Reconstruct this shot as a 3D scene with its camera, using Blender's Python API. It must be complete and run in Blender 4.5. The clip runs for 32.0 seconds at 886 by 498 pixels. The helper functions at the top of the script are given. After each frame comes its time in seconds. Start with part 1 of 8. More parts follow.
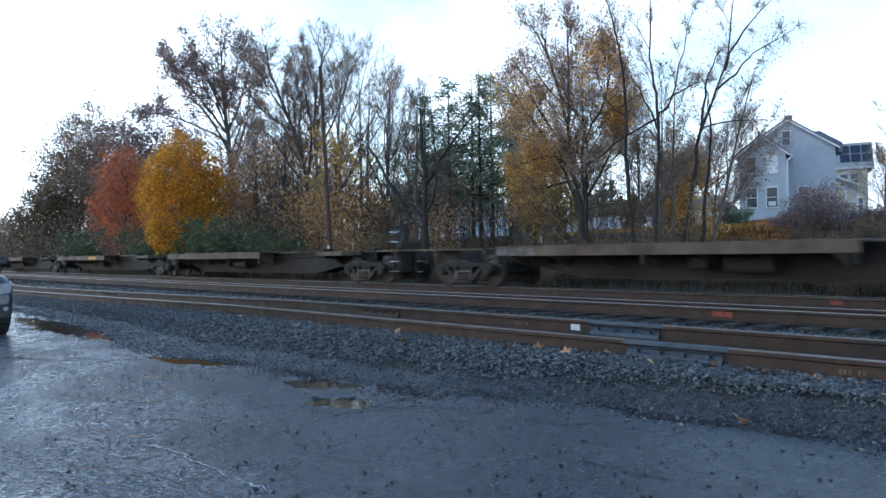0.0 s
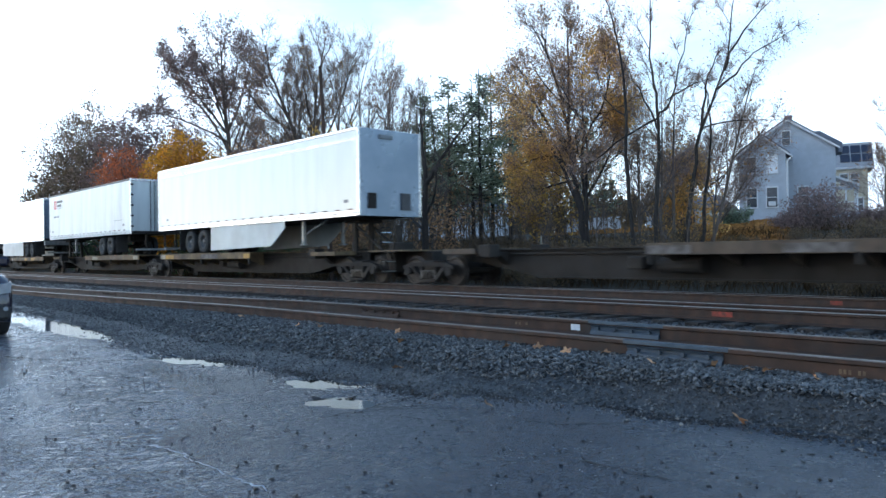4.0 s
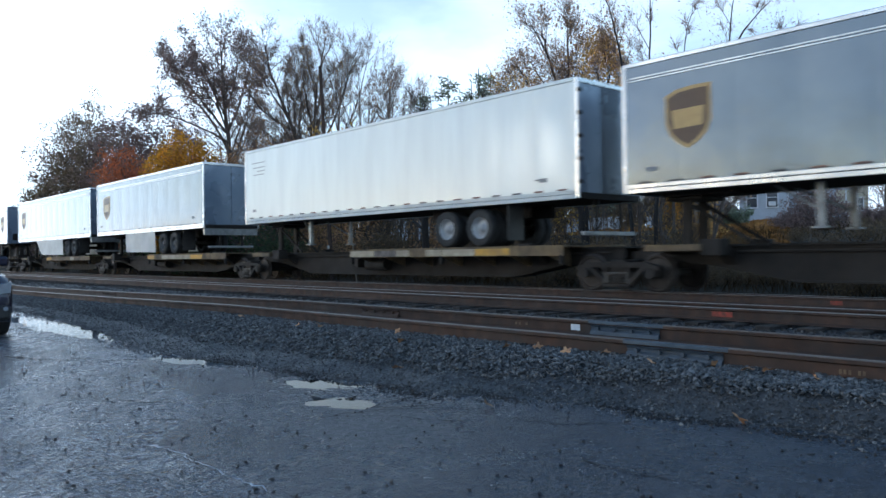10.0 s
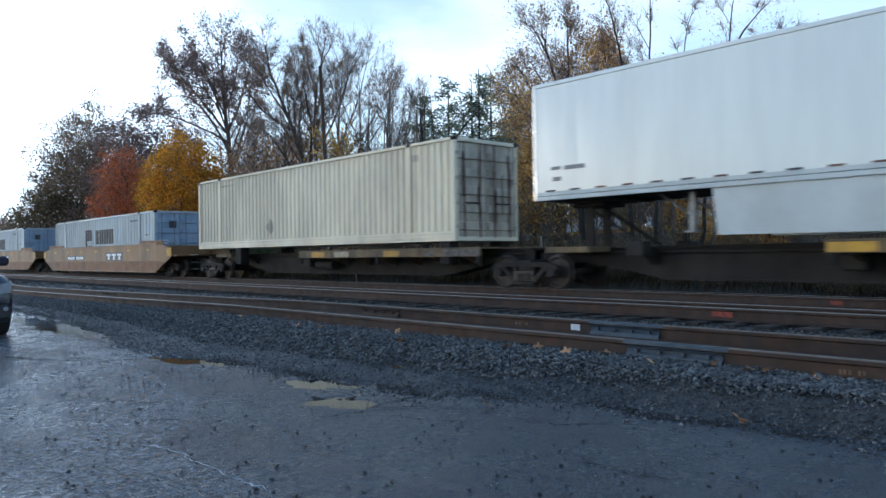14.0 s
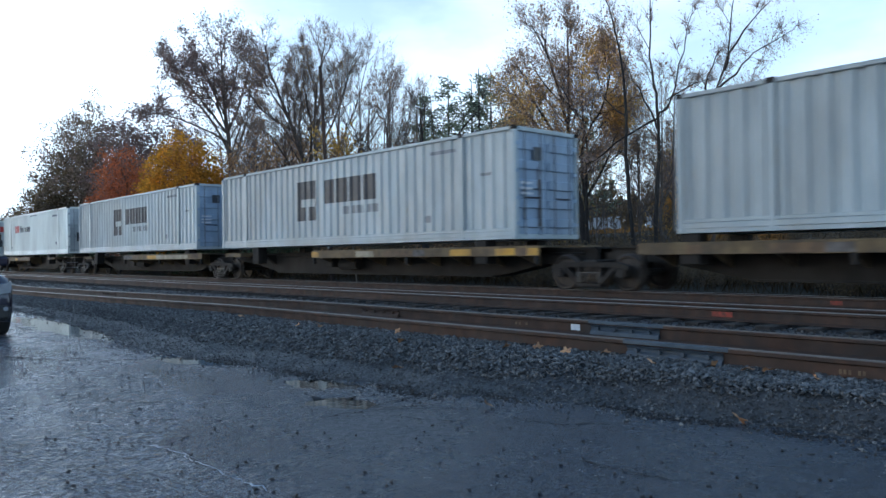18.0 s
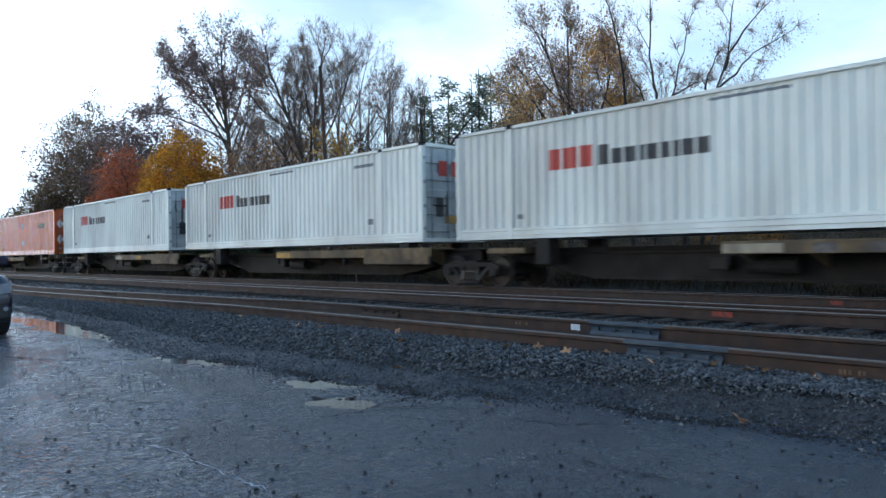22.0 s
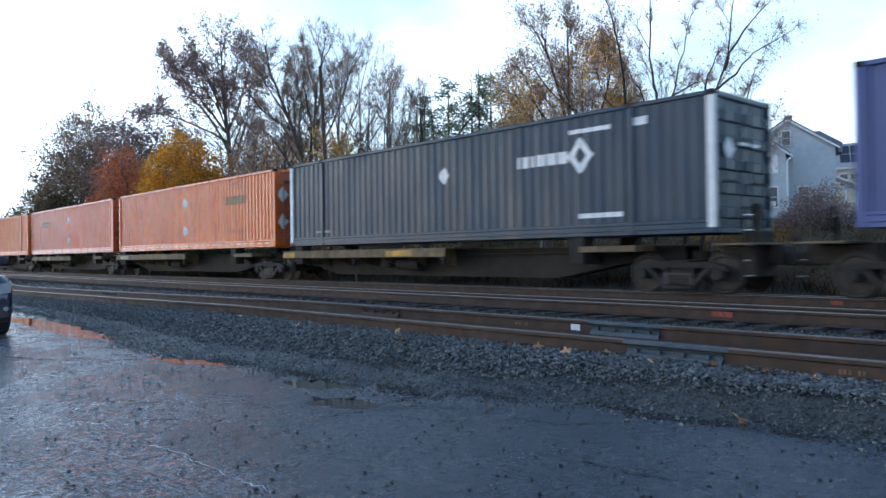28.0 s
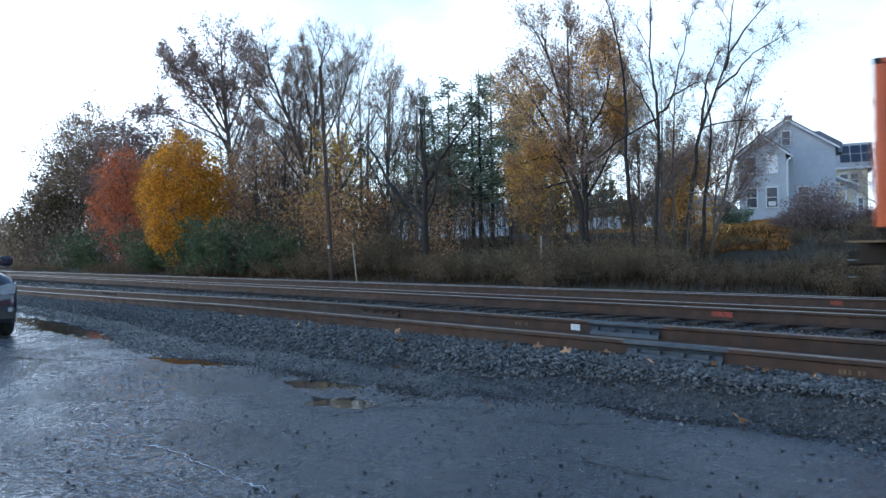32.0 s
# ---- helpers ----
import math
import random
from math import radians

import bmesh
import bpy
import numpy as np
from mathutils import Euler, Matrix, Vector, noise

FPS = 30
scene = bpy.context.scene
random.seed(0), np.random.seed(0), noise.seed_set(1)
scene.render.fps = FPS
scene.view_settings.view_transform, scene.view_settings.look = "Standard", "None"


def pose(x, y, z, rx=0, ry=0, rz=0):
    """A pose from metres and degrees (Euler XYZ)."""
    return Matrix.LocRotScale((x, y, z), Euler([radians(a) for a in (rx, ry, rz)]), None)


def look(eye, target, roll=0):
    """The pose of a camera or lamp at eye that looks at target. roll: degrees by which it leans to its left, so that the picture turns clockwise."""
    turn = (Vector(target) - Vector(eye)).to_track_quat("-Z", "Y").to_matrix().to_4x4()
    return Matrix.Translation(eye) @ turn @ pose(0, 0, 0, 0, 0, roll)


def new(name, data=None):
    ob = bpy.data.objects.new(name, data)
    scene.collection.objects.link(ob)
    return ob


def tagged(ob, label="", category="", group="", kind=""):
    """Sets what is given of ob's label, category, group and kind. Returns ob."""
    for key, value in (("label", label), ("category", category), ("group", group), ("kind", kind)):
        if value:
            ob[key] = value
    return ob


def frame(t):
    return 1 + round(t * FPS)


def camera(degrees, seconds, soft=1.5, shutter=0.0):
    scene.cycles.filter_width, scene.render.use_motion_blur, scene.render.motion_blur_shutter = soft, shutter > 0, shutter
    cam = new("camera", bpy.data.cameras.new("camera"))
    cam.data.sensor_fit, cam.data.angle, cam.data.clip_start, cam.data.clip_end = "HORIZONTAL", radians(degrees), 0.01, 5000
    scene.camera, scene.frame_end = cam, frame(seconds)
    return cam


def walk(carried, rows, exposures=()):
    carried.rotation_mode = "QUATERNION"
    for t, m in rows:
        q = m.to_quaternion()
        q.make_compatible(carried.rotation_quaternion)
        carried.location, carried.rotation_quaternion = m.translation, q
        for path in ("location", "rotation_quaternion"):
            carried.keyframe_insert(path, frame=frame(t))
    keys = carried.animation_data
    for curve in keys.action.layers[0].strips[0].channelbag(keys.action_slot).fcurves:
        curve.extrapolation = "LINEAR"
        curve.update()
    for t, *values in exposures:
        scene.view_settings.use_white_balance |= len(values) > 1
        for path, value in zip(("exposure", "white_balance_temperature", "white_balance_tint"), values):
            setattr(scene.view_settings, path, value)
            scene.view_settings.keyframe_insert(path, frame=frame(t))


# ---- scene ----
EYE = Vector((0, 0, 1.2))
cam = camera(61.2, 32.0, soft=1.5, shutter=0.18)
VIEW = look(EYE, EYE + Vector((-0.73753, 0.67528, 0.00635)), -0.806)
walk(cam, [(0, VIEW), (32, VIEW)],
     exposures=[(0, 0.45, 5900, 8), (3.4, 0.45, 5900, 8), (6.0, -0.1, 5900, 8), (9.0, -0.02, 5900, 8), (12, 0.03, 5900, 8), (17, 0.02, 5900, 8), (22, -0.02, 5900, 8), (25, 0.22, 5900, 8), (27.8, 0.34, 5900, 8), (29.0, 0.28, 5900, 8), (31.2, 0.24, 5900, 8),
                (32, 0.46, 5900, 8)])

# ---- world and sun ----
SUN_DIR = Vector((-0.648, -0.761, 0.0)).normalized()
SUN_UP = radians(7.6)
world = bpy.data.worlds.new("sky")
scene.world = world
world.use_nodes = True
wn, wl = world.node_tree.nodes, world.node_tree.links
wn.clear()
w_out, w_bg, sky = wn.new("ShaderNodeOutputWorld"), wn.new("ShaderNodeBackground"), wn.new("ShaderNodeTexSky")
sky.sky_type, sky.sun_disc = "NISHITA", False
sky.sun_elevation, sky.sun_rotation = SUN_UP, math.atan2(SUN_DIR.x, SUN_DIR.y)
sky.air_density, sky.dust_density, sky.ozone_density = 1.0, 0.6, 2.0
w_co, w_map, w_noise, w_mix = wn.new("ShaderNodeTexCoord"), wn.new("ShaderNodeMapping"), wn.new("ShaderNodeTexNoise"), wn.new("ShaderNodeMix")
w_sep, w_low, w_thick, w_fac = wn.new("ShaderNodeSeparateXYZ"), wn.new("ShaderNodeMapRange"), wn.new("ShaderNodeMapRange"), wn.new("ShaderNodeMath")
w_mix.data_type = "RGBA"
w_map.inputs["Scale"].default_value = (1.6, 1.6, 4.0)
w_noise.inputs["Scale"].default_value, w_noise.inputs["Detail"].default_value = 1.6, 6
# white haze low down, brighter in the open west; thin cloud higher up
w_low.inputs[1].default_value, w_low.inputs[2].default_value, w_low.inputs[3].default_value, w_low.inputs[4].default_value = 0.2, 0.52, 1.0, 0.03
w_thick.inputs[1].default_value, w_thick.inputs[2].default_value, w_thick.inputs[3].default_value, w_thick.inputs[4].default_value = 0.42, 0.6, 0.42, 1.0
w_fac.operation = "MULTIPLY"
wl.new(w_co.outputs["Generated"], w_map.inputs[0]); wl.new(w_map.outputs[0], w_noise.inputs["Vector"])
wl.new(w_co.outputs["Generated"], w_sep.inputs[0]); wl.new(w_sep.outputs[2], w_low.inputs[0]); wl.new(w_noise.outputs[0], w_thick.inputs[0])
wl.new(w_low.outputs[0], w_fac.inputs[0]); wl.new(w_thick.outputs[0], w_fac.inputs[1]); wl.new(w_fac.outputs[0], w_mix.inputs[0])
w_dot, w_glow, w_haze = wn.new("ShaderNodeVectorMath"), wn.new("ShaderNodeMath"), wn.new("ShaderNodeVectorMath")
w_dot.operation, w_glow.operation, w_haze.operation = "DOT_PRODUCT", "POWER", "SCALE"
w_dot.inputs[1].default_value = (-0.97, -0.2, 0.14)
w_glow.inputs[1].default_value, w_glow.use_clamp = 5, True
w_pos, w_mul = wn.new("ShaderNodeMath"), wn.new("ShaderNodeMath")
w_pos.operation, w_pos.inputs[1].default_value = "MAXIMUM", 0.0
w_mul.operation, w_mul.inputs[1].default_value = "MULTIPLY_ADD", 1.9
w_mul.inputs[2].default_value = 1.0
w_haze.inputs[0].default_value = (9.2, 10.4, 11.8)
wl.new(w_co.outputs["Generated"], w_dot.inputs[0]); wl.new(w_dot.outputs["Value"], w_pos.inputs[0]); wl.new(w_pos.outputs[0], w_glow.inputs[0])
wl.new(w_glow.outputs[0], w_mul.inputs[0]); wl.new(w_mul.outputs[0], w_haze.inputs["Scale"]); wl.new(w_haze.outputs[0], w_mix.inputs[7])
w_gain = wn.new("ShaderNodeVectorMath")
w_gain.operation = "SCALE"
w_gain.inputs["Scale"].default_value = 2.8
wl.new(sky.outputs[0], w_gain.inputs[0]); wl.new(w_gain.outputs[0], w_mix.inputs[6]); wl.new(w_mix.outputs[2], w_bg.inputs[0]); wl.new(w_bg.outputs[0], w_out.inputs[0])
w_bg.inputs[1].default_value = 0.13
sun = new("sun", bpy.data.lights.new("sun", "SUN"))
sun.data.energy, sun.data.angle, sun.data.color = 0.038, radians(4.5), (1.0, 0.86, 0.66)
sun_from = SUN_DIR * math.cos(SUN_UP) + Vector((0, 0, math.sin(SUN_UP)))
sun.matrix_world = look(sun_from * 100, (0, 0, 0))

# ---- materials ----
def surf(name, c1, c2=None, scale=3.0, rough=0.7, metal=0.0, bump=0.15, bscale=30.0, dirt=None, dirt_amt=0.5, dscale=0.8,
         stretch=(1, 1, 1), spread=0.0, rvar=0.1, island=0.0, spec=0.5):
    """A worn surface: two colours mixed by fine noise, dirt in larger patches, and fine relief."""
    m = bpy.data.materials.new(name)
    m.use_nodes = True
    n, k = m.node_tree.nodes, m.node_tree.links
    b = n["Principled BSDF"]
    co, mp = n.new("ShaderNodeTexCoord"), n.new("ShaderNodeMapping")
    mp.inputs["Scale"].default_value = stretch
    k.new(co.outputs["Object"], mp.inputs[0])
    def noise_at(s, d=5):
        t = n.new("ShaderNodeTexNoise")
        t.inputs["Scale"].default_value, t.inputs["Detail"].default_value = s, d
        k.new(mp.outputs[0], t.inputs["Vector"])
        return t
    def mix(fac, a, bb, mode="MIX"):
        x = n.new("ShaderNodeMix")
        x.data_type, x.blend_type = "RGBA", mode
        for i, v in ((0, fac), (6, a), (7, bb)):
            if isinstance(v, (int, float)):
                x.inputs[i].default_value = v
            elif isinstance(v, tuple):
                x.inputs[i].default_value = (*v, 1)
            else:
                k.new(v, x.inputs[i])
        return x.outputs[2]
    def ramp(src, lo, hi, a=0.0, c=1.0):
        r = n.new("ShaderNodeMapRange")
        r.inputs[1].default_value, r.inputs[2].default_value, r.inputs[3].default_value, r.inputs[4].default_value = lo, hi, a, c
        k.new(src, r.inputs[0])
        return r.outputs[0]
    fine = noise_at(scale)
    col = mix(ramp(fine.outputs[0], 0.35, 0.65), c1, c2 or tuple(x * 0.8 for x in c1))
    if dirt:
        big = noise_at(dscale, 7)
        col = mix(ramp(big.outputs[0], 0.42, 0.7, 0, dirt_amt), col, dirt)
    if spread:
        oi = n.new("ShaderNodeObjectInfo")
        col = mix(1.0, col, mix(ramp(oi.outputs["Random"], 0, 1), (1 - spread,) * 3, (1 + spread,) * 3), "MULTIPLY")
    if island:
        g = n.new("ShaderNodeNewGeometry")
        col = mix(1.0, col, mix(ramp(g.outputs["Random Per Island"], 0, 1), (1 - island,) * 3, (1 + island,) * 3), "MULTIPLY")
    k.new(col, b.inputs["Base Color"])
    rn = noise_at(scale * 0.7)
    k.new(ramp(rn.outputs[0], 0.3, 0.7, max(0.02, rough - rvar), min(1, rough + rvar)), b.inputs["Roughness"])
    b.inputs["Metallic"].default_value = metal
    b.inputs["Specular IOR Level"].default_value = spec
    if bump:
        bn, bp = noise_at(bscale, 4), n.new("ShaderNodeBump")
        bp.inputs["Strength"].default_value, bp.inputs["Distance"].default_value = bump, 0.02
        k.new(bn.outputs[0], bp.inputs["Height"]); k.new(bp.outputs[0], b.inputs["Normal"])
    return m


M = {}
M["rail"] = surf("rusty_rail", (0.075, 0.038, 0.024), (0.04, 0.023, 0.016), 6, 0.8, 0.1, 0.2, 60, (0.04, 0.032, 0.028), 0.6, 1.5)
M["rail_head"] = surf("worn_rail_head", (0.4, 0.36, 0.33), (0.28, 0.24, 0.21), 9, 0.45, 0.7, 0.05)
M["rail_dull"] = surf("dull_rail_head", (0.2, 0.155, 0.125), (0.15, 0.115, 0.092), 9, 0.45, 0.4, 0.1)
M["tie"] = surf("weathered_tie", (0.045, 0.037, 0.032), (0.022, 0.018, 0.016), 4, 0.9, 0, 0.6, 25, stretch=(8, 1, 1), spread=0.3)
M["ballast"] = surf("ballast_bed", (0.06, 0.063, 0.068), (0.018, 0.019, 0.021), 34, 0.55, 0, 1.0, 26, (0.05, 0.047, 0.045), 0.5, 0.5)
M["stone"] = surf("crushed_stone", (0.11, 0.112, 0.114), (0.036, 0.038, 0.041), 12, 0.6, 0, 0.2, 60, island=0.8)
M["stone_dark"] = surf("grimy_crushed_stone", (0.066, 0.06, 0.056), (0.02, 0.019, 0.019), 12, 0.75, 0, 0.2, 60, island=0.8)
M["steel_dark"] = surf("sooty_steel", (0.014, 0.012, 0.01), (0.024, 0.018, 0.014), 4, 0.8, 0.2, 0.2, 30, (0.05, 0.036, 0.027), 0.4, 1.2)
M["sill_grey"] = surf("dusty_brown_steel", (0.019, 0.015, 0.0125), (0.011, 0.009, 0.0078), 3, 0.85, 0.1, 0.1, 30, (0.04, 0.032, 0.026), 0.5, 0.7)
M["platform"] = surf("worn_brown_deck", (0.22, 0.15, 0.075), (0.12, 0.085, 0.048), 4, 0.8, 0.1, 0.2, 30, (0.05, 0.038, 0.03), 0.9, 0.9)
M["platform_yellow"] = surf("faded_yellow_paint", (0.6, 0.33, 0.04), (0.45, 0.24, 0.035), 5, 0.65, 0, 0.15, 30, (0.13, 0.09, 0.06), 0.6, 2.0)
M["wheel"] = surf("steel_wheel", (0.05, 0.042, 0.037), (0.028, 0.022, 0.019), 6, 0.6, 0.5, 0.05)
M["truck"] = surf("cast_steel_frame", (0.03, 0.023, 0.018), (0.014, 0.011, 0.0095), 5, 0.85, 0.1, 0.3, 30)
M["well"] = surf("brown_yellow_paint", (0.27, 0.15, 0.06), (0.22, 0.115, 0.042), 2, 0.6, 0, 0.08, 40, (0.1, 0.06, 0.032), 0.75, 0.6, stretch=(1, 1, 0.4))
M["well_low"] = surf("rusty_orange_paint", (0.2, 0.078, 0.02), (0.15, 0.058, 0.016), 2, 0.65, 0, 0.08, 40, (0.07, 0.04, 0.022), 0.6, 0.8)
M["rubber"] = surf("tyre_rubber", (0.018, 0.018, 0.019), (0.03, 0.03, 0.03), 6, 0.85, 0, 0.2)
M["alu"] = surf("bare_aluminium", (0.62, 0.64, 0.66), (0.5, 0.52, 0.54), 2, 0.3, 0.85, 0.03, 6)
M["black_paint"] = surf("black_paint", (0.02, 0.02, 0.022), (0.03, 0.03, 0.03), 5, 0.5)

# ---- mesh tools ----
class Geo:
    """Vertices, faces and material slots of one mesh."""
    def __init__(self):
        self.v, self.f, self.m = [], [], []

    def add(self, v, f, m=0):
        o = len(self.v)
        self.v += [tuple(p) for p in v]
        self.f += [tuple(o + i for i in q) for q in f]
        self.m += [m] * len(f)
        return self

    def box(self, x0, x1, y0, y1, z0, z1, m=0, c=0.0, mtx=None):
        """A box; c is the chamfer of its edges."""
        lo, hi = (x0, y0, z0), (x1, y1, z1)
        if c <= 0:
            v = [(a, b, d) for d in (z0, z1) for b in (y0, y1) for a in (x0, x1)]
            f = [(0, 2, 3, 1), (4, 5, 7, 6), (0, 1, 5, 4), (2, 6, 7, 3), (0, 4, 6, 2), (1, 3, 7, 5)]
        else:
            v, at = [], {}
            for s in [(i, j, k) for k in (0, 1) for j in (0, 1) for i in (0, 1)]:
                for ax in range(3):
                    p = [(hi[a] - (0 if a == ax else c)) if s[a] else (lo[a] + (0 if a == ax else c)) for a in range(3)]
                    at[s, ax] = len(v)
                    v.append(tuple(p))
            f = []
            for ax in range(3):
                b, d = (ax + 1) % 3, (ax + 2) % 3
                for side in (0, 1):
                    q = []
                    for i, j in ((0, 0), (1, 0), (1, 1), (0, 1)):
                        s = [0, 0, 0]
                        s[ax], s[b], s[d] = side, i, j
                        q.append(at[tuple(s), ax])
                    f.append(tuple(q if side else q[::-1]))
                for i in (0, 1):
                    for j in (0, 1):
                        s0, s1 = [0, 0, 0], [0, 0, 0]
                        s0[ax], s1[ax] = 0, 1
                        s0[b] = s1[b] = i
                        s0[d] = s1[d] = j
                        s0, s1 = tuple(s0), tuple(s1)
                        q = (at[s0, b], at[s1, b], at[s1, d], at[s0, d])
                        f.append(q if (i == j) == False else q[::-1])
            for s in [(i, j, k) for k in (0, 1) for j in (0, 1) for i in (0, 1)]:
                q = (at[s, 0], at[s, 1], at[s, 2])
                f.append(q if sum(s) % 2 == 1 else q[::-1])
        if mtx is not None:
            v = [mtx @ Vector(p) for p in v]
        return self.add(v, f, m)

    def tube(self, p0, p1, r0, r1=None, n=8, m=0, caps=True):
        p0, p1 = Vector(p0), Vector(p1)
        r1 = r0 if r1 is None else r1
        d = (p1 - p0)
        if d.length < 1e-6:
            return self
        d.normalize()
        a = d.orthogonal().normalized()
        b = d.cross(a)
        cs = [(math.cos(2 * math.pi * i / n), math.sin(2 * math.pi * i / n)) for i in range(n)]
        v = [p0 + (a * c + b * s) * r0 for c, s in cs] + [p1 + (a * c + b * s) * r1 for c, s in cs]
        f = [(i, (i + 1) % n, n + (i + 1) % n, n + i) for i in range(n)]
        if caps:
            f += [tuple(range(n))[::-1], tuple(range(n, 2 * n))]
        return self.add(v, f, m)

    def prism(self, pts, y0, y1, m=0, axis="y"):
        """A flat outline of (a, b) points drawn out along one axis."""
        n = len(pts)
        if axis == "y":
            v = [(a, y0, b) for a, b in pts] + [(a, y1, b) for a, b in pts]
        elif axis == "x":
            v = [(y0, a, b) for a, b in pts] + [(y1, a, b) for a, b in pts]
        else:
            v = [(a, b, y0) for a, b in pts] + [(a, b, y1) for a, b in pts]
        f = [(i, (i + 1) % n, n + (i + 1) % n, n + i) for i in range(n)] + [tuple(range(n))[::-1], tuple(range(n, 2 * n))]
        return self.add(v, f, m)

    def sweep(self, outline, rows, m=0, close=True):
        """An outline carried along rows of functions point -> place."""
        n, o = len(outline), len(self.v)
        v = [fn(p) for fn in rows for p in outline]
        f = [(r * n + i, r * n + (i + 1) % n, (r + 1) * n + (i + 1) % n, (r + 1) * n + i)
             for r in range(len(rows) - 1) for i in range(n if close else n - 1)]
        return self.add(v, f, m)

    def mesh(self, name, mats, smooth=False):
        me = bpy.data.meshes.new(name)
        me.from_pydata(self.v, [], self.f)
        for x in mats:
            me.materials.append(x)
        if len(mats) > 1:
            me.polygons.foreach_set("material_index", self.m)
        if smooth:
            me.polygons.foreach_set("use_smooth", [True] * len(me.polygons))
        bm = bmesh.new()
        bm.from_mesh(me)
        if len(bm.faces) < 60000:
            bmesh.ops.recalc_face_normals(bm, faces=bm.faces)
            bm.to_mesh(me)
        bm.free()
        me.update()
        return me


def part(name, geo, material, parent, label="", at=None, smooth=False):
    """One mesh object under a thing or a part."""
    mats = material if isinstance(material, (list, tuple)) else [material]
    me = geo if isinstance(geo, bpy.types.Mesh) else geo.mesh(name, mats, smooth)
    ob = new(name, me)
    ob.parent = parent
    if at is not None:
        ob.matrix_basis = at
    return tagged(ob, label) if label else ob


def thing(name, label, category, group="", kind="", at=None):
    ob = new(name)
    ob.empty_display_size = 0.2
    if at is not None:
        ob.matrix_basis = at
    return tagged(ob, label, category, group, kind)


def lone(name, geo, material, label, category="", group="", kind="", at=None, smooth=False):
    mats = material if isinstance(material, (list, tuple)) else [material]
    ob = new(name, geo if isinstance(geo, bpy.types.Mesh) else geo.mesh(name, mats, smooth))
    if at is not None:
        ob.matrix_basis = at
    return tagged(ob, label, category, group, kind)

# ---- ground ----
TRACK_Y = 15.42          # centre of the far main track
RAIL_Z = 0.284           # its rail heads
EDGE = [(-200, 5.2), (-60, 4.9), (-18.3, 4.42), (-15.1, 4.3), (-12.0, 4.04), (-11.3, 3.86), (-9.9, 3.7), (-9.1, 3.74), (-7.9, 3.93), (-6.8, 3.96), (-6.3, 4.0), (-5.7, 4.14),
        (-5.2, 4.18), (-4.64, 4.34), (-4.2, 4.56), (-3.7, 4.7), (-3.2, 4.82), (-2.45, 4.92), (-1.57, 5.08), (4, 5.3), (200, 5.4)]
PUDDLES = [(-14.5, 3.93, 3.1, 0.36, -1), (-8.42, 3.69, 0.76, 0.2, 13), (-5.95, 3.86, 0.4, 0.21, 22), (-5.05, 3.48, 0.27, 0.18, 20)]
SEAM = [(-9.8, 3.7), (-8.4, 3.1), (-7.2, 2.85), (-6.4, 2.75), (-5.6, 2.5), (-5.2, 2.15), (-4.75, 1.8), (-4.2, 1.84), (-3.3, 1.9), (-2.0, 1.9), (4.0, 1.6)]


def resurfaced(x, y):
    """True on the smoother, newer sheet of asphalt."""
    if x < -9.8 or x > 4:
        return False
    return y > float(np.interp(x, [e[0] for e in SEAM], [e[1] for e in SEAM])) + 0.05 * noise.noise((x * 5, 1.7, 0)) + 0.03 * noise.noise((x * 17, 4.4, 0))


def edge_y(x):
    y = float(np.interp(x, [e[0] for e in EDGE], [e[1] for e in EDGE]))
    return y + 0.09 * noise.noise((x * 1.7, 3.1, 0)) + 0.05 * noise.noise((x * 6.0, 8.2, 0))


def siding_mid(x):
    """Centre line and rail height of the siding."""
    back = max(0.0, -12 - x)
    return 6.75 + 0.0009 * back ** 2 * (1 if back < 60 else 60 / back), max(0.15, 0.375 - 0.011 * back)


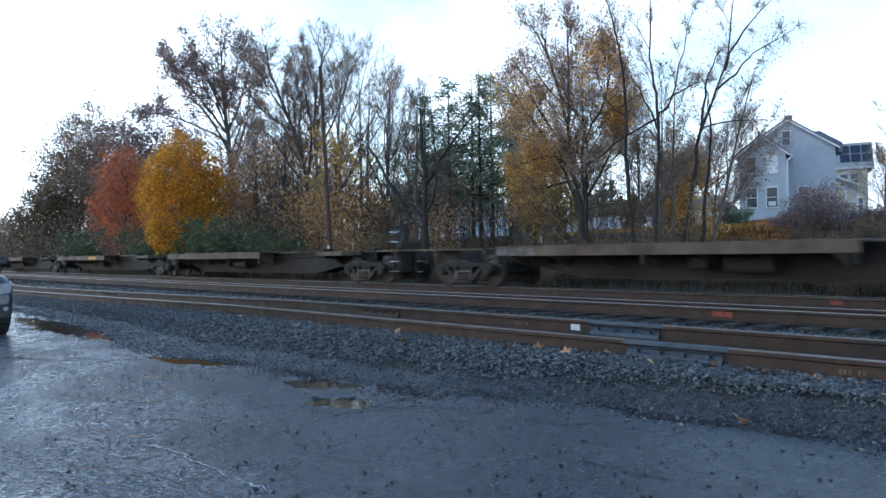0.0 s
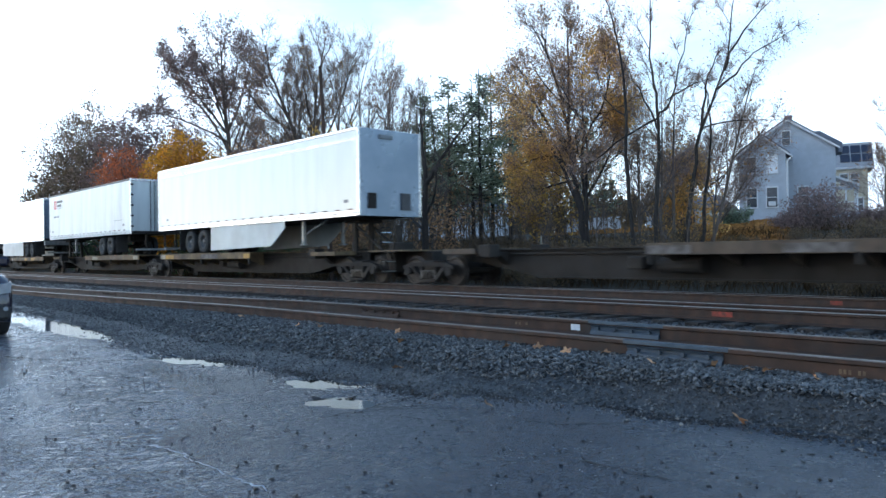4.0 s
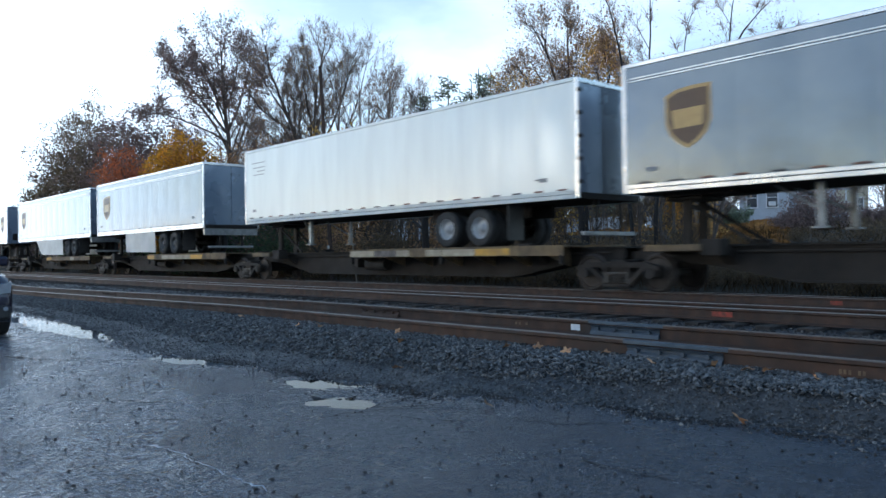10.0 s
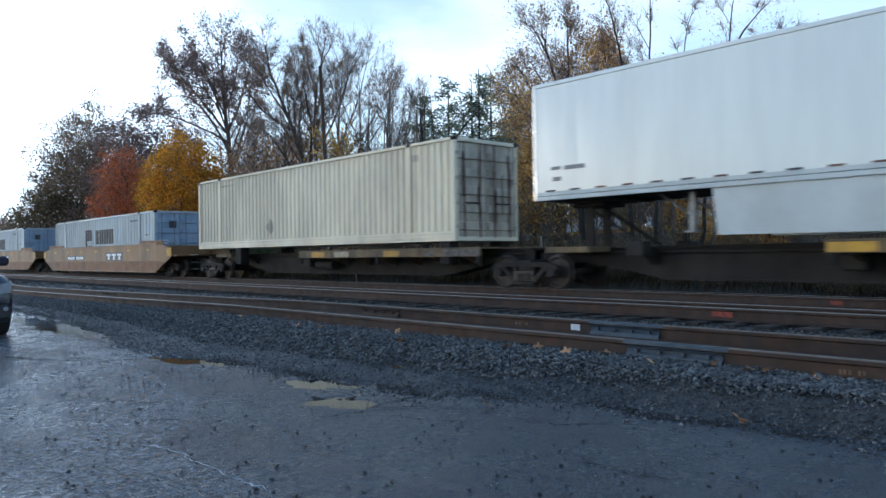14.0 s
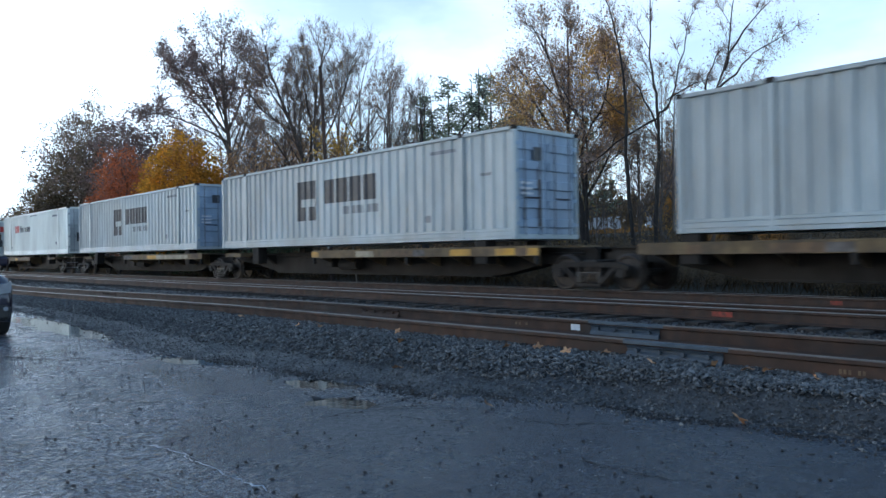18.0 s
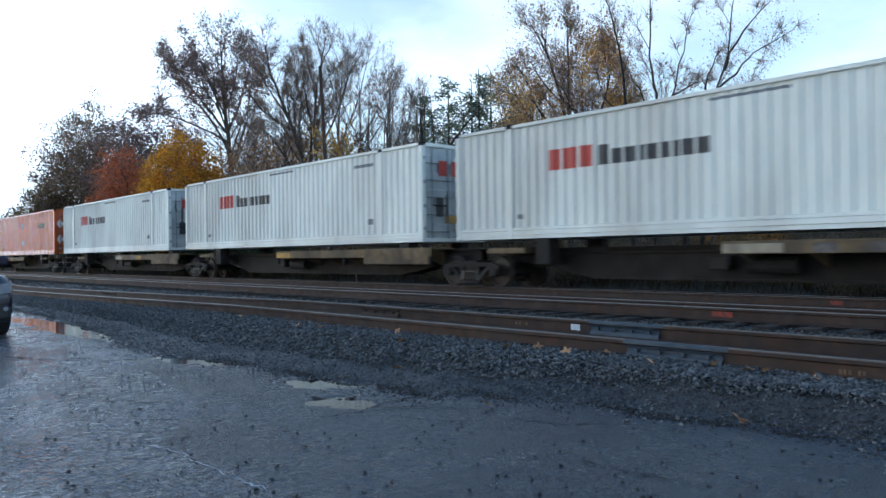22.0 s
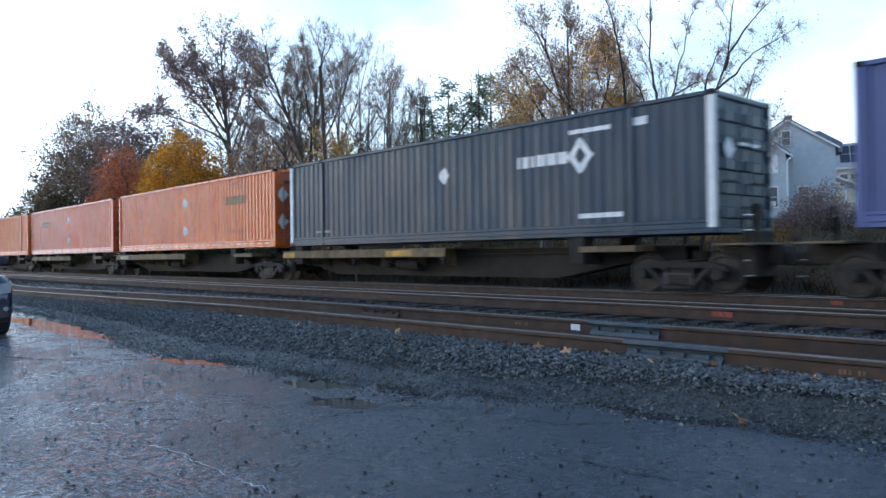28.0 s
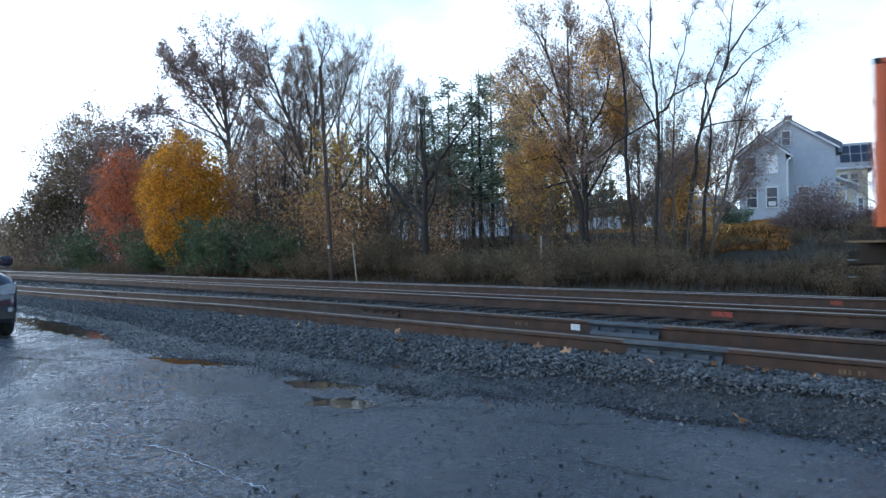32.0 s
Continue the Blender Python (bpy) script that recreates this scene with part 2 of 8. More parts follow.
def ground_z(x, y):
    e = edge_y(x)
    if y < e:
        z = 0.012 * noise.noise((x * 0.5, y * 0.5, 0)) + 0.008 * noise.noise((x * 2.2, y * 2.2, 5)) + 0.012
        if -20 < x < 1:
            flat = 0.35 if resurfaced(x, y) else 1.0
            z += flat * (0.0045 * noise.noise((x * 5, y * 5, 9)) + 0.0045 * noise.noise((x * 12, y * 12, 3)))
            if flat < 1 and x < -3.2 and y < 3.0:
                z += 0.004
        for px, py, a, b, turn in PUDDLES:
            c, s = math.cos(radians(turn)), math.sin(radians(turn))
            u, v = ((x - px) * c + (y - py) * s) / a, (-(x - px) * s + (y - py) * c) / b
            q = u * u + v * v + 0.9 * noise.noise((x * 5, y * 5, 2)) + 0.9 * noise.noise((x * 13, y * 13, 7))
            z -= 0.042 * math.exp(-max(0, q) ** 2 * 0.9)
        return z
    sm, sz = siding_mid(x)
    top = sz - 0.165
    if y < sm - 1.35:
        k = min(1, (y - e) / max(0.2, sm - 1.35 - e))
        return 0.01 + (top - 0.01) * (k * k * (3 - 2 * k)) + 0.03 * noise.noise((x * 2.5, y * 2.5, 1))
    if abs(y - sm) < 0.73:
        return top - 0.055 + 0.015 * noise.noise((x * 3, y * 3, 1))
    if y < sm + 1.2:
        return top + 0.015 * noise.noise((x * 3, y * 3, 1))
    if 9.4 < y < 10.6:
        return 0.07 + 0.03 * min(1, (y - 9.4) / 0.5) + 0.02 * noise.noise((x * 2, y * 2, 1))
    if y < 17.6:
        return min(top, 0.07) + (0.07 - min(top, 0.07)) * min(1, (y - sm - 1.2) / 1.0) + 0.02 * noise.noise((x * 2, y * 2, 1))
    if y < 19.0:
        return 0.07 - 0.16 * (y - 17.6) / 1.4 + 0.04 * noise.noise((x, y, 1))
    rise = float(np.interp(y, [19, 22, 28, 45, 66, 110, 200, 3000], [-0.08, 0.35, 1.3, 2.5, 3.7, 4.2, 4.5, 6]))
    west = min(1, max(0.15, (x + 130) / 90))
    return rise * west + 0.25 * min(1, (y - 19) / 6) * noise.noise((x * 0.21, y * 0.21, 4)) if y < 300 else rise * west


def asphalt(name, c1, c2, rough, lumps, pits, spec):
    """Wet worn asphalt: gritty relief at three sizes, wet hollows and drier raised grit."""
    m = surf(name, c1, c2, 30, rough, 0, 0, 70, (0.075, 0.079, 0.088), 0.5, 0.8, rvar=0.1, spec=spec)
    n, k = m.node_tree.nodes, m.node_tree.links
    b = n["Principled BSDF"]
    co, t, r, p = n.new("ShaderNodeTexCoord"), n.new("ShaderNodeTexNoise"), n.new("ShaderNodeMapRange"), n.new("ShaderNodeMath")
    t.inputs["Scale"].default_value, t.inputs["Detail"].default_value, t.inputs["Roughness"].default_value = 0.55, 9, 0.62
    r.inputs[1].default_value, r.inputs[2].default_value, r.inputs[3].default_value, r.inputs[4].default_value = 0.4, 0.62, -0.17, 0.14
    old = b.inputs["Roughness"].links[0].from_socket
    k.new(co.outputs["Object"], t.inputs["Vector"]); k.new(t.outputs[0], r.inputs[0]); k.new(old, p.inputs[0]); k.new(r.outputs[0], p.inputs[1])
    low = n.new("ShaderNodeMath")
    low.operation = "MAXIMUM"
    low.inputs[1].default_value = 0.07
    k.new(p.outputs[0], low.inputs[0]); k.new(low.outputs[0], b.inputs["Roughness"])
    last = None
    for scale, detail, dist in ((9, 3, lumps * 1.6), (24, 3, lumps), (65, 2, pits)):
        h, bp = n.new("ShaderNodeTexNoise"), n.new("ShaderNodeBump")
        h.inputs["Scale"].default_value, h.inputs["Detail"].default_value, h.inputs["Roughness"].default_value = scale, detail, 0.6
        bp.inputs["Strength"].default_value, bp.inputs["Distance"].default_value = 1.0, dist
        k.new(co.outputs["Object"], h.inputs["Vector"]); k.new(h.outputs[0], bp.inputs["Height"])
        if last:
            k.new(last.outputs[0], bp.inputs["Normal"])
        last = bp
    k.new(last.outputs[0], b.inputs["Normal"])
    return m


M["asphalt"] = asphalt("worn_wet_asphalt", (0.135, 0.157, 0.2), (0.009, 0.012, 0.018), 0.2, 0.036, 0.013, 0.82)
M["asphalt_new"] = asphalt("smooth_wet_asphalt", (0.042, 0.052, 0.074), (0.009, 0.012, 0.018), 0.23, 0.013, 0.009, 0.62)
M["soil"] = surf("weedy_soil", (0.04, 0.033, 0.022), (0.024, 0.022, 0.014), 3, 0.95, 0, 0.9, 9, (0.065, 0.042, 0.02), 0.6, 0.6)

cols = sorted(set([-3000, -1200, -600, -400, -300, -240, -200, -170, -145] + [float(v) for v in np.arange(-130, -30, 2.5)] + [float(v) for v in np.arange(-30, -20, 0.4)]
              + [float(v) for v in np.arange(-20, -12, 0.1)] + [float(v) for v in np.arange(-12, 0.5, 0.045)] + [1, 2, 3, 4, 6, 9, 14, 22, 40, 80, 160, 400, 1200, 3000]))
rows = ([(v, 0) for v in (-3000, -800, -200, -60, -25, -10, -5, -3, -2, -1, -0.5, 0, 0.3, 0.6)] + [(float(v), 0.0) for v in np.arange(0.8, 2.4, 0.05)]
        + [(float(v), (v - 2.4) / 1.8) for v in np.arange(2.4, 4.18, 0.045)] + [(4.2, 1.0), (4.23, 1.0)] + [(float(v), max(0, (5.3 - v) / 1.1)) for v in np.arange(4.3, 5.4, 0.08)]
        + [(float(v), 0) for v in np.arange(5.5, 6.0, 0.1)] + [(6.01, 0), (6.03, 0)] + [(float(v), 0) for v in np.arange(6.2, 8.6, 0.2)]
        + [(9.2, 0), (9.4, 0), (9.9, 0), (10.3, 0), (10.58, 0), (10.62, 0), (11, 0), (12, 0), (13, 0), (14, 0), (15, 0), (16, 0), (17, 0), (17.6, 0), (18.2, 0), (19, 0)]
        + [(float(v), 0) for v in np.arange(20, 48, 1.5)] + [(v, 0) for v in (50, 54, 58, 62, 66, 70, 76, 84, 95, 110, 140, 200, 300, 600, 1200, 3000)])
gv, gf, gm = [], [], []
for by, w in rows:
    for x in cols:
        y = by + w * (edge_y(x) - 4.2)
        if by == 4.2:
            y -= 0.004
        gv.append((x, y, ground_z(x, y) if -40 < y < 400 and abs(x) < 500 else (0.0 if y < 20 else ground_z(x, min(y, 290)))))
nc = len(cols)
for r in range(len(rows) - 1):
    for c in range(nc - 1):
        gf.append((r * nc + c, r * nc + c + 1, (r + 1) * nc + c + 1, (r + 1) * nc + c))
        mx, my, _ = gv[r * nc + c]
        gm.append((3 if resurfaced(mx, my) else 0) if rows[r + 1][0] <= 4.2 else 1 if rows[r][0] < 17.6 else 2)
g = Geo().add(gv, gf)
g.m = gm
lone("ground", g, [M["asphalt"], M["ballast"], M["soil"], M["asphalt_new"]], "wet asphalt lot, grey ballast beds and weedy soil", "ground", kind="structure", smooth=True)

M["water"] = surf("puddle_water", (0.05, 0.045, 0.036), (0.04, 0.036, 0.03), 2, 0.05, 0, 0.05, 9, rvar=0.02, spec=0.33)
for px, py, a, b, turn in PUDDLES:
    q = Geo()
    n = 40
    ring = [(a * 1.7 * math.cos(i * 2 * math.pi / n), b * 2.0 * math.sin(i * 2 * math.pi / n)) for i in range(n)]
    q.add([(x, y, 0) for x, y in ring], [tuple(range(n))])
    lone("puddle", q, M["water"], "shallow rain puddle on the worn asphalt", "puddle", kind="structure", at=pose(px, py, -0.004, rz=turn))

# ---- tracks ----
RAIL = [(-0.075, 0), (0.075, 0), (0.075, 0.012), (0.012, 0.032), (0.012, 0.135), (0.037, 0.148), (0.037, 0.178), (0.028, 0.186),
        (-0.028, 0.186), (-0.037, 0.178), (-0.037, 0.148), (-0.012, 0.135), (-0.012, 0.032), (-0.075, 0.012)]


def rail_geo(line, xs):
    """A rail along x; line(x) gives its y and the height of its head."""
    g = Geo()
    n = len(RAIL)
    for x in xs:
        y, z = line(x)
        g.v += [(x, y + a, z - 0.186 + b) for a, b in RAIL]
    for r in range(len(xs) - 1):
        for i in range(n):
            g.f.append((r * n + i, r * n + (i + 1) % n, (r + 1) * n + (i + 1) % n, (r + 1) * n + i))
            g.m.append(1 if i in (7, 8) else 0) if i in (6, 7, 8) else g.m.append(0)
    g.f += [tuple(range(n)), tuple(range(len(g.v) - n, len(g.v)))]
    g.m += [0, 0]
    return g


tie_mesh = Geo().box(-0.11, 0.11, -1.28, 1.28, -0.17, 0, c=0.012).mesh("tie", [M["tie"]])
plate_mesh = Geo().box(-0.09, 0.09, -0.16, 0.16, 0, 0.014, c=0.004).mesh("tie_plate", [M["rail"]])


def track(name, label, rails, head, x0, x1, step):
    t = thing(name, label, "railway track", kind="structure")
    xs = [float(x) for x in np.arange(-420, -60, 12)] + [float(x) for x in np.arange(-60, 41, 1.5)]
    for line in rails:
        part("rail", rail_geo(line, xs), [M["rail"], head], t)
    x, rng = x0, random.Random(7)
    while x < x1:
        ys, zs = [r(x)[0] for r in rails], [r(x)[1] for r in rails]
        tilt = math.degrees(math.atan2(zs[1] - zs[0], ys[1] - ys[0]))
        ob = part("tie", tie_mesh, M["tie"], t, at=pose(x + rng.uniform(-0.04, 0.04), sum(ys) / 2 + rng.uniform(-0.08, 0.08), sum(zs) / 2 - 0.192 - rng.uniform(0, 0.015),
                                                  tilt, 0, rng.uniform(-1.5, 1.5)))
        x += step
    return t


main_track = track("main_track", "rusty main line track with worn rail heads on grey ballast",
                   [lambda x: (14.70, RAIL_Z), lambda x: (16.14, RAIL_Z - 0.06)], M["rail_head"], -75, 3, 0.56)
second_track = track("second_track", "rusty second main track on timber ties",
                     [lambda x: (10.64, 0.335), lambda x: (12.1, 0.287)], M["rail_head"], -60, 3, 0.56)
siding = track("siding_track", "rusty curved siding track beside the wet lot",
               [lambda x: (siding_mid(x)[0] - 0.735, siding_mid(x)[1]), lambda x: (siding_mid(x)[0] + 0.735, siding_mid(x)[1] - 0.01)], M["rail_dull"], -50, 3, 0.56)

# ---- train ----
SPEED = 22.28
MOVERS = []


def rolling(ob, s):
    """Notes that ob moves with the train; s is its place along the track at 20 s."""
    MOVERS.append((ob, s))
    ob.matrix_basis = pose(s, TRACK_Y, RAIL_Z)
    return ob


# wheels and trucks
def wheel_mesh():
    g = Geo()
    prof = [(0.0, 0.05), (0.1, 0.05), (0.13, 0.012), (0.33, 0.005), (0.36, 0.035), (0.4, 0.035), (0.42, -0.03), (0.455, -0.045), (0.455, -0.075), (0.37, -0.08), (0.33, -0.03), (0.12, -0.03), (0.0, -0.04)]
    n = 28
    v = [(r * math.cos(2 * math.pi * i / n), -y, r * math.sin(2 * math.pi * i / n)) for r, y in prof for i in range(n)]
    f = [(k * n + i, k * n + (i + 1) % n, (k + 1) * n + (i + 1) % n, (k + 1) * n + i) for k in range(len(prof) - 1) for i in range(n)]
    return g.add(v, f).mesh("wheel", [M["wheel"]])


WHEEL = wheel_mesh()
def bar(g, x0, z0, x1, z1, h, w=0.07):
    """A flat bar of a side frame from one joint to another."""
    n = Vector((z0 - z1, 0, x1 - x0)).normalized() * h / 2
    return g.prism([(x0 - n.x, z0 - n.z), (x1 - n.x, z1 - n.z), (x1 + n.x, z1 + n.z), (x0 + n.x, z0 + n.z)], -w, w)


frame_geo = Geo().prism([(-1.12, 0.48), (-1.08, 0.58), (-0.74, 0.67), (0.74, 0.67), (1.08, 0.58), (1.12, 0.48), (0.72, 0.55), (-0.72, 0.55)], -0.08, 0.08)
for e in (-1, 1):
    bar(frame_geo, e * 0.74, 0.58, e * 0.3, 0.16, 0.11)
    bar(frame_geo, e * 0.3, 0.58, e * 0.3, 0.16, 0.09, 0.06)
    frame_geo.box(e * 0.89 - 0.15, e * 0.89 + 0.15, -0.1, 0.06, 0.32, 0.52, c=0.03)
FRAME = frame_geo.box(-0.36, 0.36, -0.1, 0.1, 0.09, 0.19, c=0.02).mesh("side_frame", [M["truck"]])
spr = Geo()
for i in range(-1, 2):
    for k in range(7):
        spr.tube((i * 0.17, 0, 0.2 + k * 0.032), (i * 0.17, 0, 0.216 + k * 0.032), 0.07, n=10)
SPRING = spr.mesh("spring_nest", [M["steel_dark"]])
POCKET = Geo().box(-0.34, 0.34, -0.02, 0.02, 0.2, 0.44).mesh("spring_pocket", [M["black_paint"]])
BOLSTER = (Geo().box(-0.22, 0.22, -1.0, 1.0, 0.42, 0.72, c=0.03).tube((0, 0, 0.7), (0, 0, 0.9), 0.22, n=14)).mesh("truck", [M["steel_dark"]])
AXLE = Geo().tube((0, -0.95, 0.42), (0, 0.95, 0.42), 0.085, n=10).mesh("axle", [M["steel_dark"]])
CAP = Geo().tube((0, -0.05, 0.42), (0, 0.05, 0.42), 0.12, n=12).mesh("bearing", [M["truck"]])


def truck_at(car, x):
    t = part("truck", BOLSTER, None, car, at=pose(x, 0, 0))
    for side in (-1, 1):
        part("side_frame", FRAME, None, t, at=pose(0, side * 0.98, 0))
        tagged(part("spring_nest", SPRING, None, t, at=pose(0, side * 1.05, 0)), kind="stuff")
        part("spring_pocket", POCKET, None, t, at=pose(0, side * 1.03, 0))
        for e in (-0.89, 0.89):
            part("wheel", WHEEL, None, t, at=pose(e, side * 0.74, 0.42, rz=0 if side < 0 else 180))
            part("bearing", CAP, None, t, at=pose(e, side * 1.04, 0))
    for e in (-0.89, 0.89):
        part("axle", AXLE, None, t, at=pose(e, 0, 0))


M["platform_dark"] = surf("rusty_dark_deck", (0.1, 0.07, 0.05), (0.055, 0.04, 0.03), 4, 0.8, 0.1, 0.2, 30, (0.2, 0.15, 0.1), 0.5, 0.9)
M["panel_tan"] = surf("worn_tan_paint", (0.2, 0.12, 0.06), (0.13, 0.08, 0.045), 5, 0.75, 0, 0.15, 30, (0.06, 0.045, 0.035), 0.7, 2.0)
M["panel_grey"] = surf("scraped_grey_paint", (0.17, 0.15, 0.14), (0.08, 0.068, 0.06), 6, 0.75, 0.1, 0.15, 30, (0.05, 0.04, 0.032), 0.7, 3.0)
M["panel_cream"] = surf("worn_cream_paint", (0.42, 0.36, 0.26), (0.3, 0.25, 0.18), 5, 0.7, 0, 0.15, 30, (0.1, 0.08, 0.06), 0.6, 2.0)


def deck(car, x0, x1, yellow, rng, mat):
    """The near and far runway that carries tyres, with its brackets."""
    for side in (-1, 1):
        g = Geo()
        a, b = sorted((side * 1.29, side * 0.42))
        g.box(x0, x1, a, b, 1.04, 1.085, c=0.008)
        y0, y1 = sorted((side * 1.29, side * 1.25))
        g.box(x0, x1, y0, y1, 0.83, 1.045, c=0.006)
        x = x0 + 0.4
        while x < x1 - 0.2:
            g.prism([(side * 1.25, 0.84), (side * 1.25, 1.04), (side * 0.4, 1.04), (side * 0.4, 0.55)], x - 0.02, x + 0.02, axis="x")
            x += 1.3
        dk = part("runway", g, mat, car)
        if side < 0:
            x = x0 + 0.02
            while x < x1 - 0.3:
                w = min(x1 - x - 0.02, rng.uniform(0.3, 1.3))
                if rng.random() < 0.25 + 0.6 * yellow:
                    kind = rng.choice(("platform_yellow", "platform_yellow", "panel_cream", "panel_cream", "panel_tan", "panel_tan", "panel_grey") if mat is M["platform"] else ("panel_tan", "panel_grey", "panel_grey", "platform_yellow"))
                    part("painted_panel", Geo().box(x, x + w, -1.296, -1.288, 0.85, 1.03, c=0.002), M[kind], dk)
                x += w + rng.choice((0.02, 0.03, rng.uniform(0.2, 1.2)))
            for x in (x0 + 0.1, (x0 + x1) / 2, x1 - 0.1):
                part("tie_bracket", Geo().box(x - 0.05, x + 0.05, -1.3, -1.2, 0.62, 0.86, c=0.015), M["sill_grey"], dk)


def unit(car, xr, xf, end, yellow, rng, load, box=False):
    """One platform of a spine car between the trucks at xr (rear) and xf."""
    m, n = xr + 0.2, xf - 0.2
    g = Geo()
    for side in (-1, 1):
        y0, y1 = sorted((side * 0.36, side * 0.32))
        g.prism([(m, 1.0), (n, 1.0), (n, 0.74), (n - 1.6, 0.62), (n - 3.4, 0.28), (m + 3.4, 0.28), (m + 1.6, 0.62), (m, 0.74)], y0, y1)
    g.box(m, n, -0.45, 0.45, 0.99, 1.03).box(m + 3.4, n - 3.4, -0.45, 0.45, 0.26, 0.3)
    sill = part("centre_sill", g, M["sill_grey"], car)
    half = (xf - xr) / 2
    if end == "F":
        d0, d1 = xr + 7.4, xf - 1.3
    else:
        d0, d1 = xr + 1.5, xr + 10.2
    mat = M["platform_dark" if load == "e" else "platform"]
    deck(car, d0, d1, yellow, rng, mat)
    # narrow end decks at the other end
    for a, b in (((xr + 0.9, xr + 2.2),) if end == "F" else ((xf - 2.4, xf - 0.9),)):
        for side in (-1, 1):
            y0, y1 = sorted((side * 1.27, side * 0.4))
            part("end_deck", Geo().box(a, b, y0, y1, 0.9, 1.04, c=0.01), mat, car)
    if box:
        bx = d1 - 3.2 if end == "F" else d0
        part("side_box", Geo().box(bx, bx + 3.1, -1.31, -1.26, 0.62, 1.1, c=0.01), M["platform"], car, "dusty brown side plate")
    # container pedestals
    mid = (xr + xf) / 2
    for e in (-6.1, 6.1):
        for side in (-1, 1):
            y0, y1 = sorted((side * 1.24, side * 0.85))
            ped = Geo().box(mid + e - 0.22, mid + e + 0.22, y0, y1, 0.62 if load == "c" else 0.8, 1.255 if load == "c" else 1.14, c=0.02)
            ped.prism([(y0 if side > 0 else y1, 0.95), (side * 0.4, 0.95), (side * 0.4, 0.6)], mid + e - 0.12, mid + e + 0.12, axis="x")
            part("pedestal", ped, M["sill_grey"], car)
    # air reservoir and valve under the sill
    part("air_reservoir", Geo().tube((mid - 1.2, -0.62, 0.6), (mid - 0.2, -0.62, 0.6), 0.17, n=14), M["sill_grey"], car)
    part("brake_valve", Geo().box(mid - 2.0, mid - 1.6, -0.75, -0.45, 0.5, 0.8, c=0.03), M["steel_dark"], car)
    part("brake_pipe", Geo().tube((m + 0.4, -0.4, 0.88), (n - 0.4, -0.4, 0.88), 0.03, n=6), M["steel_dark"], car)


def spine_car(trucks, ends, yellow, seed, loads, box=False):
    s0 = trucks[0]
    rng = random.Random(seed)
    car = thing("spine_car", "articulated spine car with sooty steel platforms and yellow panels", "rail car", "spine cars of the train")
    rel = [t - s0 for t in trucks]
    for t in rel:
        truck_at(car, t)
    for i, e in enumerate(ends):
        unit(car, rel[i + 1], rel[i], e, yellow, rng, loads[i], box)
    for x, d in ((rel[0], 1), (rel[-1], -1)):
        cg = Geo().box(min(x + d * 0.6, x + d * 1.9), max(x + d * 0.6, x + d * 1.9), -0.3, 0.3, 0.6, 1.0, c=0.03)
        part("end_sill", cg, M["steel_dark"], car)
        a, b = sorted((x + d * 1.55, x + d * 1.75))
        part("end_platform", Geo().box(*sorted((x + d * 0.9, x + d * 1.75)), -1.25, 1.25, 1.0, 1.05, c=0.01), M["platform"], car)
        part("coupler", Geo().box(*sorted((x + d * 1.8, x + d * 2.15)), -0.12, 0.12, 0.58, 0.86, c=0.04), M["steel_dark"], car)
        lad = Geo()
        hi = 1.75 if d > 0 else 1.05
        for p, q in (((a, -1.22, 0.35), (a, -1.22, hi)), ((a, -1.22, hi), (a, -0.82, hi)), ((a, -0.82, hi), (a, -0.82, 0.35))):
            lad.tube(p, q, 0.018, n=6)
        rungs = Geo()
        for k in range(5 if d > 0 else 3):
            rungs.tube((a, -1.22, 0.4 + k * 0.3), (a, -0.82, 0.4 + k * 0.3), 0.014, n=6)
        tagged(part("rung_set", rungs, M["alu"], part("ladder", lad, M["sill_grey"], car)), kind="stuff")
        if d > 0:
            part("brake_stand", Geo().box(a - 0.25, a + 0.05, -0.75, 0.1, 0.35, 1.3, c=0.04).box(a - 0.12, a - 0.02, -0.6, -0.35, 1.25, 1.85, c=0.03), M["steel_dark"], car)
        if d < 0:
            bw = Geo()
            for i in range(14):
                p, q = 2 * math.pi * i / 14, 2 * math.pi * (i + 1) / 14
                bw.tube((a - 0.05, 0.7 + 0.26 * math.cos(p), 1.5 + 0.26 * math.sin(p)), (a - 0.05, 0.7 + 0.26 * math.cos(q), 1.5 + 0.26 * math.sin(q)), 0.018, n=6)
            for i in range(4):
                p = math.pi / 2 * i
                bw.tube((a - 0.05, 0.7, 1.5), (a - 0.05, 0.7 + 0.26 * math.cos(p), 1.5 + 0.26 * math.sin(p)), 0.012, n=5)
            bw.tube((a, 0.7, 1.02), (a, 0.7, 1.55), 0.05, n=8)
            part("brake_wheel", bw, M["sill_grey"], car)
    return rolling(car, s0)


spine_car([465.5, 448.0, 430.7], "RR", 0.1, 1, "ee")
spine_car([426.1, 409.6, 392.2, 374.9, 357.3, 340.1], "RRRRF", 0.25, 2, "eeeee")
spine_car([336.6, 319.7, 302.7, 285.2, 268.0, 250.9], "RFFFF", 0.55, 3, "ttttt")
spine_car([246.9, 229.9, 212.9, 195.5, 178.5, 161.1], "RFFFF", 0.6, 4, "ttttt")
spine_car([157.1, 140.0, 121.0, 103.3], "RFF", 0.75, 5, "ttc")
spine_car([51.5, 33.9, 15.0, -3.0], "RFF", 0.65, 6, "ccc")
spine_car([-7.2, -24.1, -41.5, -59.2, -76.5, -93.3], "RFFFF", 0.45, 7, "ccccc", True)
spine_car([-98.1, -114.8, -131.6, -149.3, -166.5, -182.3], "RRRRF", 0.2, 8, "ccccc")
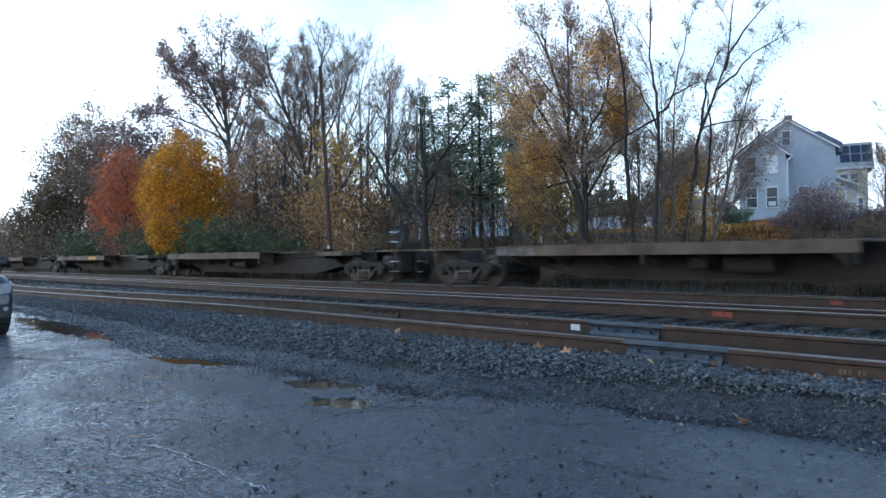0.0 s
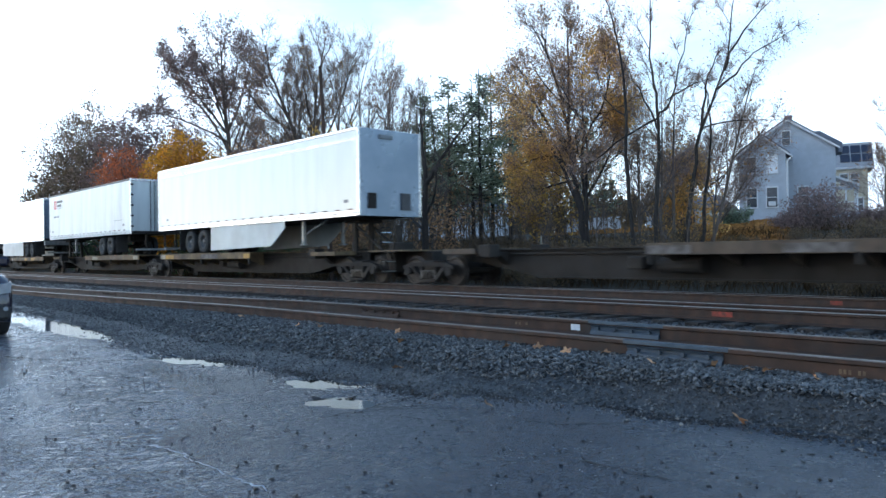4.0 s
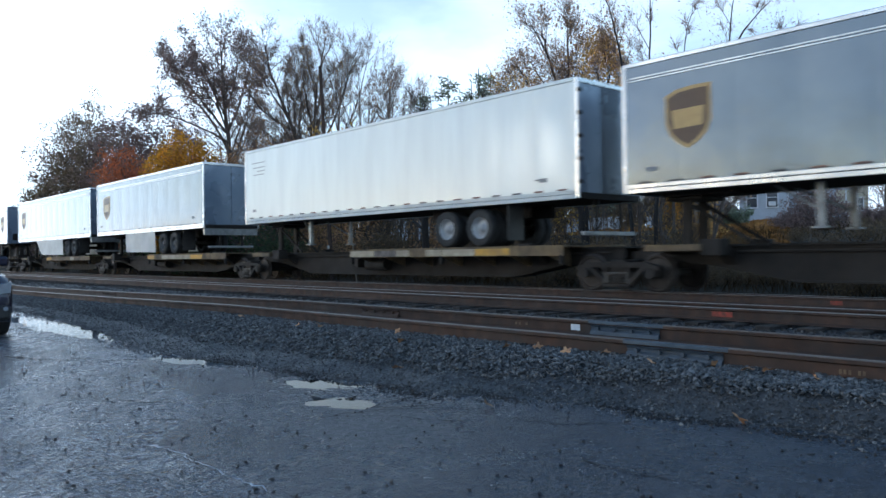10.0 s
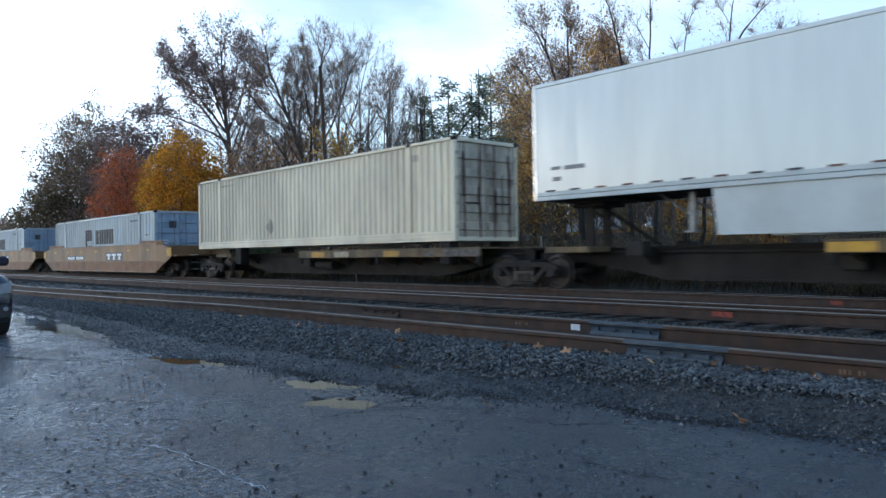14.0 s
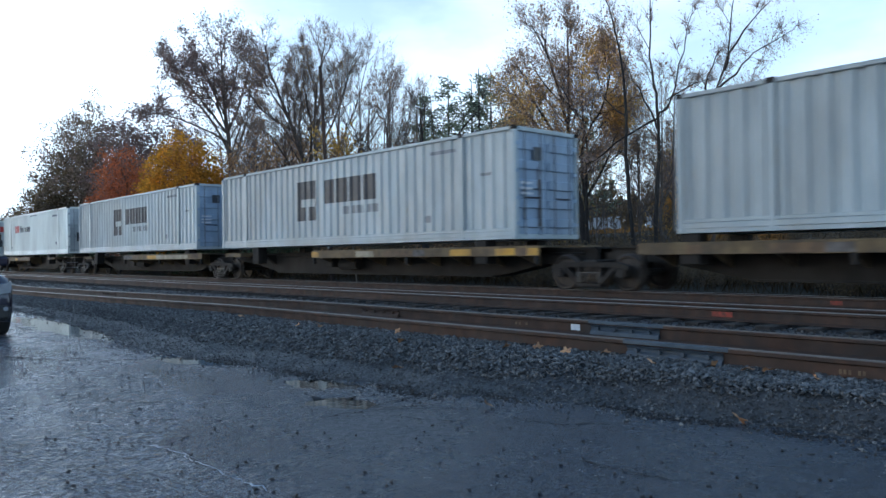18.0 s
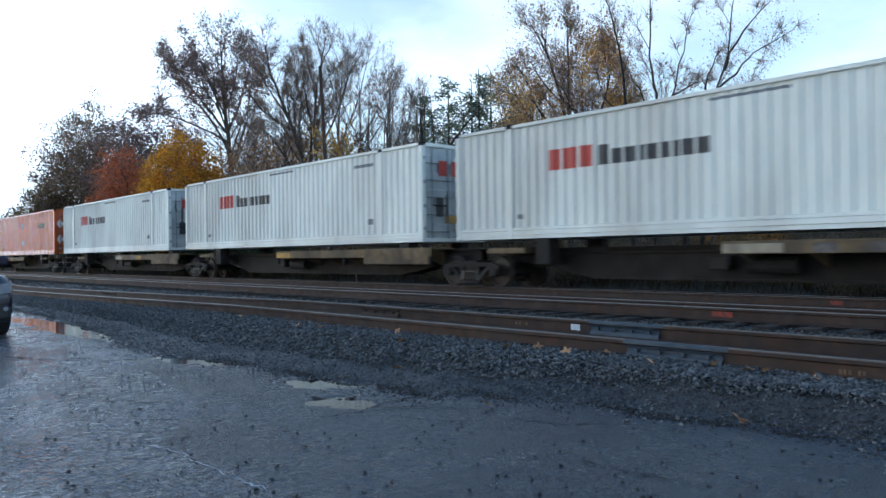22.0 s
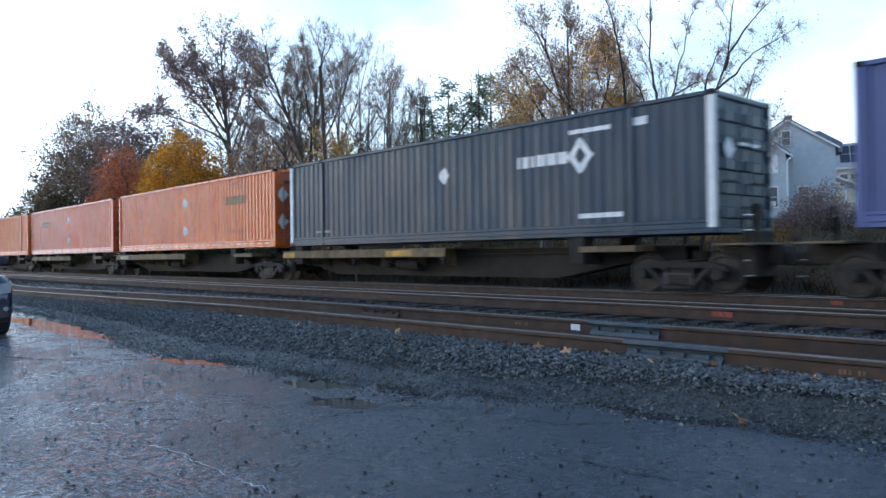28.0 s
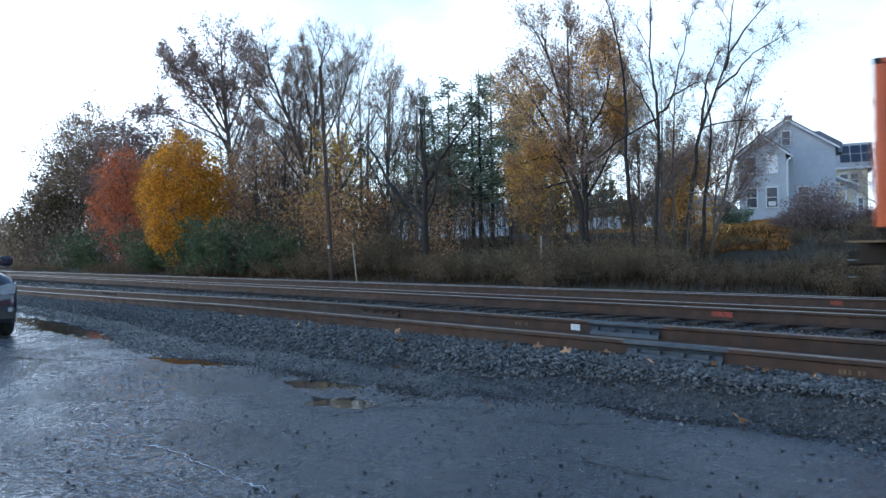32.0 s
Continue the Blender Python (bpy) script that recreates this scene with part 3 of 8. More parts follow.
spine_car([-186.6, -203.8, -221.0, -237.6, -254.5, -270.55], "RRRRF", 0.5, 9, "ccccc")

# ---- containers ----
LONG, WIDE, TALL = 16.154, 2.591, 2.896
LOAD_Z = 1.546 - RAIL_Z


def corrugation(x0, x1, pitch, depth=0.058):
    """Points (x, inset) of a folded steel wall."""
    pts, n = [], max(1, round((x1 - x0) / pitch))
    p = (x1 - x0) / n
    for i in range(n):
        a = x0 + i * p
        pts += [(a, 0.0), (a + p * 0.3, 0.0), (a + p * 0.42, depth), (a + p * 0.84, depth)]
    return pts + [(x1, 0.0)]


def folded(pts, place):
    """A sheet folded along pts, from low to high; place(x, inset, k) gives its points for k 0 and 1."""
    n = len(pts)
    v = [place(a, d, k) for k in (0, 1) for a, d in pts]
    return v, [(i, i + 1, n + i + 1, n + i) for i in range(n - 1)]


def decal(parent, pts, x0, x1, z0, z1, mat, name="marking", slant=0.0, y=-WIDE / 2 + 0.045):
    """Paint on the folded near wall: a patch that follows the folds."""
    xs, ds = [p[0] for p in pts], [p[1] for p in pts]
    cut = [(x0, float(np.interp(x0, xs, ds)))] + [p for p in pts if x0 < p[0] < x1] + [(x1, float(np.interp(x1, xs, ds)))]
    n = len(cut)
    v = [(a + slant * k, y + d - 0.003, (z0, z1)[k]) for k in (0, 1) for a, d in cut]
    g = Geo().add(v, [(i, i + 1, n + i + 1, n + i) for i in range(n - 1)])
    return part(name, g, mat, parent)


def container(s, mat, label, pitch=0.42, depth=0.05, doors=True, ribs=True, rail_mat=None, posts=True, end_mat=None, z=LOAD_Z, tape=None, rod=None):
    c = thing("shipping_container", label, "container", "containers on the train")
    rail_mat = rail_mat or mat
    end_mat = end_mat or mat
    h, w, n = TALL, WIDE / 2, LONG
    pts = corrugation(0.14, n - 0.14, pitch, depth)
    for side in (-1, 1):
        v, f = folded(pts, lambda a, d, k: (a, side * (w - 0.045 - d), (0.27, h - 0.09)[k]))
        part("side_wall", Geo().add(v, f), mat, c)
        y0, y1 = sorted((side * w, side * (w - 0.09)))
        part("top_rail", Geo().box(0.1, n - 0.1, y0 + 0.01, y1 - 0.01, h - 0.1, h - 0.01, c=0.012), rail_mat, c)
        bot = part("bottom_rail", Geo().box(0.1, n - 0.1, y0 + 0.01, y1 - 0.01, 0.09, 0.21, c=0.012).box(0.1, n - 0.1, y0 + 0.03, y1 - 0.02, 0.0, 0.1, c=0.01), rail_mat, c)
        part("lower_band", Geo().box(0.1, n - 0.1, *sorted((side * (w - 0.022), side * (w - 0.09))), 0.215, 0.29, c=0.008), rail_mat, c)
        if tape and side < 0:
            x = 0.5
            while x < n - 0.5:
                part("reflector_tape", Geo().box(x, x + 0.3, -w + 0.002, -w + 0.011, 0.13, 0.17), tape, bot)
                x += 0.55
        for x in (0.0, n - 0.16):
            part("corner_post", Geo().box(x, x + 0.16, y0, y1 + (0.07 if side < 0 else 0), 0.0, h, c=0.015), rail_mat, c)
            for zz in (-0.004, h - 0.115):
                a, b = sorted((side * (w + 0.004), side * (w - 0.16)))
                part("corner_casting", Geo().box(x - 0.004, x + 0.164, a, b, zz, zz + 0.12, c=0.015), M["sill_grey"] if zz > 1 else rail_mat, c)
        if posts:
            for x in (n / 2 - 6.1, n / 2 + 6.1):
                part("stacking_post", Geo().box(x - 0.09, x + 0.09, y0 + 0.004, y1, 0.0, h - 0.004, c=0.01), rail_mat, c)
                a, b = sorted((side * (w + 0.006), side * (w - 0.16)))
                part("lifting_casting", Geo().box(x - 0.1, x + 0.1, a, b, h - 0.1, h + 0.012, c=0.012), M["steel_dark"], c)
    part("roof", Geo().box(0.08, n - 0.08, -w + 0.05, w - 0.05, h - 0.06, h - 0.025), mat, c)
    part("floor_frame", Geo().box(0.08, n - 0.08, -w + 0.06, w - 0.06, 0.04, 0.16), M["steel_dark"], c)
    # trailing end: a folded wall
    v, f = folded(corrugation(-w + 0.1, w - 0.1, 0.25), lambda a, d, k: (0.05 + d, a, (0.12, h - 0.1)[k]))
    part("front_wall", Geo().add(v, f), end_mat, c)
    x = n
    if doors:
        for y0, y1 in ((-w + 0.1, -0.012), (0.012, w - 0.1)):
            g = Geo().box(x - 0.115, x - 0.075, y0, y1, 0.13, h - 0.12, c=0.01)
            for k in range(5):
                zz = 0.3 + k * 0.5
                g.box(x - 0.08, x - 0.018, y0 + 0.06, y1 - 0.06, zz, zz + 0.24, c=0.02)
            d = part("door", g, end_mat, c)
            for yy in (y0 + 0.28, y1 - 0.28):
                part("lock_rod", Geo().tube((x + 0.008, yy, 0.1), (x + 0.008, yy, h - 0.12), 0.018, n=8), rod or end_mat, d)
            hy = (y0 + y1) / 2
            part("door_handle", Geo().box(x + 0.005, x + 0.03, hy - 0.28, hy + 0.28, 1.05, 1.09, c=0.006), M["sill_grey"], d)
            for zz in (0.35, 1.0, 1.7, 2.4):
                yy = y0 + 0.02 if y0 < -0.5 else y1 - 0.02
                part("hinge", Geo().box(x - 0.03, x + 0.006, yy - 0.07, yy + 0.07, zz, zz + 0.1, c=0.006), end_mat, d)
    else:
        v, f = folded(corrugation(0.14, h - 0.12, 0.3, 0.05), lambda a, d, k: (x - 0.03 - d, (-w + 0.1, w - 0.1)[k], a))
        part("front_wall", Geo().add(v, f), end_mat, c)
    for zz, hh in ((0.0, 0.13), (h - 0.12, 0.11)):
        part("end_beam", Geo().box(n - 0.12, n - 0.005, -w + 0.1, w - 0.1, zz, zz + hh, c=0.012), rail_mat, c)
        part("end_beam", Geo().box(0.005, 0.12, -w + 0.1, w - 0.1, zz, zz + hh, c=0.012), rail_mat, c)
    rolling(c, s)
    c.location.z = RAIL_Z + z
    MOVERS[-1] = (c, s, RAIL_Z + z)
    return c, pts


def paint(name, c1, c2, rough=0.5, dirt=(0.2, 0.17, 0.14), amt=0.35, dscale=0.5):
    return surf(name, c1, c2, 2.5, rough, 0, 0.04, 8, dirt, amt, dscale, stretch=(1, 1, 0.35), spec=0.45)


# End faces get darker copies of the side paints, their shade in the colour.
M["pale_box"] = paint("pale_grey_blue_paint", (0.43, 0.5, 0.53), (0.36, 0.425, 0.455), 0.42)
M["pale_blue"] = paint("pale_shaded_end_paint", (0.33, 0.43, 0.56), (0.24, 0.33, 0.45), 0.5)
M["white_box"] = paint("white_container_paint", (0.83, 0.87, 0.82), (0.77, 0.81, 0.77), 0.42)
M["white_end"] = paint("white_shaded_end_paint", (0.56, 0.6, 0.61), (0.44, 0.48, 0.49), 0.55, (0.15, 0.14, 0.13), 0.5, 1.2)
M["beige"] = paint("beige_container_paint", (0.78, 0.71, 0.54), (0.69, 0.62, 0.47), 0.45)
M["beige_end"] = paint("dirty_beige_shaded_paint", (0.62, 0.56, 0.45), (0.4, 0.35, 0.28), 0.6, (0.12, 0.09, 0.07), 0.7, 1.6)
M["orange"] = paint("orange_container_paint", (0.64, 0.115, 0.004), (0.55, 0.095, 0.004), 0.28, (0.4, 0.1, 0.03), 0.3)
M["orange_faded"] = paint("faded_orange_paint", (0.64, 0.19, 0.056), (0.56, 0.16, 0.046), 0.32, (0.36, 0.14, 0.07), 0.4)
M["orange_red"] = paint("red_orange_paint", (0.6, 0.1, 0.024), (0.51, 0.083, 0.02), 0.32, (0.38, 0.1, 0.05), 0.35)
M["orange_pale"] = paint("weathered_orange_paint", (0.66, 0.155, 0.014), (0.55, 0.12, 0.012), 0.42, (0.42, 0.17, 0.06), 0.4)
M["orange_end"] = paint("orange_shaded_end_and_mark_paint", (0.5, 0.13, 0.05), (0.38, 0.1, 0.045), 0.55)
M["blue"] = paint("blue_container_paint", (0.05, 0.085, 0.27), (0.042, 0.07, 0.22), 0.4, (0.1, 0.1, 0.2), 0.35)
M["blue_end"] = paint("blue_shaded_end_paint", (0.035, 0.05, 0.14), (0.03, 0.04, 0.11), 0.5)
M["teal"] = paint("dark_slate_green_paint", (0.016, 0.046, 0.086), (0.013, 0.037, 0.068), 0.4, (0.03, 0.045, 0.062), 0.3)
M["teal"].node_tree.nodes["Principled BSDF"].inputs["Specular IOR Level"].default_value = 0.3
M["tape"] = surf("reflector_tape", (0.7, 0.6, 0.55), (0.6, 0.5, 0.45), 8, 0.35)
M["mark_olive"] = surf("olive_marking", (0.16, 0.11, 0.03), (0.12, 0.08, 0.025), 8, 0.5, bump=0.02)
M["mark_dark"] = surf("dark_marking", (0.035, 0.038, 0.045), (0.05, 0.052, 0.06), 8, 0.5, bump=0.02)
M["mark_grey"] = surf("grey_marking", (0.16, 0.18, 0.2), (0.2, 0.22, 0.24), 8, 0.5, bump=0.02)
M["mark_white"] = surf("white_marking", (0.72, 0.74, 0.76), (0.6, 0.62, 0.66), 8, 0.45, bump=0.02)
M["mark_red"] = surf("red_marking", (0.5, 0.045, 0.035), (0.42, 0.04, 0.03), 8, 0.45, bump=0.02)
M["mark_brown"] = surf("brown_marking", (0.13, 0.05, 0.035), (0.1, 0.042, 0.03), 8, 0.5, bump=0.02)
M["mark_gold"] = surf("gold_marking", (0.5, 0.33, 0.12), (0.42, 0.27, 0.1), 8, 0.4, bump=0.02)
M["mark_shield"] = surf("brown_shield", (0.1, 0.055, 0.03), (0.085, 0.045, 0.025), 8, 0.45, bump=0.02)
PALE_LABEL = "pale grey-blue corrugated container with a dark square emblem"
WHITE_LABEL = "white corrugated container with a red and dark marking"
ORANGE_LABEL = "orange corrugated container with white diamonds on its side"
for k in ("orange", "orange_faded", "orange_red", "orange_pale"):
    M[k].node_tree.nodes["Principled BSDF"].inputs["Specular IOR Level"].default_value = 0.42
boxes = {}
for s, zz in ((81.5, 0.6 - RAIL_Z), (57.5, 0.6 - RAIL_Z), (36.35, LOAD_Z), (15.7, LOAD_Z), (-2.9, LOAD_Z)):
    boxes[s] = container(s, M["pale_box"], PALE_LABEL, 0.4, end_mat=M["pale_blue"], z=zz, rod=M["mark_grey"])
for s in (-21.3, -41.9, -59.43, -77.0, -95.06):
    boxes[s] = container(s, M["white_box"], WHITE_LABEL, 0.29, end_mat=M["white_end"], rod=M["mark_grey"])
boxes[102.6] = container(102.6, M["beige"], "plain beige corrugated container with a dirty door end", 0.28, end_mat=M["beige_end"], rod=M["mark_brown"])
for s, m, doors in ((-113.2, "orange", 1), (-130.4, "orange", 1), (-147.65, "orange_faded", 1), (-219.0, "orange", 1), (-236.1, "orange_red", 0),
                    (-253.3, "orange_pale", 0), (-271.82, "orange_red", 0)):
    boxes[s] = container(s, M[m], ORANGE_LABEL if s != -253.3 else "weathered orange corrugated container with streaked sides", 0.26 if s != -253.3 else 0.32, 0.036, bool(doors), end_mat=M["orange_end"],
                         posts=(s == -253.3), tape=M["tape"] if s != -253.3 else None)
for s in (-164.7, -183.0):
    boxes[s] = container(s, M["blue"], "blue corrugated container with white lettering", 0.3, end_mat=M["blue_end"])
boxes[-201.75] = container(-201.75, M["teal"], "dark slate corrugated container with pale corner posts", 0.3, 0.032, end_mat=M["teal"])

# ---- trailers ----
M["trailer_grey"] = surf("polished_grey_panels", (0.14, 0.172, 0.208), (0.122, 0.152, 0.186), 1.5, 0.12, 0.6, 0.3, 2.6, rvar=0.05, dirt=(0.21, 0.235, 0.265), dirt_amt=0.5, dscale=0.4)
M["trailer_white"] = surf("glossy_white_panels", (0.76, 0.82, 0.81), (0.7, 0.755, 0.75), 1.5, 0.16, 0.03, 0.02, 3, rvar=0.05, dirt=(0.5, 0.54, 0.55), dirt_amt=0.2, dscale=0.7, stretch=(1.6, 1, 0.25))
M["trailer_old"] = surf("dull_white_panels", (0.72, 0.77, 0.76), (0.65, 0.69, 0.69), 2, 0.4, 0.05, 0.05, 4, rvar=0.08, dirt=(0.46, 0.47, 0.46), dirt_amt=0.5, dscale=0.9, stretch=(1.6, 1, 0.2))
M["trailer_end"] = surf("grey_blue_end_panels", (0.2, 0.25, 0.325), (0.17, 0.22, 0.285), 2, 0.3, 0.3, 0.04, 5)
M["skirt"] = surf("white_plastic_skirt", (0.56, 0.61, 0.61), (0.49, 0.54, 0.54), 2, 0.45, 0, 0.03, 5, (0.35, 0.35, 0.34), 0.4, 0.8)
M["sill_pale"] = surf("galvanised_steel", (0.32, 0.33, 0.33), (0.22, 0.225, 0.225), 6, 0.5, 0.4)
M["skirt_grey"] = surf("grey_plastic_skirt", (0.36, 0.39, 0.395), (0.3, 0.33, 0.335), 2, 0.45, 0, 0.03, 5, (0.22, 0.22, 0.215), 0.4, 0.8)
BOX0, BOX1 = 2.45 - RAIL_Z, 5.3 - RAIL_Z
DECK = 1.372 - RAIL_Z
tg = Geo()
for r, y0, y1, m in ((0.5, -0.13, 0.13, 0),):
    n = 28
    prof = [(0.29, -0.11), (0.44, -0.14), (0.485, -0.12), (0.505, -0.07), (0.505, 0.07), (0.485, 0.12), (0.44, 0.14), (0.29, 0.11)]
    v = [(a * math.cos(2 * math.pi * i / n), y, a * math.sin(2 * math.pi * i / n)) for a, y in prof for i in range(n)]
    tg.add(v, [(k * n + i, k * n + (i + 1) % n, (k + 1) * n + (i + 1) % n, (k + 1) * n + i) for k in range(len(prof) - 1) for i in range(n)])
TYRE = tg.mesh("tyre", [M["rubber"]], True)
rg = Geo()
prof = [(0.295, -0.115), (0.28, -0.1), (0.26, -0.02), (0.2, 0.01), (0.12, 0.0), (0.11, -0.07), (0.0, -0.08)]
n = 20
rg.add([(a * math.cos(2 * math.pi * i / n), y, a * math.sin(2 * math.pi * i / n)) for a, y in prof for i in range(n)],
       [(k * n + i, k * n + (i + 1) % n, (k + 1) * n + (i + 1) % n, (k + 1) * n + i) for k in range(len(prof) - 1) for i in range(n)])
M["rim_grey"] = surf("dull_grey_rim", (0.1, 0.1, 0.1), (0.06, 0.06, 0.06), 5, 0.5, 0.3)
M["rim_pale"] = surf("dull_pale_rim", (0.42, 0.43, 0.44), (0.3, 0.31, 0.32), 5, 0.5, 0.3)
RIM_DARK, RIM_ALU = rg.mesh("rim", [M["rim_grey"]], True), rg.mesh("rim", [M["rim_pale"]], True)


def shield(parent, x, z, s, mir):
    """A plain two-tone shield on the near side."""
    def outline(k):
        pts = [(-0.42, 0.38), (-0.2, 0.47), (0.1, 0.5), (0.42, 0.5), (0.42, -0.1), (0.34, -0.3), (0.18, -0.45), (0, -0.55), (-0.18, -0.45), (-0.34, -0.3), (-0.42, -0.1)]
        return [(x + a * s * k * mir, z + b * s * k) for a, b in pts]
    part("emblem", Geo().prism(outline(1.0), -1.306, -1.303), M["mark_gold"], parent, "gold and brown shield emblem")
    part("emblem", Geo().prism(outline(0.88), -1.309, -1.3065), M["mark_shield"], parent, "gold and brown shield emblem")
    part("emblem", Geo().prism([(x - 0.3 * s, z + 0.12 * s), (x + 0.3 * s, z + 0.14 * s), (x + 0.28 * s, z - 0.18 * s), (x - 0.26 * s, z - 0.2 * s)], -1.312, -1.3095), M["mark_gold"], parent, "gold and brown shield emblem")


def pillow(x0, x1, y, sd, z0, z1, bulge=0.005, tilt=0.0):
    """A thin side panel that bellies out a little between its rivet rows and stands a little askew."""
    g, nx, nz = Geo(), 6, 8
    for k in range(nz + 1):
        for i in range(nx + 1):
            u, v = i / nx, k / nz
            d = bulge * (4 * u * (1 - u)) * min(1, 6 * v * (1 - v))
            g.v.append((x0 + (x1 - x0) * u, y - sd * (bulge - d + tilt * (u - 0.5) + 0.004), z0 + (z1 - z0) * v))
    n = nx + 1
    for k in range(nz):
        for i in range(nx):
            q = (k * n + i, k * n + i + 1, (k + 1) * n + i + 1, (k + 1) * n + i)
            g.f.append(q); g.m.append(0)
    return g.box(x0, x1, *sorted((y - sd * 0.014, y - sd * 0.05)), z0, z1)


def trailer(s, length, lead, side, label, emblem=False, skirt=True, lines=True, rim="dark", bars=None, plain_end=False, skirt_to=11.5, wedge=0.0):
    """s: its trailing end at 20 s; lead: the doors face the way of travel. u counts from the doors."""
    t = thing("semi_trailer", label, "trailer", "trailers on the train")
    plain_end = plain_end or side == "trailer_grey"
    fx = (lambda u: length - u) if lead else (lambda u: u)
    w = 1.3
    mat = M[side]
    skew = random.Random(int(s * 10))

    def span(u0, u1):
        return sorted((fx(u0), fx(u1)))
    x0, x1 = span(0.1, length - 0.1)
    for sd in (-1, 1):
        y0, y1 = sorted((sd * w, sd * (w - 0.05)))
        k = int((x1 - x0) / 1.22)
        for i in range(k):
            a, b = x0 + (x1 - x0) * i / k, x0 + (x1 - x0) * (i + 1) / k
            part("side_panel", pillow(a + 0.002, b - 0.002, sd * w, sd, BOX0 + 0.2, BOX1 - 0.1, tilt=skew.uniform(-0.0035, 0.0035)), mat, t, smooth=True)
        z0, z1 = sorted((sd * (w + 0.012), sd * (w - 0.06)))
        part("bottom_rail", Geo().box(x0, x1, z0, z1, BOX0, BOX0 + 0.1, c=0.01).box(x0, x1, z0 + 0.004, z1, BOX0 + 0.11, BOX0 + 0.2, c=0.01), M["alu"] if lines else M["skirt"], t)
        part("top_rail", Geo().box(x0, x1, z0, z1, BOX1 - 0.1, BOX1, c=0.015), M["alu"] if lines else M["black_paint"] if side == "trailer_old" else mat, t)
        if lines and sd < 0:
            for zz in (BOX1 - 0.42, BOX1 - 0.36):
                part("rub_strip", Geo().box(x0 + 0.1, x1 - 0.1, -w - 0.012, -w + 0.01, zz, zz + 0.03, c=0.004), M["alu"], t)
        if sd < 0:
            x = x0 + 0.3
            while x < x1 - 0.4:
                part("reflector_tape", Geo().box(x, x + 0.28, -w - 0.016, -w - 0.0115, BOX0 + 0.205, BOX0 + 0.245), M["mark_brown"] if int(x * 2) % 2 else M["mark_dark"], t)
                x += 0.72
        for u in (0.0, length - 0.1):
            a, b = span(u, u + 0.1)
            part("corner_post", Geo().box(a, b, z0, z1, BOX0, BOX1, c=0.02), M["alu"], t)
        # tandem axles
        for u in (3.35, 4.65):
            for yy in (1.1, 0.78):
                ty = part("tyre", TYRE, None, t, at=pose(fx(u), sd * yy, DECK + 0.505, rz=0 if sd < 0 else 180))
                if yy > 1:
                    part("rim", RIM_ALU if rim == "alu" else RIM_DARK, None, ty)
        # landing leg
        u = length - 4.0
        part("landing_leg", Geo().box(fx(u) - 0.06, fx(u) + 0.06, sd * 0.85 - 0.06, sd * 0.85 + 0.06, DECK + 0.25, BOX0, c=0.01).box(fx(u) - 0.13, fx(u) + 0.13, sd * 0.85 - 0.12, sd * 0.85 + 0.12, DECK + 0.2, DECK + 0.25, c=0.01)
             .tube((fx(u), sd * 0.85, DECK + 0.55), (fx(u + 1.0), sd * 0.5, BOX0 + 0.02), 0.03, n=6), M["sill_pale"], t)
        if skirt:
            a, b = span(5.45, skirt_to)
            y0, y1 = sorted((sd * 1.26, sd * 1.24))
            cut = 0.35 if lead else 0.35
            if lead:
                o = [(a + 0.1 + wedge, DECK + 0.13), (b, DECK + 0.1), (b - 0.05, BOX0), (a, BOX0)]
            else:
                o = [(a, DECK + 0.1), (b - 1.0, DECK + 0.2), (b, BOX0 - 0.25), (b, BOX0), (a + 0.05, BOX0)]
            part("side_skirt", Geo().prism(o, y0, y1), M["skirt_grey" if side == "trailer_grey" else "skirt"], t, "pale side skirt")
    part("roof", Geo().box(x0, x1, -w + 0.04, w - 0.04, BOX1 - 0.03, BOX1 + 0.01, c=0.01), M["alu"], t)
    part("floor_frame", Geo().box(x0, x1, -w + 0.06, w - 0.06, BOX0 + 0.02, BOX0 + 0.12), M["steel_dark"], t)
    a, b = span(2.2, 6.0)
    part("slider_frame", Geo().box(a, b, -0.55, -0.42, DECK + 0.75, BOX0 + 0.02, c=0.01).box(a, b, 0.42, 0.55, DECK + 0.75, BOX0 + 0.02, c=0.01), M["steel_dark"], t)
    for u in (3.35, 4.65):
        part("axle", Geo().tube((fx(u), -1.0, DECK + 0.505), (fx(u), 1.0, DECK + 0.505), 0.08, n=8), M["steel_dark"], t)
    # doors
    out = 1 if lead else -1
    for ya, yb in ((-w + 0.06, -0.012), (0.012, w - 0.06)):
        a, b = sorted((fx(0.04), fx(0.08)))
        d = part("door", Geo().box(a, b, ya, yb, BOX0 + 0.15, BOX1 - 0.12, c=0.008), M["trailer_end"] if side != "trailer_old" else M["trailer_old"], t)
        if not plain_end:
            for yy in ((ya + 0.95, yb - 0.08) if ya < 0 else (ya + 0.08, yb - 0.95)):
                part("lock_rod", Geo().tube((fx(0.0) + out * 0.005, yy, BOX0 + 0.1), (fx(0.0) + out * 0.005, yy, BOX1 - 0.1), 0.02, n=8), M["sill_grey"], d)
            for zz in np.linspace(BOX0 + 0.35, BOX1 - 0.35, 5):
                yy = ya if ya < 0 else yb
                part("hinge", Geo().box(fx(0.0) - 0.03, fx(0.0) + 0.03, yy - 0.07, yy + 0.07, float(zz), float(zz) + 0.09, c=0.006), M["sill_grey"], d)
    a, b = span(0.0, 0.1)
    part("door_header", Geo().box(a, b, -w + 0.06, w - 0.06, BOX1 - 0.12, BOX1 - 0.01, c=0.01), M["alu"], t)
    part("door_sill", Geo().box(a, b, -w + 0.06, w - 0.06, BOX0, BOX0 + 0.15, c=0.01), M["sill_grey"], t)
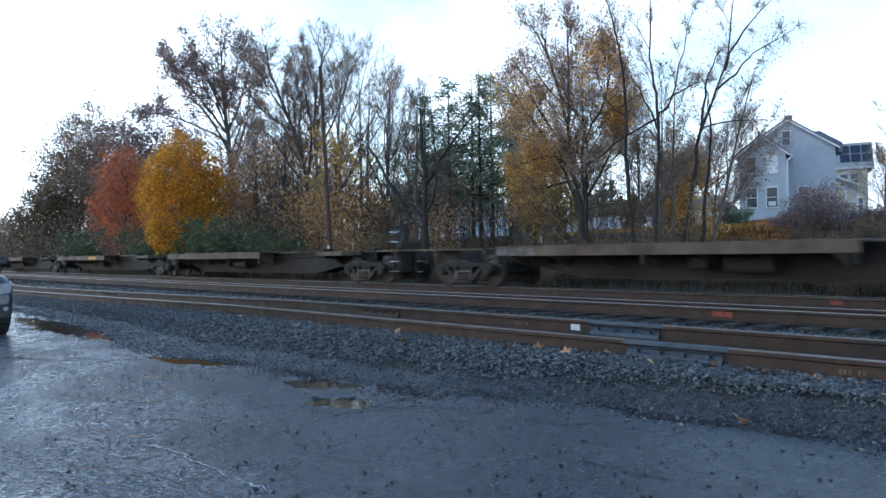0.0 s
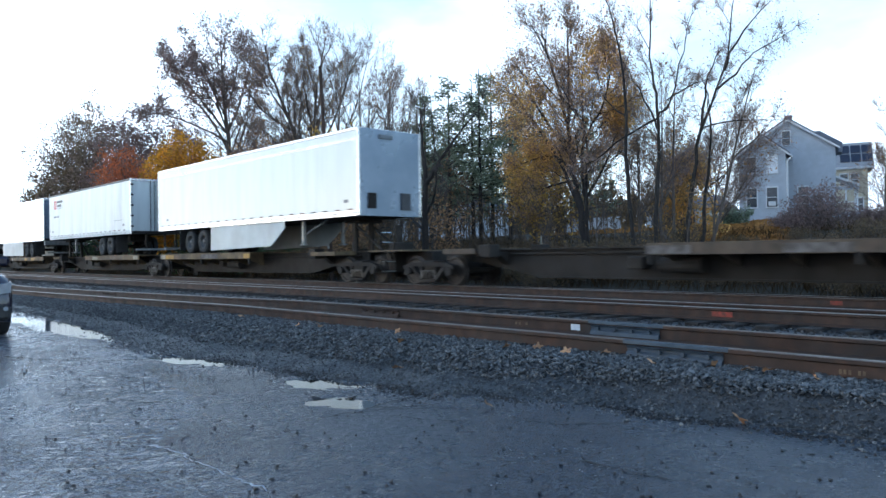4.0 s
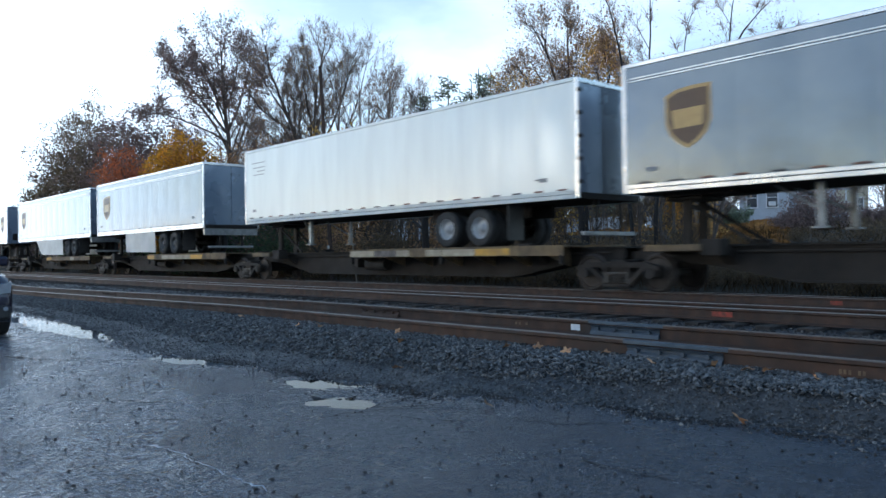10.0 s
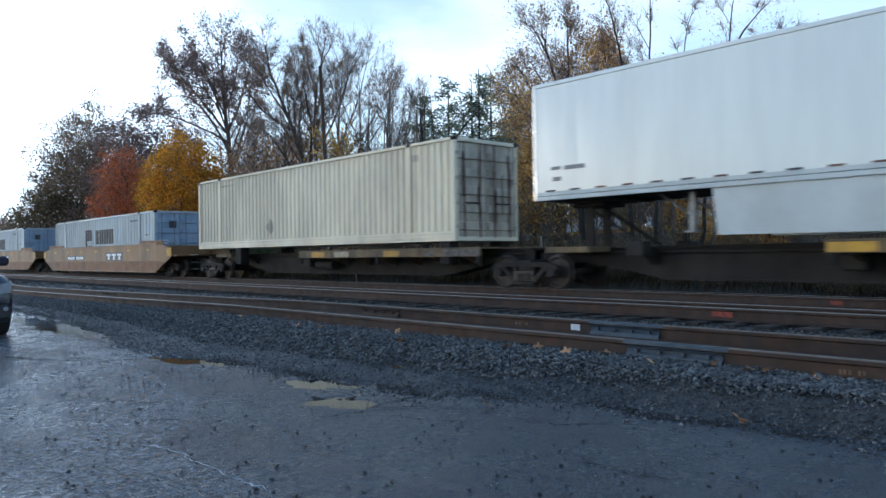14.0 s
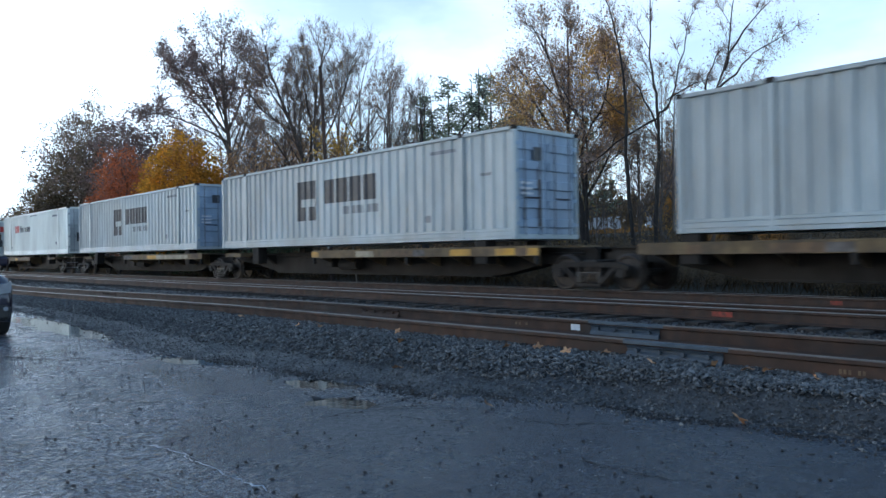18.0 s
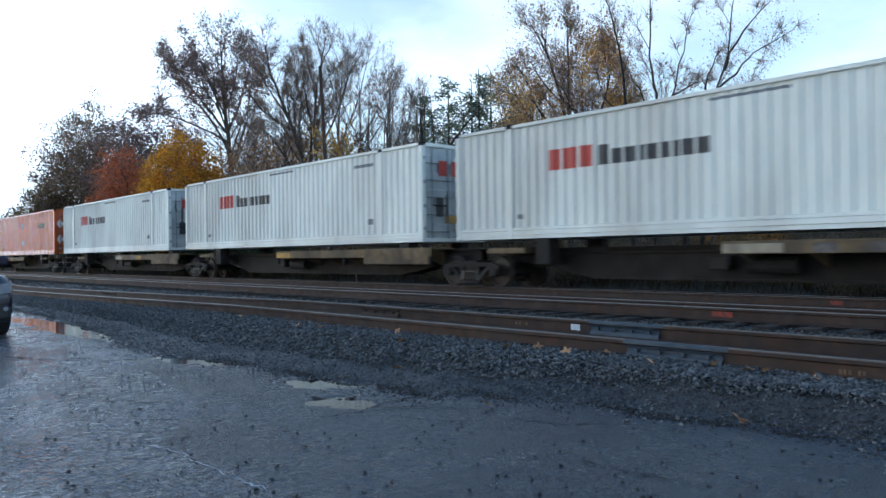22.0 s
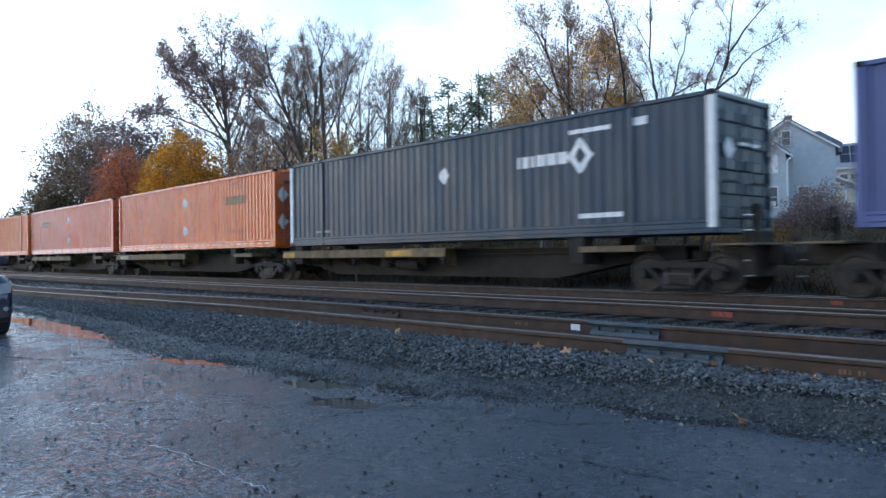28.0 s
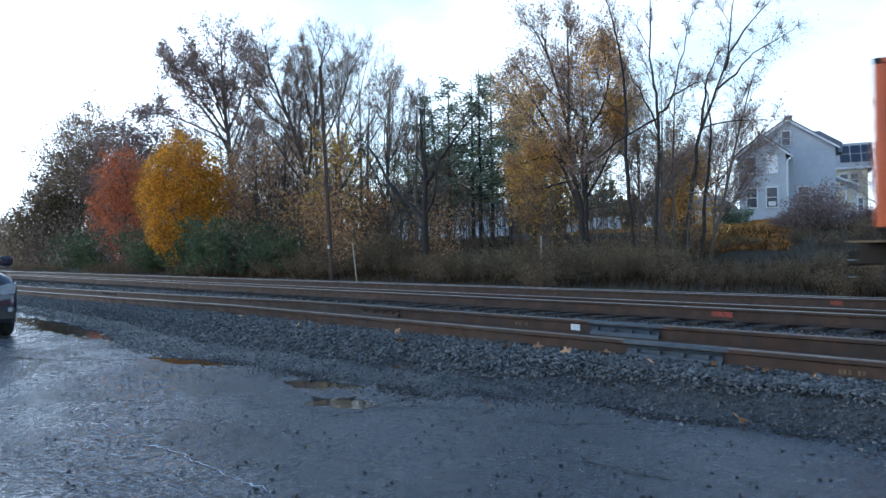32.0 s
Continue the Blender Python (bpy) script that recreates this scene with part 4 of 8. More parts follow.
    ug = Geo().box(*sorted((fx(0.05), fx(0.15))), -1.05, 1.05, DECK + 0.22, DECK + 0.32, c=0.015)
    ug = part("underride_guard", ug, M["sill_pale"], t, "grey bolted underride guard")
    for yy in (-0.55, 0.45):
        part("guard_post", Geo().box(*sorted((fx(0.06), fx(0.14))), yy, yy + 0.08, DECK + 0.3, BOX0 + 0.02, c=0.01), M["steel_dark"], ug)
    if side == "trailer_grey":
        part("bumper_plate", Geo().box(*sorted((fx(0.04), fx(0.2))), -w + 0.05, w - 0.05, BOX0 - 0.3, BOX0 - 0.005, c=0.015), M["sill_pale"], t, "deep grey plate under the doors")
    part("mud_flap", Geo().box(fx(2.3) - 0.01, fx(2.3) + 0.01, -1.25, -0.65, DECK + 0.15, BOX0, c=0.003), M["black_paint"], t)
    # nose
    a, b = span(length - 0.08, length - 0.03)
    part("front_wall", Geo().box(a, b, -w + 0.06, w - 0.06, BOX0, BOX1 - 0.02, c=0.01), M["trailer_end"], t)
    nose = fx(length) - 0.012 if not lead else fx(length) + 0.012
    if not lead:
        for y, z, hy, hz, mm in ((-0.78, BOX0 + 0.5, 0.16, 0.25, "sill_grey"), (0.62, BOX0 + 0.5, 0.2, 0.28, "mark_dark"), (-0.2, BOX1 - 0.25, 0.28, 0.07, "mark_grey")):
            part("connector_box", Geo().box(length - 0.035, length + 0.03, y - hy, y + hy, z - hz, z + hz, c=0.01), M[mm], t)
    part("kingpin_plate", Geo().box(*span(length - 2.2, length - 0.5), -0.6, 0.6, BOX0 - 0.06, BOX0 + 0.02, c=0.01), M["steel_dark"], t)
    if emblem:
        shield(t, fx(length - 1.58), BOX0 + 1.52, 1.22, 1)
    if bars:
        for u0, u1, z0, z1, mm in bars:
            a, b = span(u0, u1)
            part("marking", Geo().box(a, b, -w - 0.004, -w - 0.0008, BOX0 + z0, BOX0 + z1), M[mm], t)
    # small placards low on the side
    for u in (length - 0.6, 1.2):
        a, b = span(u, u - 0.25)
        part("placard", Geo().box(a, b, -w - 0.004, -w - 0.0008, BOX0 + 0.45, BOX0 + 0.55), M["mark_grey"], t)
    return rolling(t, s)


def hitch(s):
    """The folding stand that holds a trailer's kingpin."""
    t = thing("trailer_hitch", "sooty steel hitch stand braced under a trailer nose", "hitch", "hitch stands on the train")
    part("post", Geo().box(-0.12, 0.12, -0.4, -0.28, 1.03, BOX0 - 0.06, c=0.02), M["steel_dark"], t)
    part("post", Geo().box(-0.12, 0.12, 0.28, 0.4, 1.03, BOX0 - 0.06, c=0.02), M["steel_dark"], t)
    part("head", Geo().box(-0.45, 0.45, -0.5, 0.5, BOX0 - 0.16, BOX0 - 0.06, c=0.03), M["steel_dark"], t)
    part("brace", Geo().tube((0, -0.34, BOX0 - 0.2), (1.5, -0.34, 1.05), 0.045, n=8), M["sill_grey"], t)
    part("brace", Geo().tube((0, 0.34, BOX0 - 0.2), (1.5, 0.34, 1.05), 0.045, n=8), M["sill_grey"], t)
    return rolling(t, s)


GREY_T = "polished grey semi-trailer with a shield emblem and pale skirts"
trailer(321.0, 16.15, False, "trailer_white", "glossy white semi-trailer with a grey nose")
trailer(303.0, 14.45, True, "trailer_old", "dull white semi-trailer with streaked doors", skirt=False, lines=False,
        bars=[(11.6, 12.73, 2.3, 2.45, "mark_dark"), (11.85, 12.73, 2.06, 2.21, "mark_dark"), (11.55, 12.75, 1.95, 1.98, "mark_dark"), (12.86, 13.42, 1.92, 2.48, "mark_red"), (12.98, 13.3, 2.05, 2.36, "mark_white"),
              (12.9, 13.48, 1.38, 1.5, "mark_grey"), (12.42, 12.8, 1.38, 1.5, "mark_grey"), (1.2, 2.4, 0.75, 0.77, "mark_grey")])
trailer(285.5, 16.15, True, "trailer_grey", GREY_T, True)
trailer(268.1, 16.15, True, "trailer_grey", GREY_T, True)
trailer(250.7, 16.15, True, "trailer_grey", GREY_T, True)
trailer(231.3, 16.15, False, "trailer_grey", GREY_T, True)
trailer(213.3, 13.75, True, "trailer_grey", "polished grey short semi-trailer with a shield emblem", True, skirt=False)
trailer(195.95, 16.15, True, "trailer_white", "glossy white semi-trailer with bright wheel rims", False, False, False, "alu",
        bars=[(14.6, 15.6, 2.3, 2.33, "mark_grey"), (14.6, 15.5, 2.12, 2.15, "mark_grey"), (14.6, 15.2, 1.98, 2.01, "mark_grey"), (14.7, 15.5, 1.85, 1.88, "mark_grey"), (1.0, 1.35, 0.5, 0.53, "mark_grey")])
trailer(178.6, 13.65, True, "trailer_grey", "polished grey short semi-trailer with a shield emblem", True, skirt_to=9.4)
trailer(161.3, 16.15, True, "trailer_grey", GREY_T, True, wedge=1.2)
trailer(142.0, 16.1, False, "trailer_grey", GREY_T, True)
trailer(121.6, 16.15, True, "trailer_white", "clean white semi-trailer with an underride guard", False, True, False, "alu", bars=[(15.3, 15.6, 0.72, 0.8, "mark_grey"), (14.6, 15.2, 0.7, 0.8, "mark_grey")])
for s in (335.6, 304.0, 286.5, 269.1, 251.7, 246.2, 214.3, 197.0, 179.6, 162.3, 156.9, 122.6):
    hitch(s)


# ---- well cars ----
def well_car(r, f, seed):
    """r, f: its ends at 20 s."""
    t = thing("well_car", "brown-yellow well car with deep side sills", "rail car", "well cars of the train")
    n = f - r
    for sd in (-1, 1):
        y0, y1 = sorted((sd * 1.44, sd * 1.4))
        part("side_sill", Geo().prism([(0.3, 0.98), (1.2, 0.62), (2.2, 0.22), (n - 2.2, 0.22), (n - 1.2, 0.62), (n - 0.3, 0.98), (n - 0.3, 1.38), (n - 2.0, 1.56), (2.0, 1.56), (0.3, 1.38)], y0, y1), M["well"], t)
        y2, y3 = sorted((sd * 1.455, sd * 1.4))
        part("lower_side", Geo().prism([(1.0, 0.7), (2.25, 0.2), (n - 2.25, 0.2), (n - 1.0, 0.7), (n - 1.9, 0.76), (1.9, 0.76)], y2, y3), M["well_low"], t, "orange-brown lower side")
        a, b = sorted((sd * 1.46, sd * 1.3))
        part("top_chord", Geo().box(2.0, n - 2.0, a, b, 1.5, 1.6, c=0.015), M["well"], t)
        part("bottom_chord", Geo().box(2.2, n - 2.2, a, b, 0.2, 0.27, c=0.015), M["well"], t)
        for x0, x1 in ((1.35, 4.5), (n - 4.5, n - 1.35)):
            part("guide_plate", Geo().prism([(x0, 1.5), (x1, 1.5), (x1 - 0.3, 1.74), (x0 + 0.1, 1.76)], *sorted((sd * 1.36, sd * 1.32))), M["well_low"], t)
        for i in range(9):
            x = 2.6 + i * (n - 5.2) / 8
            part("stiffener", Geo().box(x - 0.04, x + 0.04, *sorted((sd * 1.4, sd * 1.28)), 0.25, 1.5, c=0.01), M["well"], t)
    rng = random.Random(seed)
    for i in range(7):
        x = 2.8 + i * 2.55 + rng.uniform(-0.1, 0.1)
        part("reflector", Geo().box(x, x + 0.36, -1.446, -1.4405, 1.26, 1.35), M["platform_yellow"], t)
    part("marking_panel", Geo().box(5.45, 8.5, -1.446, -1.4405, 0.84, 1.08), M["mark_dark"], t)
    for i in range(9):
        if i != 4:
            part("lettering_bar", Geo().box(5.6 + i * 0.32, 5.82 + i * 0.32, -1.449, -1.4465, 0.88, 1.03), M["mark_white"], t)
    part("marking_panel", Geo().box(12.2, 14.85, -1.446, -1.4405, 0.79, 1.24), M["mark_dark"], t)
    for i in range(3):
        x = 12.4 + i * 0.8
        part("lettering_bar", Geo().box(x, x + 0.62, -1.449, -1.4465, 1.06, 1.16), M["mark_white"], t)
        part("lettering_bar", Geo().box(x + 0.2, x + 0.44, -1.449, -1.4465, 0.84, 1.05), M["mark_white"], t)
    for e, d in ((0.32, 1), (n - 0.32, -1)):
        part("end_plate", Geo().box(*sorted((e, e + d * 0.5)), -1.45, -1.4405, 1.0, 1.36, c=0.003), M["platform_yellow"], t, "yellow plate on the corner")
    for e, d in ((0.0, 1), (n, -1)):
        a, b = sorted((e, e + d * 2.4))
        part("end_platform", Geo().box(a, b, -1.35, 1.35, 0.98, 1.06, c=0.01), M["well"], t)
        part("bulkhead", Geo().box(*sorted((e + d * 2.1, e + d * 2.2)), -1.3, 1.3, 0.3, 1.5, c=0.01), M["well"], t)
        part("coupler", Geo().box(*sorted((e - d * 0.45, e + d * 0.3)), -0.12, 0.12, 0.58, 0.86, c=0.04), M["steel_dark"], t)
        truck_at(t, e + d * 1.5)
    part("well_floor", Geo().box(2.2, n - 2.2, -1.4, 1.4, 0.2, 0.26), M["steel_dark"], t)
    return rolling(t, r)


well_car(79.0, 100.3, 3)
well_car(55.2, 77.6, 4)

# ---- markings on the containers ----
def row(c, pts, x0, z0, h, widths, gap, mat, slant=0.0):
    x = x0
    for w in widths:
        decal(c, pts, x, x + w, z0, z0 + h, mat, slant=slant)
        x += w + gap
    return x


for s in (81.5, 57.5, 36.35, 15.7, -2.9):
    c, pts = boxes[s]
    decal(c, pts, 5.75, 6.95, 0.87, 2.25, M["mark_dark"], "emblem")
    decal(c, pts, 5.95, 6.9, 1.35, 1.62, M["pale_box"], "emblem", y=-WIDE / 2 + 0.042)
    decal(c, pts, 6.25, 6.5, 0.87, 1.35, M["pale_box"], "emblem", y=-WIDE / 2 + 0.042)
    for x, w, z in ((7.43, 0.6, 1.4), (8.15, 0.62, 1.4), (8.9, 0.6, 1.4), (9.65, 0.62, 1.4)):
        decal(c, pts, x, x + w, z, z + 0.8, M["mark_dark"])
    row(c, pts, 8.57, 1.0, 0.26, (0.35, 0.2, 0.2, 0.1, 0.2, 0.25), 0.1, M["mark_grey"])
    decal(c, pts, 12.6, 12.9, 0.55, 0.75, M["mark_grey"]); decal(c, pts, 12.9, 13.9, 2.45, 2.55, M["mark_grey"]); decal(c, pts, 14.9, 15.3, 1.7, 1.78, M["mark_grey"])
    part("marking", Geo().box(LONG - 0.018, LONG - 0.012, -0.55, -0.2, 2.05, 2.4), M["mark_dark"], c)
    for zz in (1.15, 1.28, 1.42):
        part("marking", Geo().box(LONG - 0.018, LONG - 0.012, -1.05, -0.6, zz, zz + 0.06), M["mark_white"], c)
for s in (-21.3, -41.9, -59.43, -77.0, -95.06):
    c, pts = boxes[s]
    x = row(c, pts, 3.2, 1.63, 0.5, (0.38, 0.38, 0.4), 0.08, M["mark_red"])
    x = row(c, pts, x + 0.05, 1.63, 0.46, (0.28,), 0.08, M["mark_dark"])
    row(c, pts, x, 1.63, 0.34, (0.3, 0.3, 0.12, 0.28, 0.22, 0.12, 0.28, 0.28), 0.07, M["mark_dark"])
    decal(c, pts, 7.4, 9.0, 2.66, 2.72, M["mark_grey"]); decal(c, pts, 12.7, 13.8, 2.42, 2.52, M["mark_grey"]); decal(c, pts, 13.5, 13.78, 0.6, 0.78, M["mark_grey"])
    decal(c, pts, 2.2, 2.35, 0.5, 0.62, M["mark_grey"])
    for i, y in enumerate((-0.62, -0.12, 0.36)):
        part("marking", Geo().box(LONG - 0.016, LONG - 0.010, y, y + 0.36, 1.95, 2.4), M["mark_red"], c)
    for y in (-0.75, 0.5):
        part("door_panel_mark", Geo().box(LONG - 0.016, LONG - 0.010, y, y + 0.3, 0.75, 1.3), M["mark_dark"], c)
    part("label_plate", Geo().box(LONG - 0.016, LONG - 0.010, -0.38, 0.2, 0.55, 0.78), M["platform_yellow"], c)


M["stain"] = surf("rusty_black_streak", (0.09, 0.06, 0.045), (0.05, 0.036, 0.03), 6, 0.8, 0, 0.1, 20, stretch=(1, 1, 0.2))
def door_streaks(c, seed, many):
    """Rust that has run down the doors beside the lock rods and hinges."""
    rng = random.Random(seed)
    for i in range(many):
        y = rng.choice((-0.92, -0.6, -0.34, 0.36, 0.6, 0.95)) + rng.uniform(-0.04, 0.04)
        z1 = rng.uniform(1.4, 2.5)
        z0, w, n = z1 - rng.uniform(0.5, 1.5), rng.uniform(0.025, 0.07), 7
        left = [(y - w * rng.uniform(0.3, 1), max(0.2, z0 + (z1 - z0) * k / n)) for k in range(n + 1)]
        right = [(y + w * rng.uniform(0.3, 1), p[1]) for p in left]
        x = LONG - 0.0155 + 0.0004 * i
        g = Geo().add([(x, a, b) for a, b in left] + [(x, a, b) for a, b in right], [(k, k + 1, n + 2 + k, n + 1 + k) for k in range(n)])
        part("rust_streak", g, M["stain"], c)


for s, many in ((-21.3, 6), (-41.9, 8), (-59.43, 9), (-77.0, 7), (-95.06, 7), (102.6, 14), (36.35, 3), (15.7, 3), (-2.9, 3)):
    door_streaks(boxes[s][0], int(s * 7) % 1000, many)


def diamond(c, pts, x, z, r, mat, lift=0.0):
    """A diamond painted over the folds."""
    xs, ds = [p[0] for p in pts], [p[1] for p in pts]
    cut = sorted(set([x - r, x, x + r] + [p[0] for p in pts if x - r < p[0] < x + r]))
    n = len(cut)
    v = [(a, -WIDE / 2 + 0.042 - lift + float(np.interp(a, xs, ds)), z + k * (r - abs(a - x))) for k in (-1.15, 1.15) for a in cut]
    part("diamond", Geo().add(v, [(i, i + 1, n + i + 1, n + i) for i in range(n - 1)]), mat, c)


for s in (-113.2, -130.4, -147.65, -219.0, -236.1, -253.3, -271.82):
    c, pts = boxes[s]
    left = s < -230
    if s not in (-253.3,):
        xm = 8.15 if s != -271.82 else 8.04
        if s != -271.82:
            if s != -147.65:
                diamond(c, pts, xm, 2.05, 0.27, M["mark_white"])
            diamond(c, pts, xm, 0.83, 0.27, M["mark_white"])
        else:
            diamond(c, pts, xm, 1.78, 0.24, M["mark_white"]); decal(c, pts, 14.75, 15.1, 0.86, 1.25, M["mark_white"])
    x0 = (2.45 if s != -253.3 else 3.05) if left else 12.05
    if left:
        decal(c, pts, x0, x0 + 1.7, 1.95, 2.12, M["mark_brown"], slant=0.06); decal(c, pts, x0 - 0.04, x0 + 1.66, 1.76, 1.9, M["mark_brown"], slant=0.06)
    else:
        decal(c, pts, x0, x0 + 1.7, 1.76, 2.1, M["mark_olive"], slant=0.06)
        row(c, pts, x0 + 0.12, 1.85, 0.09, (0.2, 0.2, 0.2, 0.2, 0.2), 0.08, M["mark_gold"])
    decal(c, pts, (2.2 if left else 12.3), (3.6 if left else 13.7), 0.62, 0.7, M["orange_end"]); decal(c, pts, 12.2, 13.4, 2.55, 2.62, M["orange_end"])
    if s > -230 and s != -147.65:
        y = -0.95
        for z in (1.95, 0.95):
            part("diamond", Geo().prism([(y - 0.24, z), (y, z - 0.3), (y + 0.24, z), (y, z + 0.3)], LONG - 0.016, LONG - 0.008, axis="x"), M["mark_white"], c)
        for y in (-0.5, 0.5):
            part("placard", Geo().box(LONG - 0.016, LONG - 0.008, y, y + 0.2, 0.78, 1.12), M["mark_grey"], c)
        part("marking", Geo().box(LONG - 0.016, LONG - 0.008, -0.9, -0.15, 2.36, 2.48), M["mark_brown"], c)
    if s == -271.82:
        part("marking", Geo().box(LONG - 0.028, LONG - 0.02, -1.0, 0.9, 2.2, 2.5), M["mark_dark"], c)
        part("marking", Geo().box(LONG - 0.019, LONG - 0.012, -0.15, 0.3, 2.27, 2.45), M["mark_white"], c)
        part("marking", Geo().box(LONG - 0.028, LONG - 0.02, -0.2, 0.2, 0.75, 1.0), M["mark_grey"], c)
c, pts = boxes[-253.3]
for x in (1.62, 13.82):
    decal(c, pts, x, x + 0.12, 0.22, 2.8, M["mark_olive"], "yellow_stripe")
    decal(c, pts, x + 0.4, x + 0.5, 0.22, 2.8, M["mark_olive"], "yellow_stripe")
for s in (-164.7, -183.0):
    c, pts = boxes[s]
    row(c, pts, 0.9, 2.05, 0.26, (0.36,), 0.1, M["mark_white"]); row(c, pts, 0.9, 1.5, 0.3, (0.36,), 0.1, M["mark_white"])
    for i in range(7):
        decal(c, pts, 2.75 + i * 0.03, 4.0 - (i % 2) * 0.1, 1.74 + i * 0.11, 1.79 + i * 0.11, M["mark_white"], "emblem")
    diamond(c, pts, 2.85, 2.1, 0.38, M["mark_white"])
    x = row(c, pts, 5.1, 1.22, 0.6, (0.28,), 0.08, M["mark_white"])
    x = row(c, pts, x, 1.22, 0.4, (0.3, 0.28, 0.26, 0.3), 0.08, M["mark_white"])
    x = row(c, pts, x + 0.1, 1.22, 0.62, (0.3,), 0.08, M["mark_white"])
    row(c, pts, x, 1.22, 0.4, (0.3, 0.32, 0.3, 0.31, 0.3, 0.3, 0.32, 0.12, 0.32), 0.08, M["mark_white"])
    decal(c, pts, 7.74, 8.27, 2.34, 2.66, M["mark_white"])
    if s == -164.7:
        decal(c, pts, 11.3, 12.4, 0.25, 2.7, M["orange_end"], "rust_patch")
c, pts = boxes[-201.75]
diamond(c, pts, 8.1, 1.82, 0.22, M["mark_white"])
x = row(c, pts, 10.84, 1.76, 0.28, (0.1, 0.22, 0.1, 0.28, 0.26, 0.28), 0.07, M["mark_white"])
diamond(c, pts, 12.8, 1.9, 0.38, M["mark_white"]); diamond(c, pts, 12.8, 1.9, 0.17, M["teal"], 0.003)
decal(c, pts, 12.5, 13.66, 2.42, 2.52, M["mark_white"]); decal(c, pts, 12.75, 13.96, 0.43, 0.54, M["mark_white"]); decal(c, pts, 1.6, 2.4, 0.42, 0.5, M["mark_grey"]); decal(c, pts, 14.2, 14.6, 2.4, 2.58, M["mark_white"])
for x in (-0.004, LONG - 0.165):
    part("corner_guard", Geo().box(x, x + 0.169, -WIDE / 2 - 0.006, -WIDE / 2 + 0.1, 0.1, TALL - 0.1, c=0.02), M["mark_white"], c, "pale corner post")
part("marking", Geo().box(LONG - 0.016, LONG - 0.008, -0.2, 0.7, 1.85, 1.92), M["mark_white"], c)
part("diamond", Geo().prism([(-0.9, 1.75), (-0.65, 1.5), (-0.4, 1.75), (-0.65, 2.0)], LONG - 0.016, LONG - 0.008, axis="x"), M["mark_white"], c)
c, pts = boxes[102.6]
diamond(c, pts, 6.0, 0.75, 0.3, M["beige_end"])
decal(c, pts, 1.9, 3.2, 2.5, 2.58, M["beige_end"]); decal(c, pts, 14.1, 14.6, 2.35, 2.55, M["beige_end"])

# ---- trees ----
def leafmat(name, c1, c2, isl=0.45, thin=0.55):
    """Leaves: light comes through them too."""
    m = surf(name, c1, c2, 1.3, 0.6, 0, 0, island=isl, spec=0.3)
    n, k = m.node_tree.nodes, m.node_tree.links
    b, o = n["Principled BSDF"], n["Material Output"]
    tr, mx = n.new("ShaderNodeBsdfTranslucent"), n.new("ShaderNodeMixShader")
    k.new(b.inputs["Base Color"].links[0].from_socket, tr.inputs[0])
    mx.inputs[0].default_value = thin
    k.new(b.outputs[0], mx.inputs[1]); k.new(tr.outputs[0], mx.inputs[2]); k.new(mx.outputs[0], o.inputs[0])
    return m


M["twig"] = surf("purple_grey_twigs", (0.34, 0.25, 0.215), (0.25, 0.185, 0.165), 2, 0.9, 0, 0)
M["twig_dark"] = surf("dark_twigs", (0.1, 0.085, 0.08), (0.07, 0.06, 0.055), 2, 0.9, 0, 0)
M["bark"] = surf("grey_brown_bark", (0.135, 0.108, 0.092), (0.085, 0.068, 0.058), 5, 0.95, 0, 0.6, 14, stretch=(3, 3, 0.6), spread=0.2)
M["bark_dark"] = surf("dark_wet_bark", (0.04, 0.033, 0.03), (0.025, 0.021, 0.019), 5, 0.95, 0, 0.6, 14, stretch=(3, 3, 0.6))
M["leaf_brown"] = leafmat("purple_brown_leaves", (0.32, 0.22, 0.2), (0.235, 0.175, 0.16))
M["leaf_rust"] = leafmat("rust_leaves", (0.52, 0.3, 0.15), (0.37, 0.22, 0.115))
M["leaf_tan"] = leafmat("tan_orange_leaves", (0.82, 0.49, 0.15), (0.6, 0.37, 0.13))
M["leaf_gold"] = leafmat("golden_leaves", (0.74, 0.34, 0.035), (0.5, 0.28, 0.045), 0.5)
M["leaf_red"] = leafmat("red_leaves", (0.62, 0.2, 0.08), (0.4, 0.14, 0.07))
M["leaf_olive"] = leafmat("olive_leaves", (0.2, 0.15, 0.085), (0.135, 0.105, 0.065))
M["leaf_yellow"] = leafmat("yellow_brown_leaves", (0.62, 0.39, 0.09), (0.42, 0.26, 0.075))
M["needle"] = leafmat("pine_needles", (0.26, 0.3, 0.205), (0.18, 0.215, 0.15), thin=0.5)
M["leaf_green"] = leafmat("dull_green_leaves", (0.12, 0.165, 0.085), (0.08, 0.115, 0.06))
M["leaf_grey"] = leafmat("grey_brown_leaves", (0.37, 0.265, 0.22), (0.27, 0.22, 0.15))
M["leaf_dry"] = leafmat("dry_weed_leaves", (0.24, 0.165, 0.095), (0.16, 0.115, 0.07))


def turned(d, ang, rng):
    a = d.orthogonal().normalized()
    a.rotate(Matrix.Rotation(rng.uniform(0, 2 * math.pi), 3, d))
    return (d * math.cos(ang) + a * math.sin(ang)).normalized()


def twig(g, p, d, ln, w):
    """A fine twig: one slim blade."""
    s = d.orthogonal().normalized() * w
    o = len(g.v)
    g.v += [tuple(p - s), tuple(p + s), tuple(p + d * ln)]
    g.f.append((o, o + 1, o + 2)); g.m.append(0)


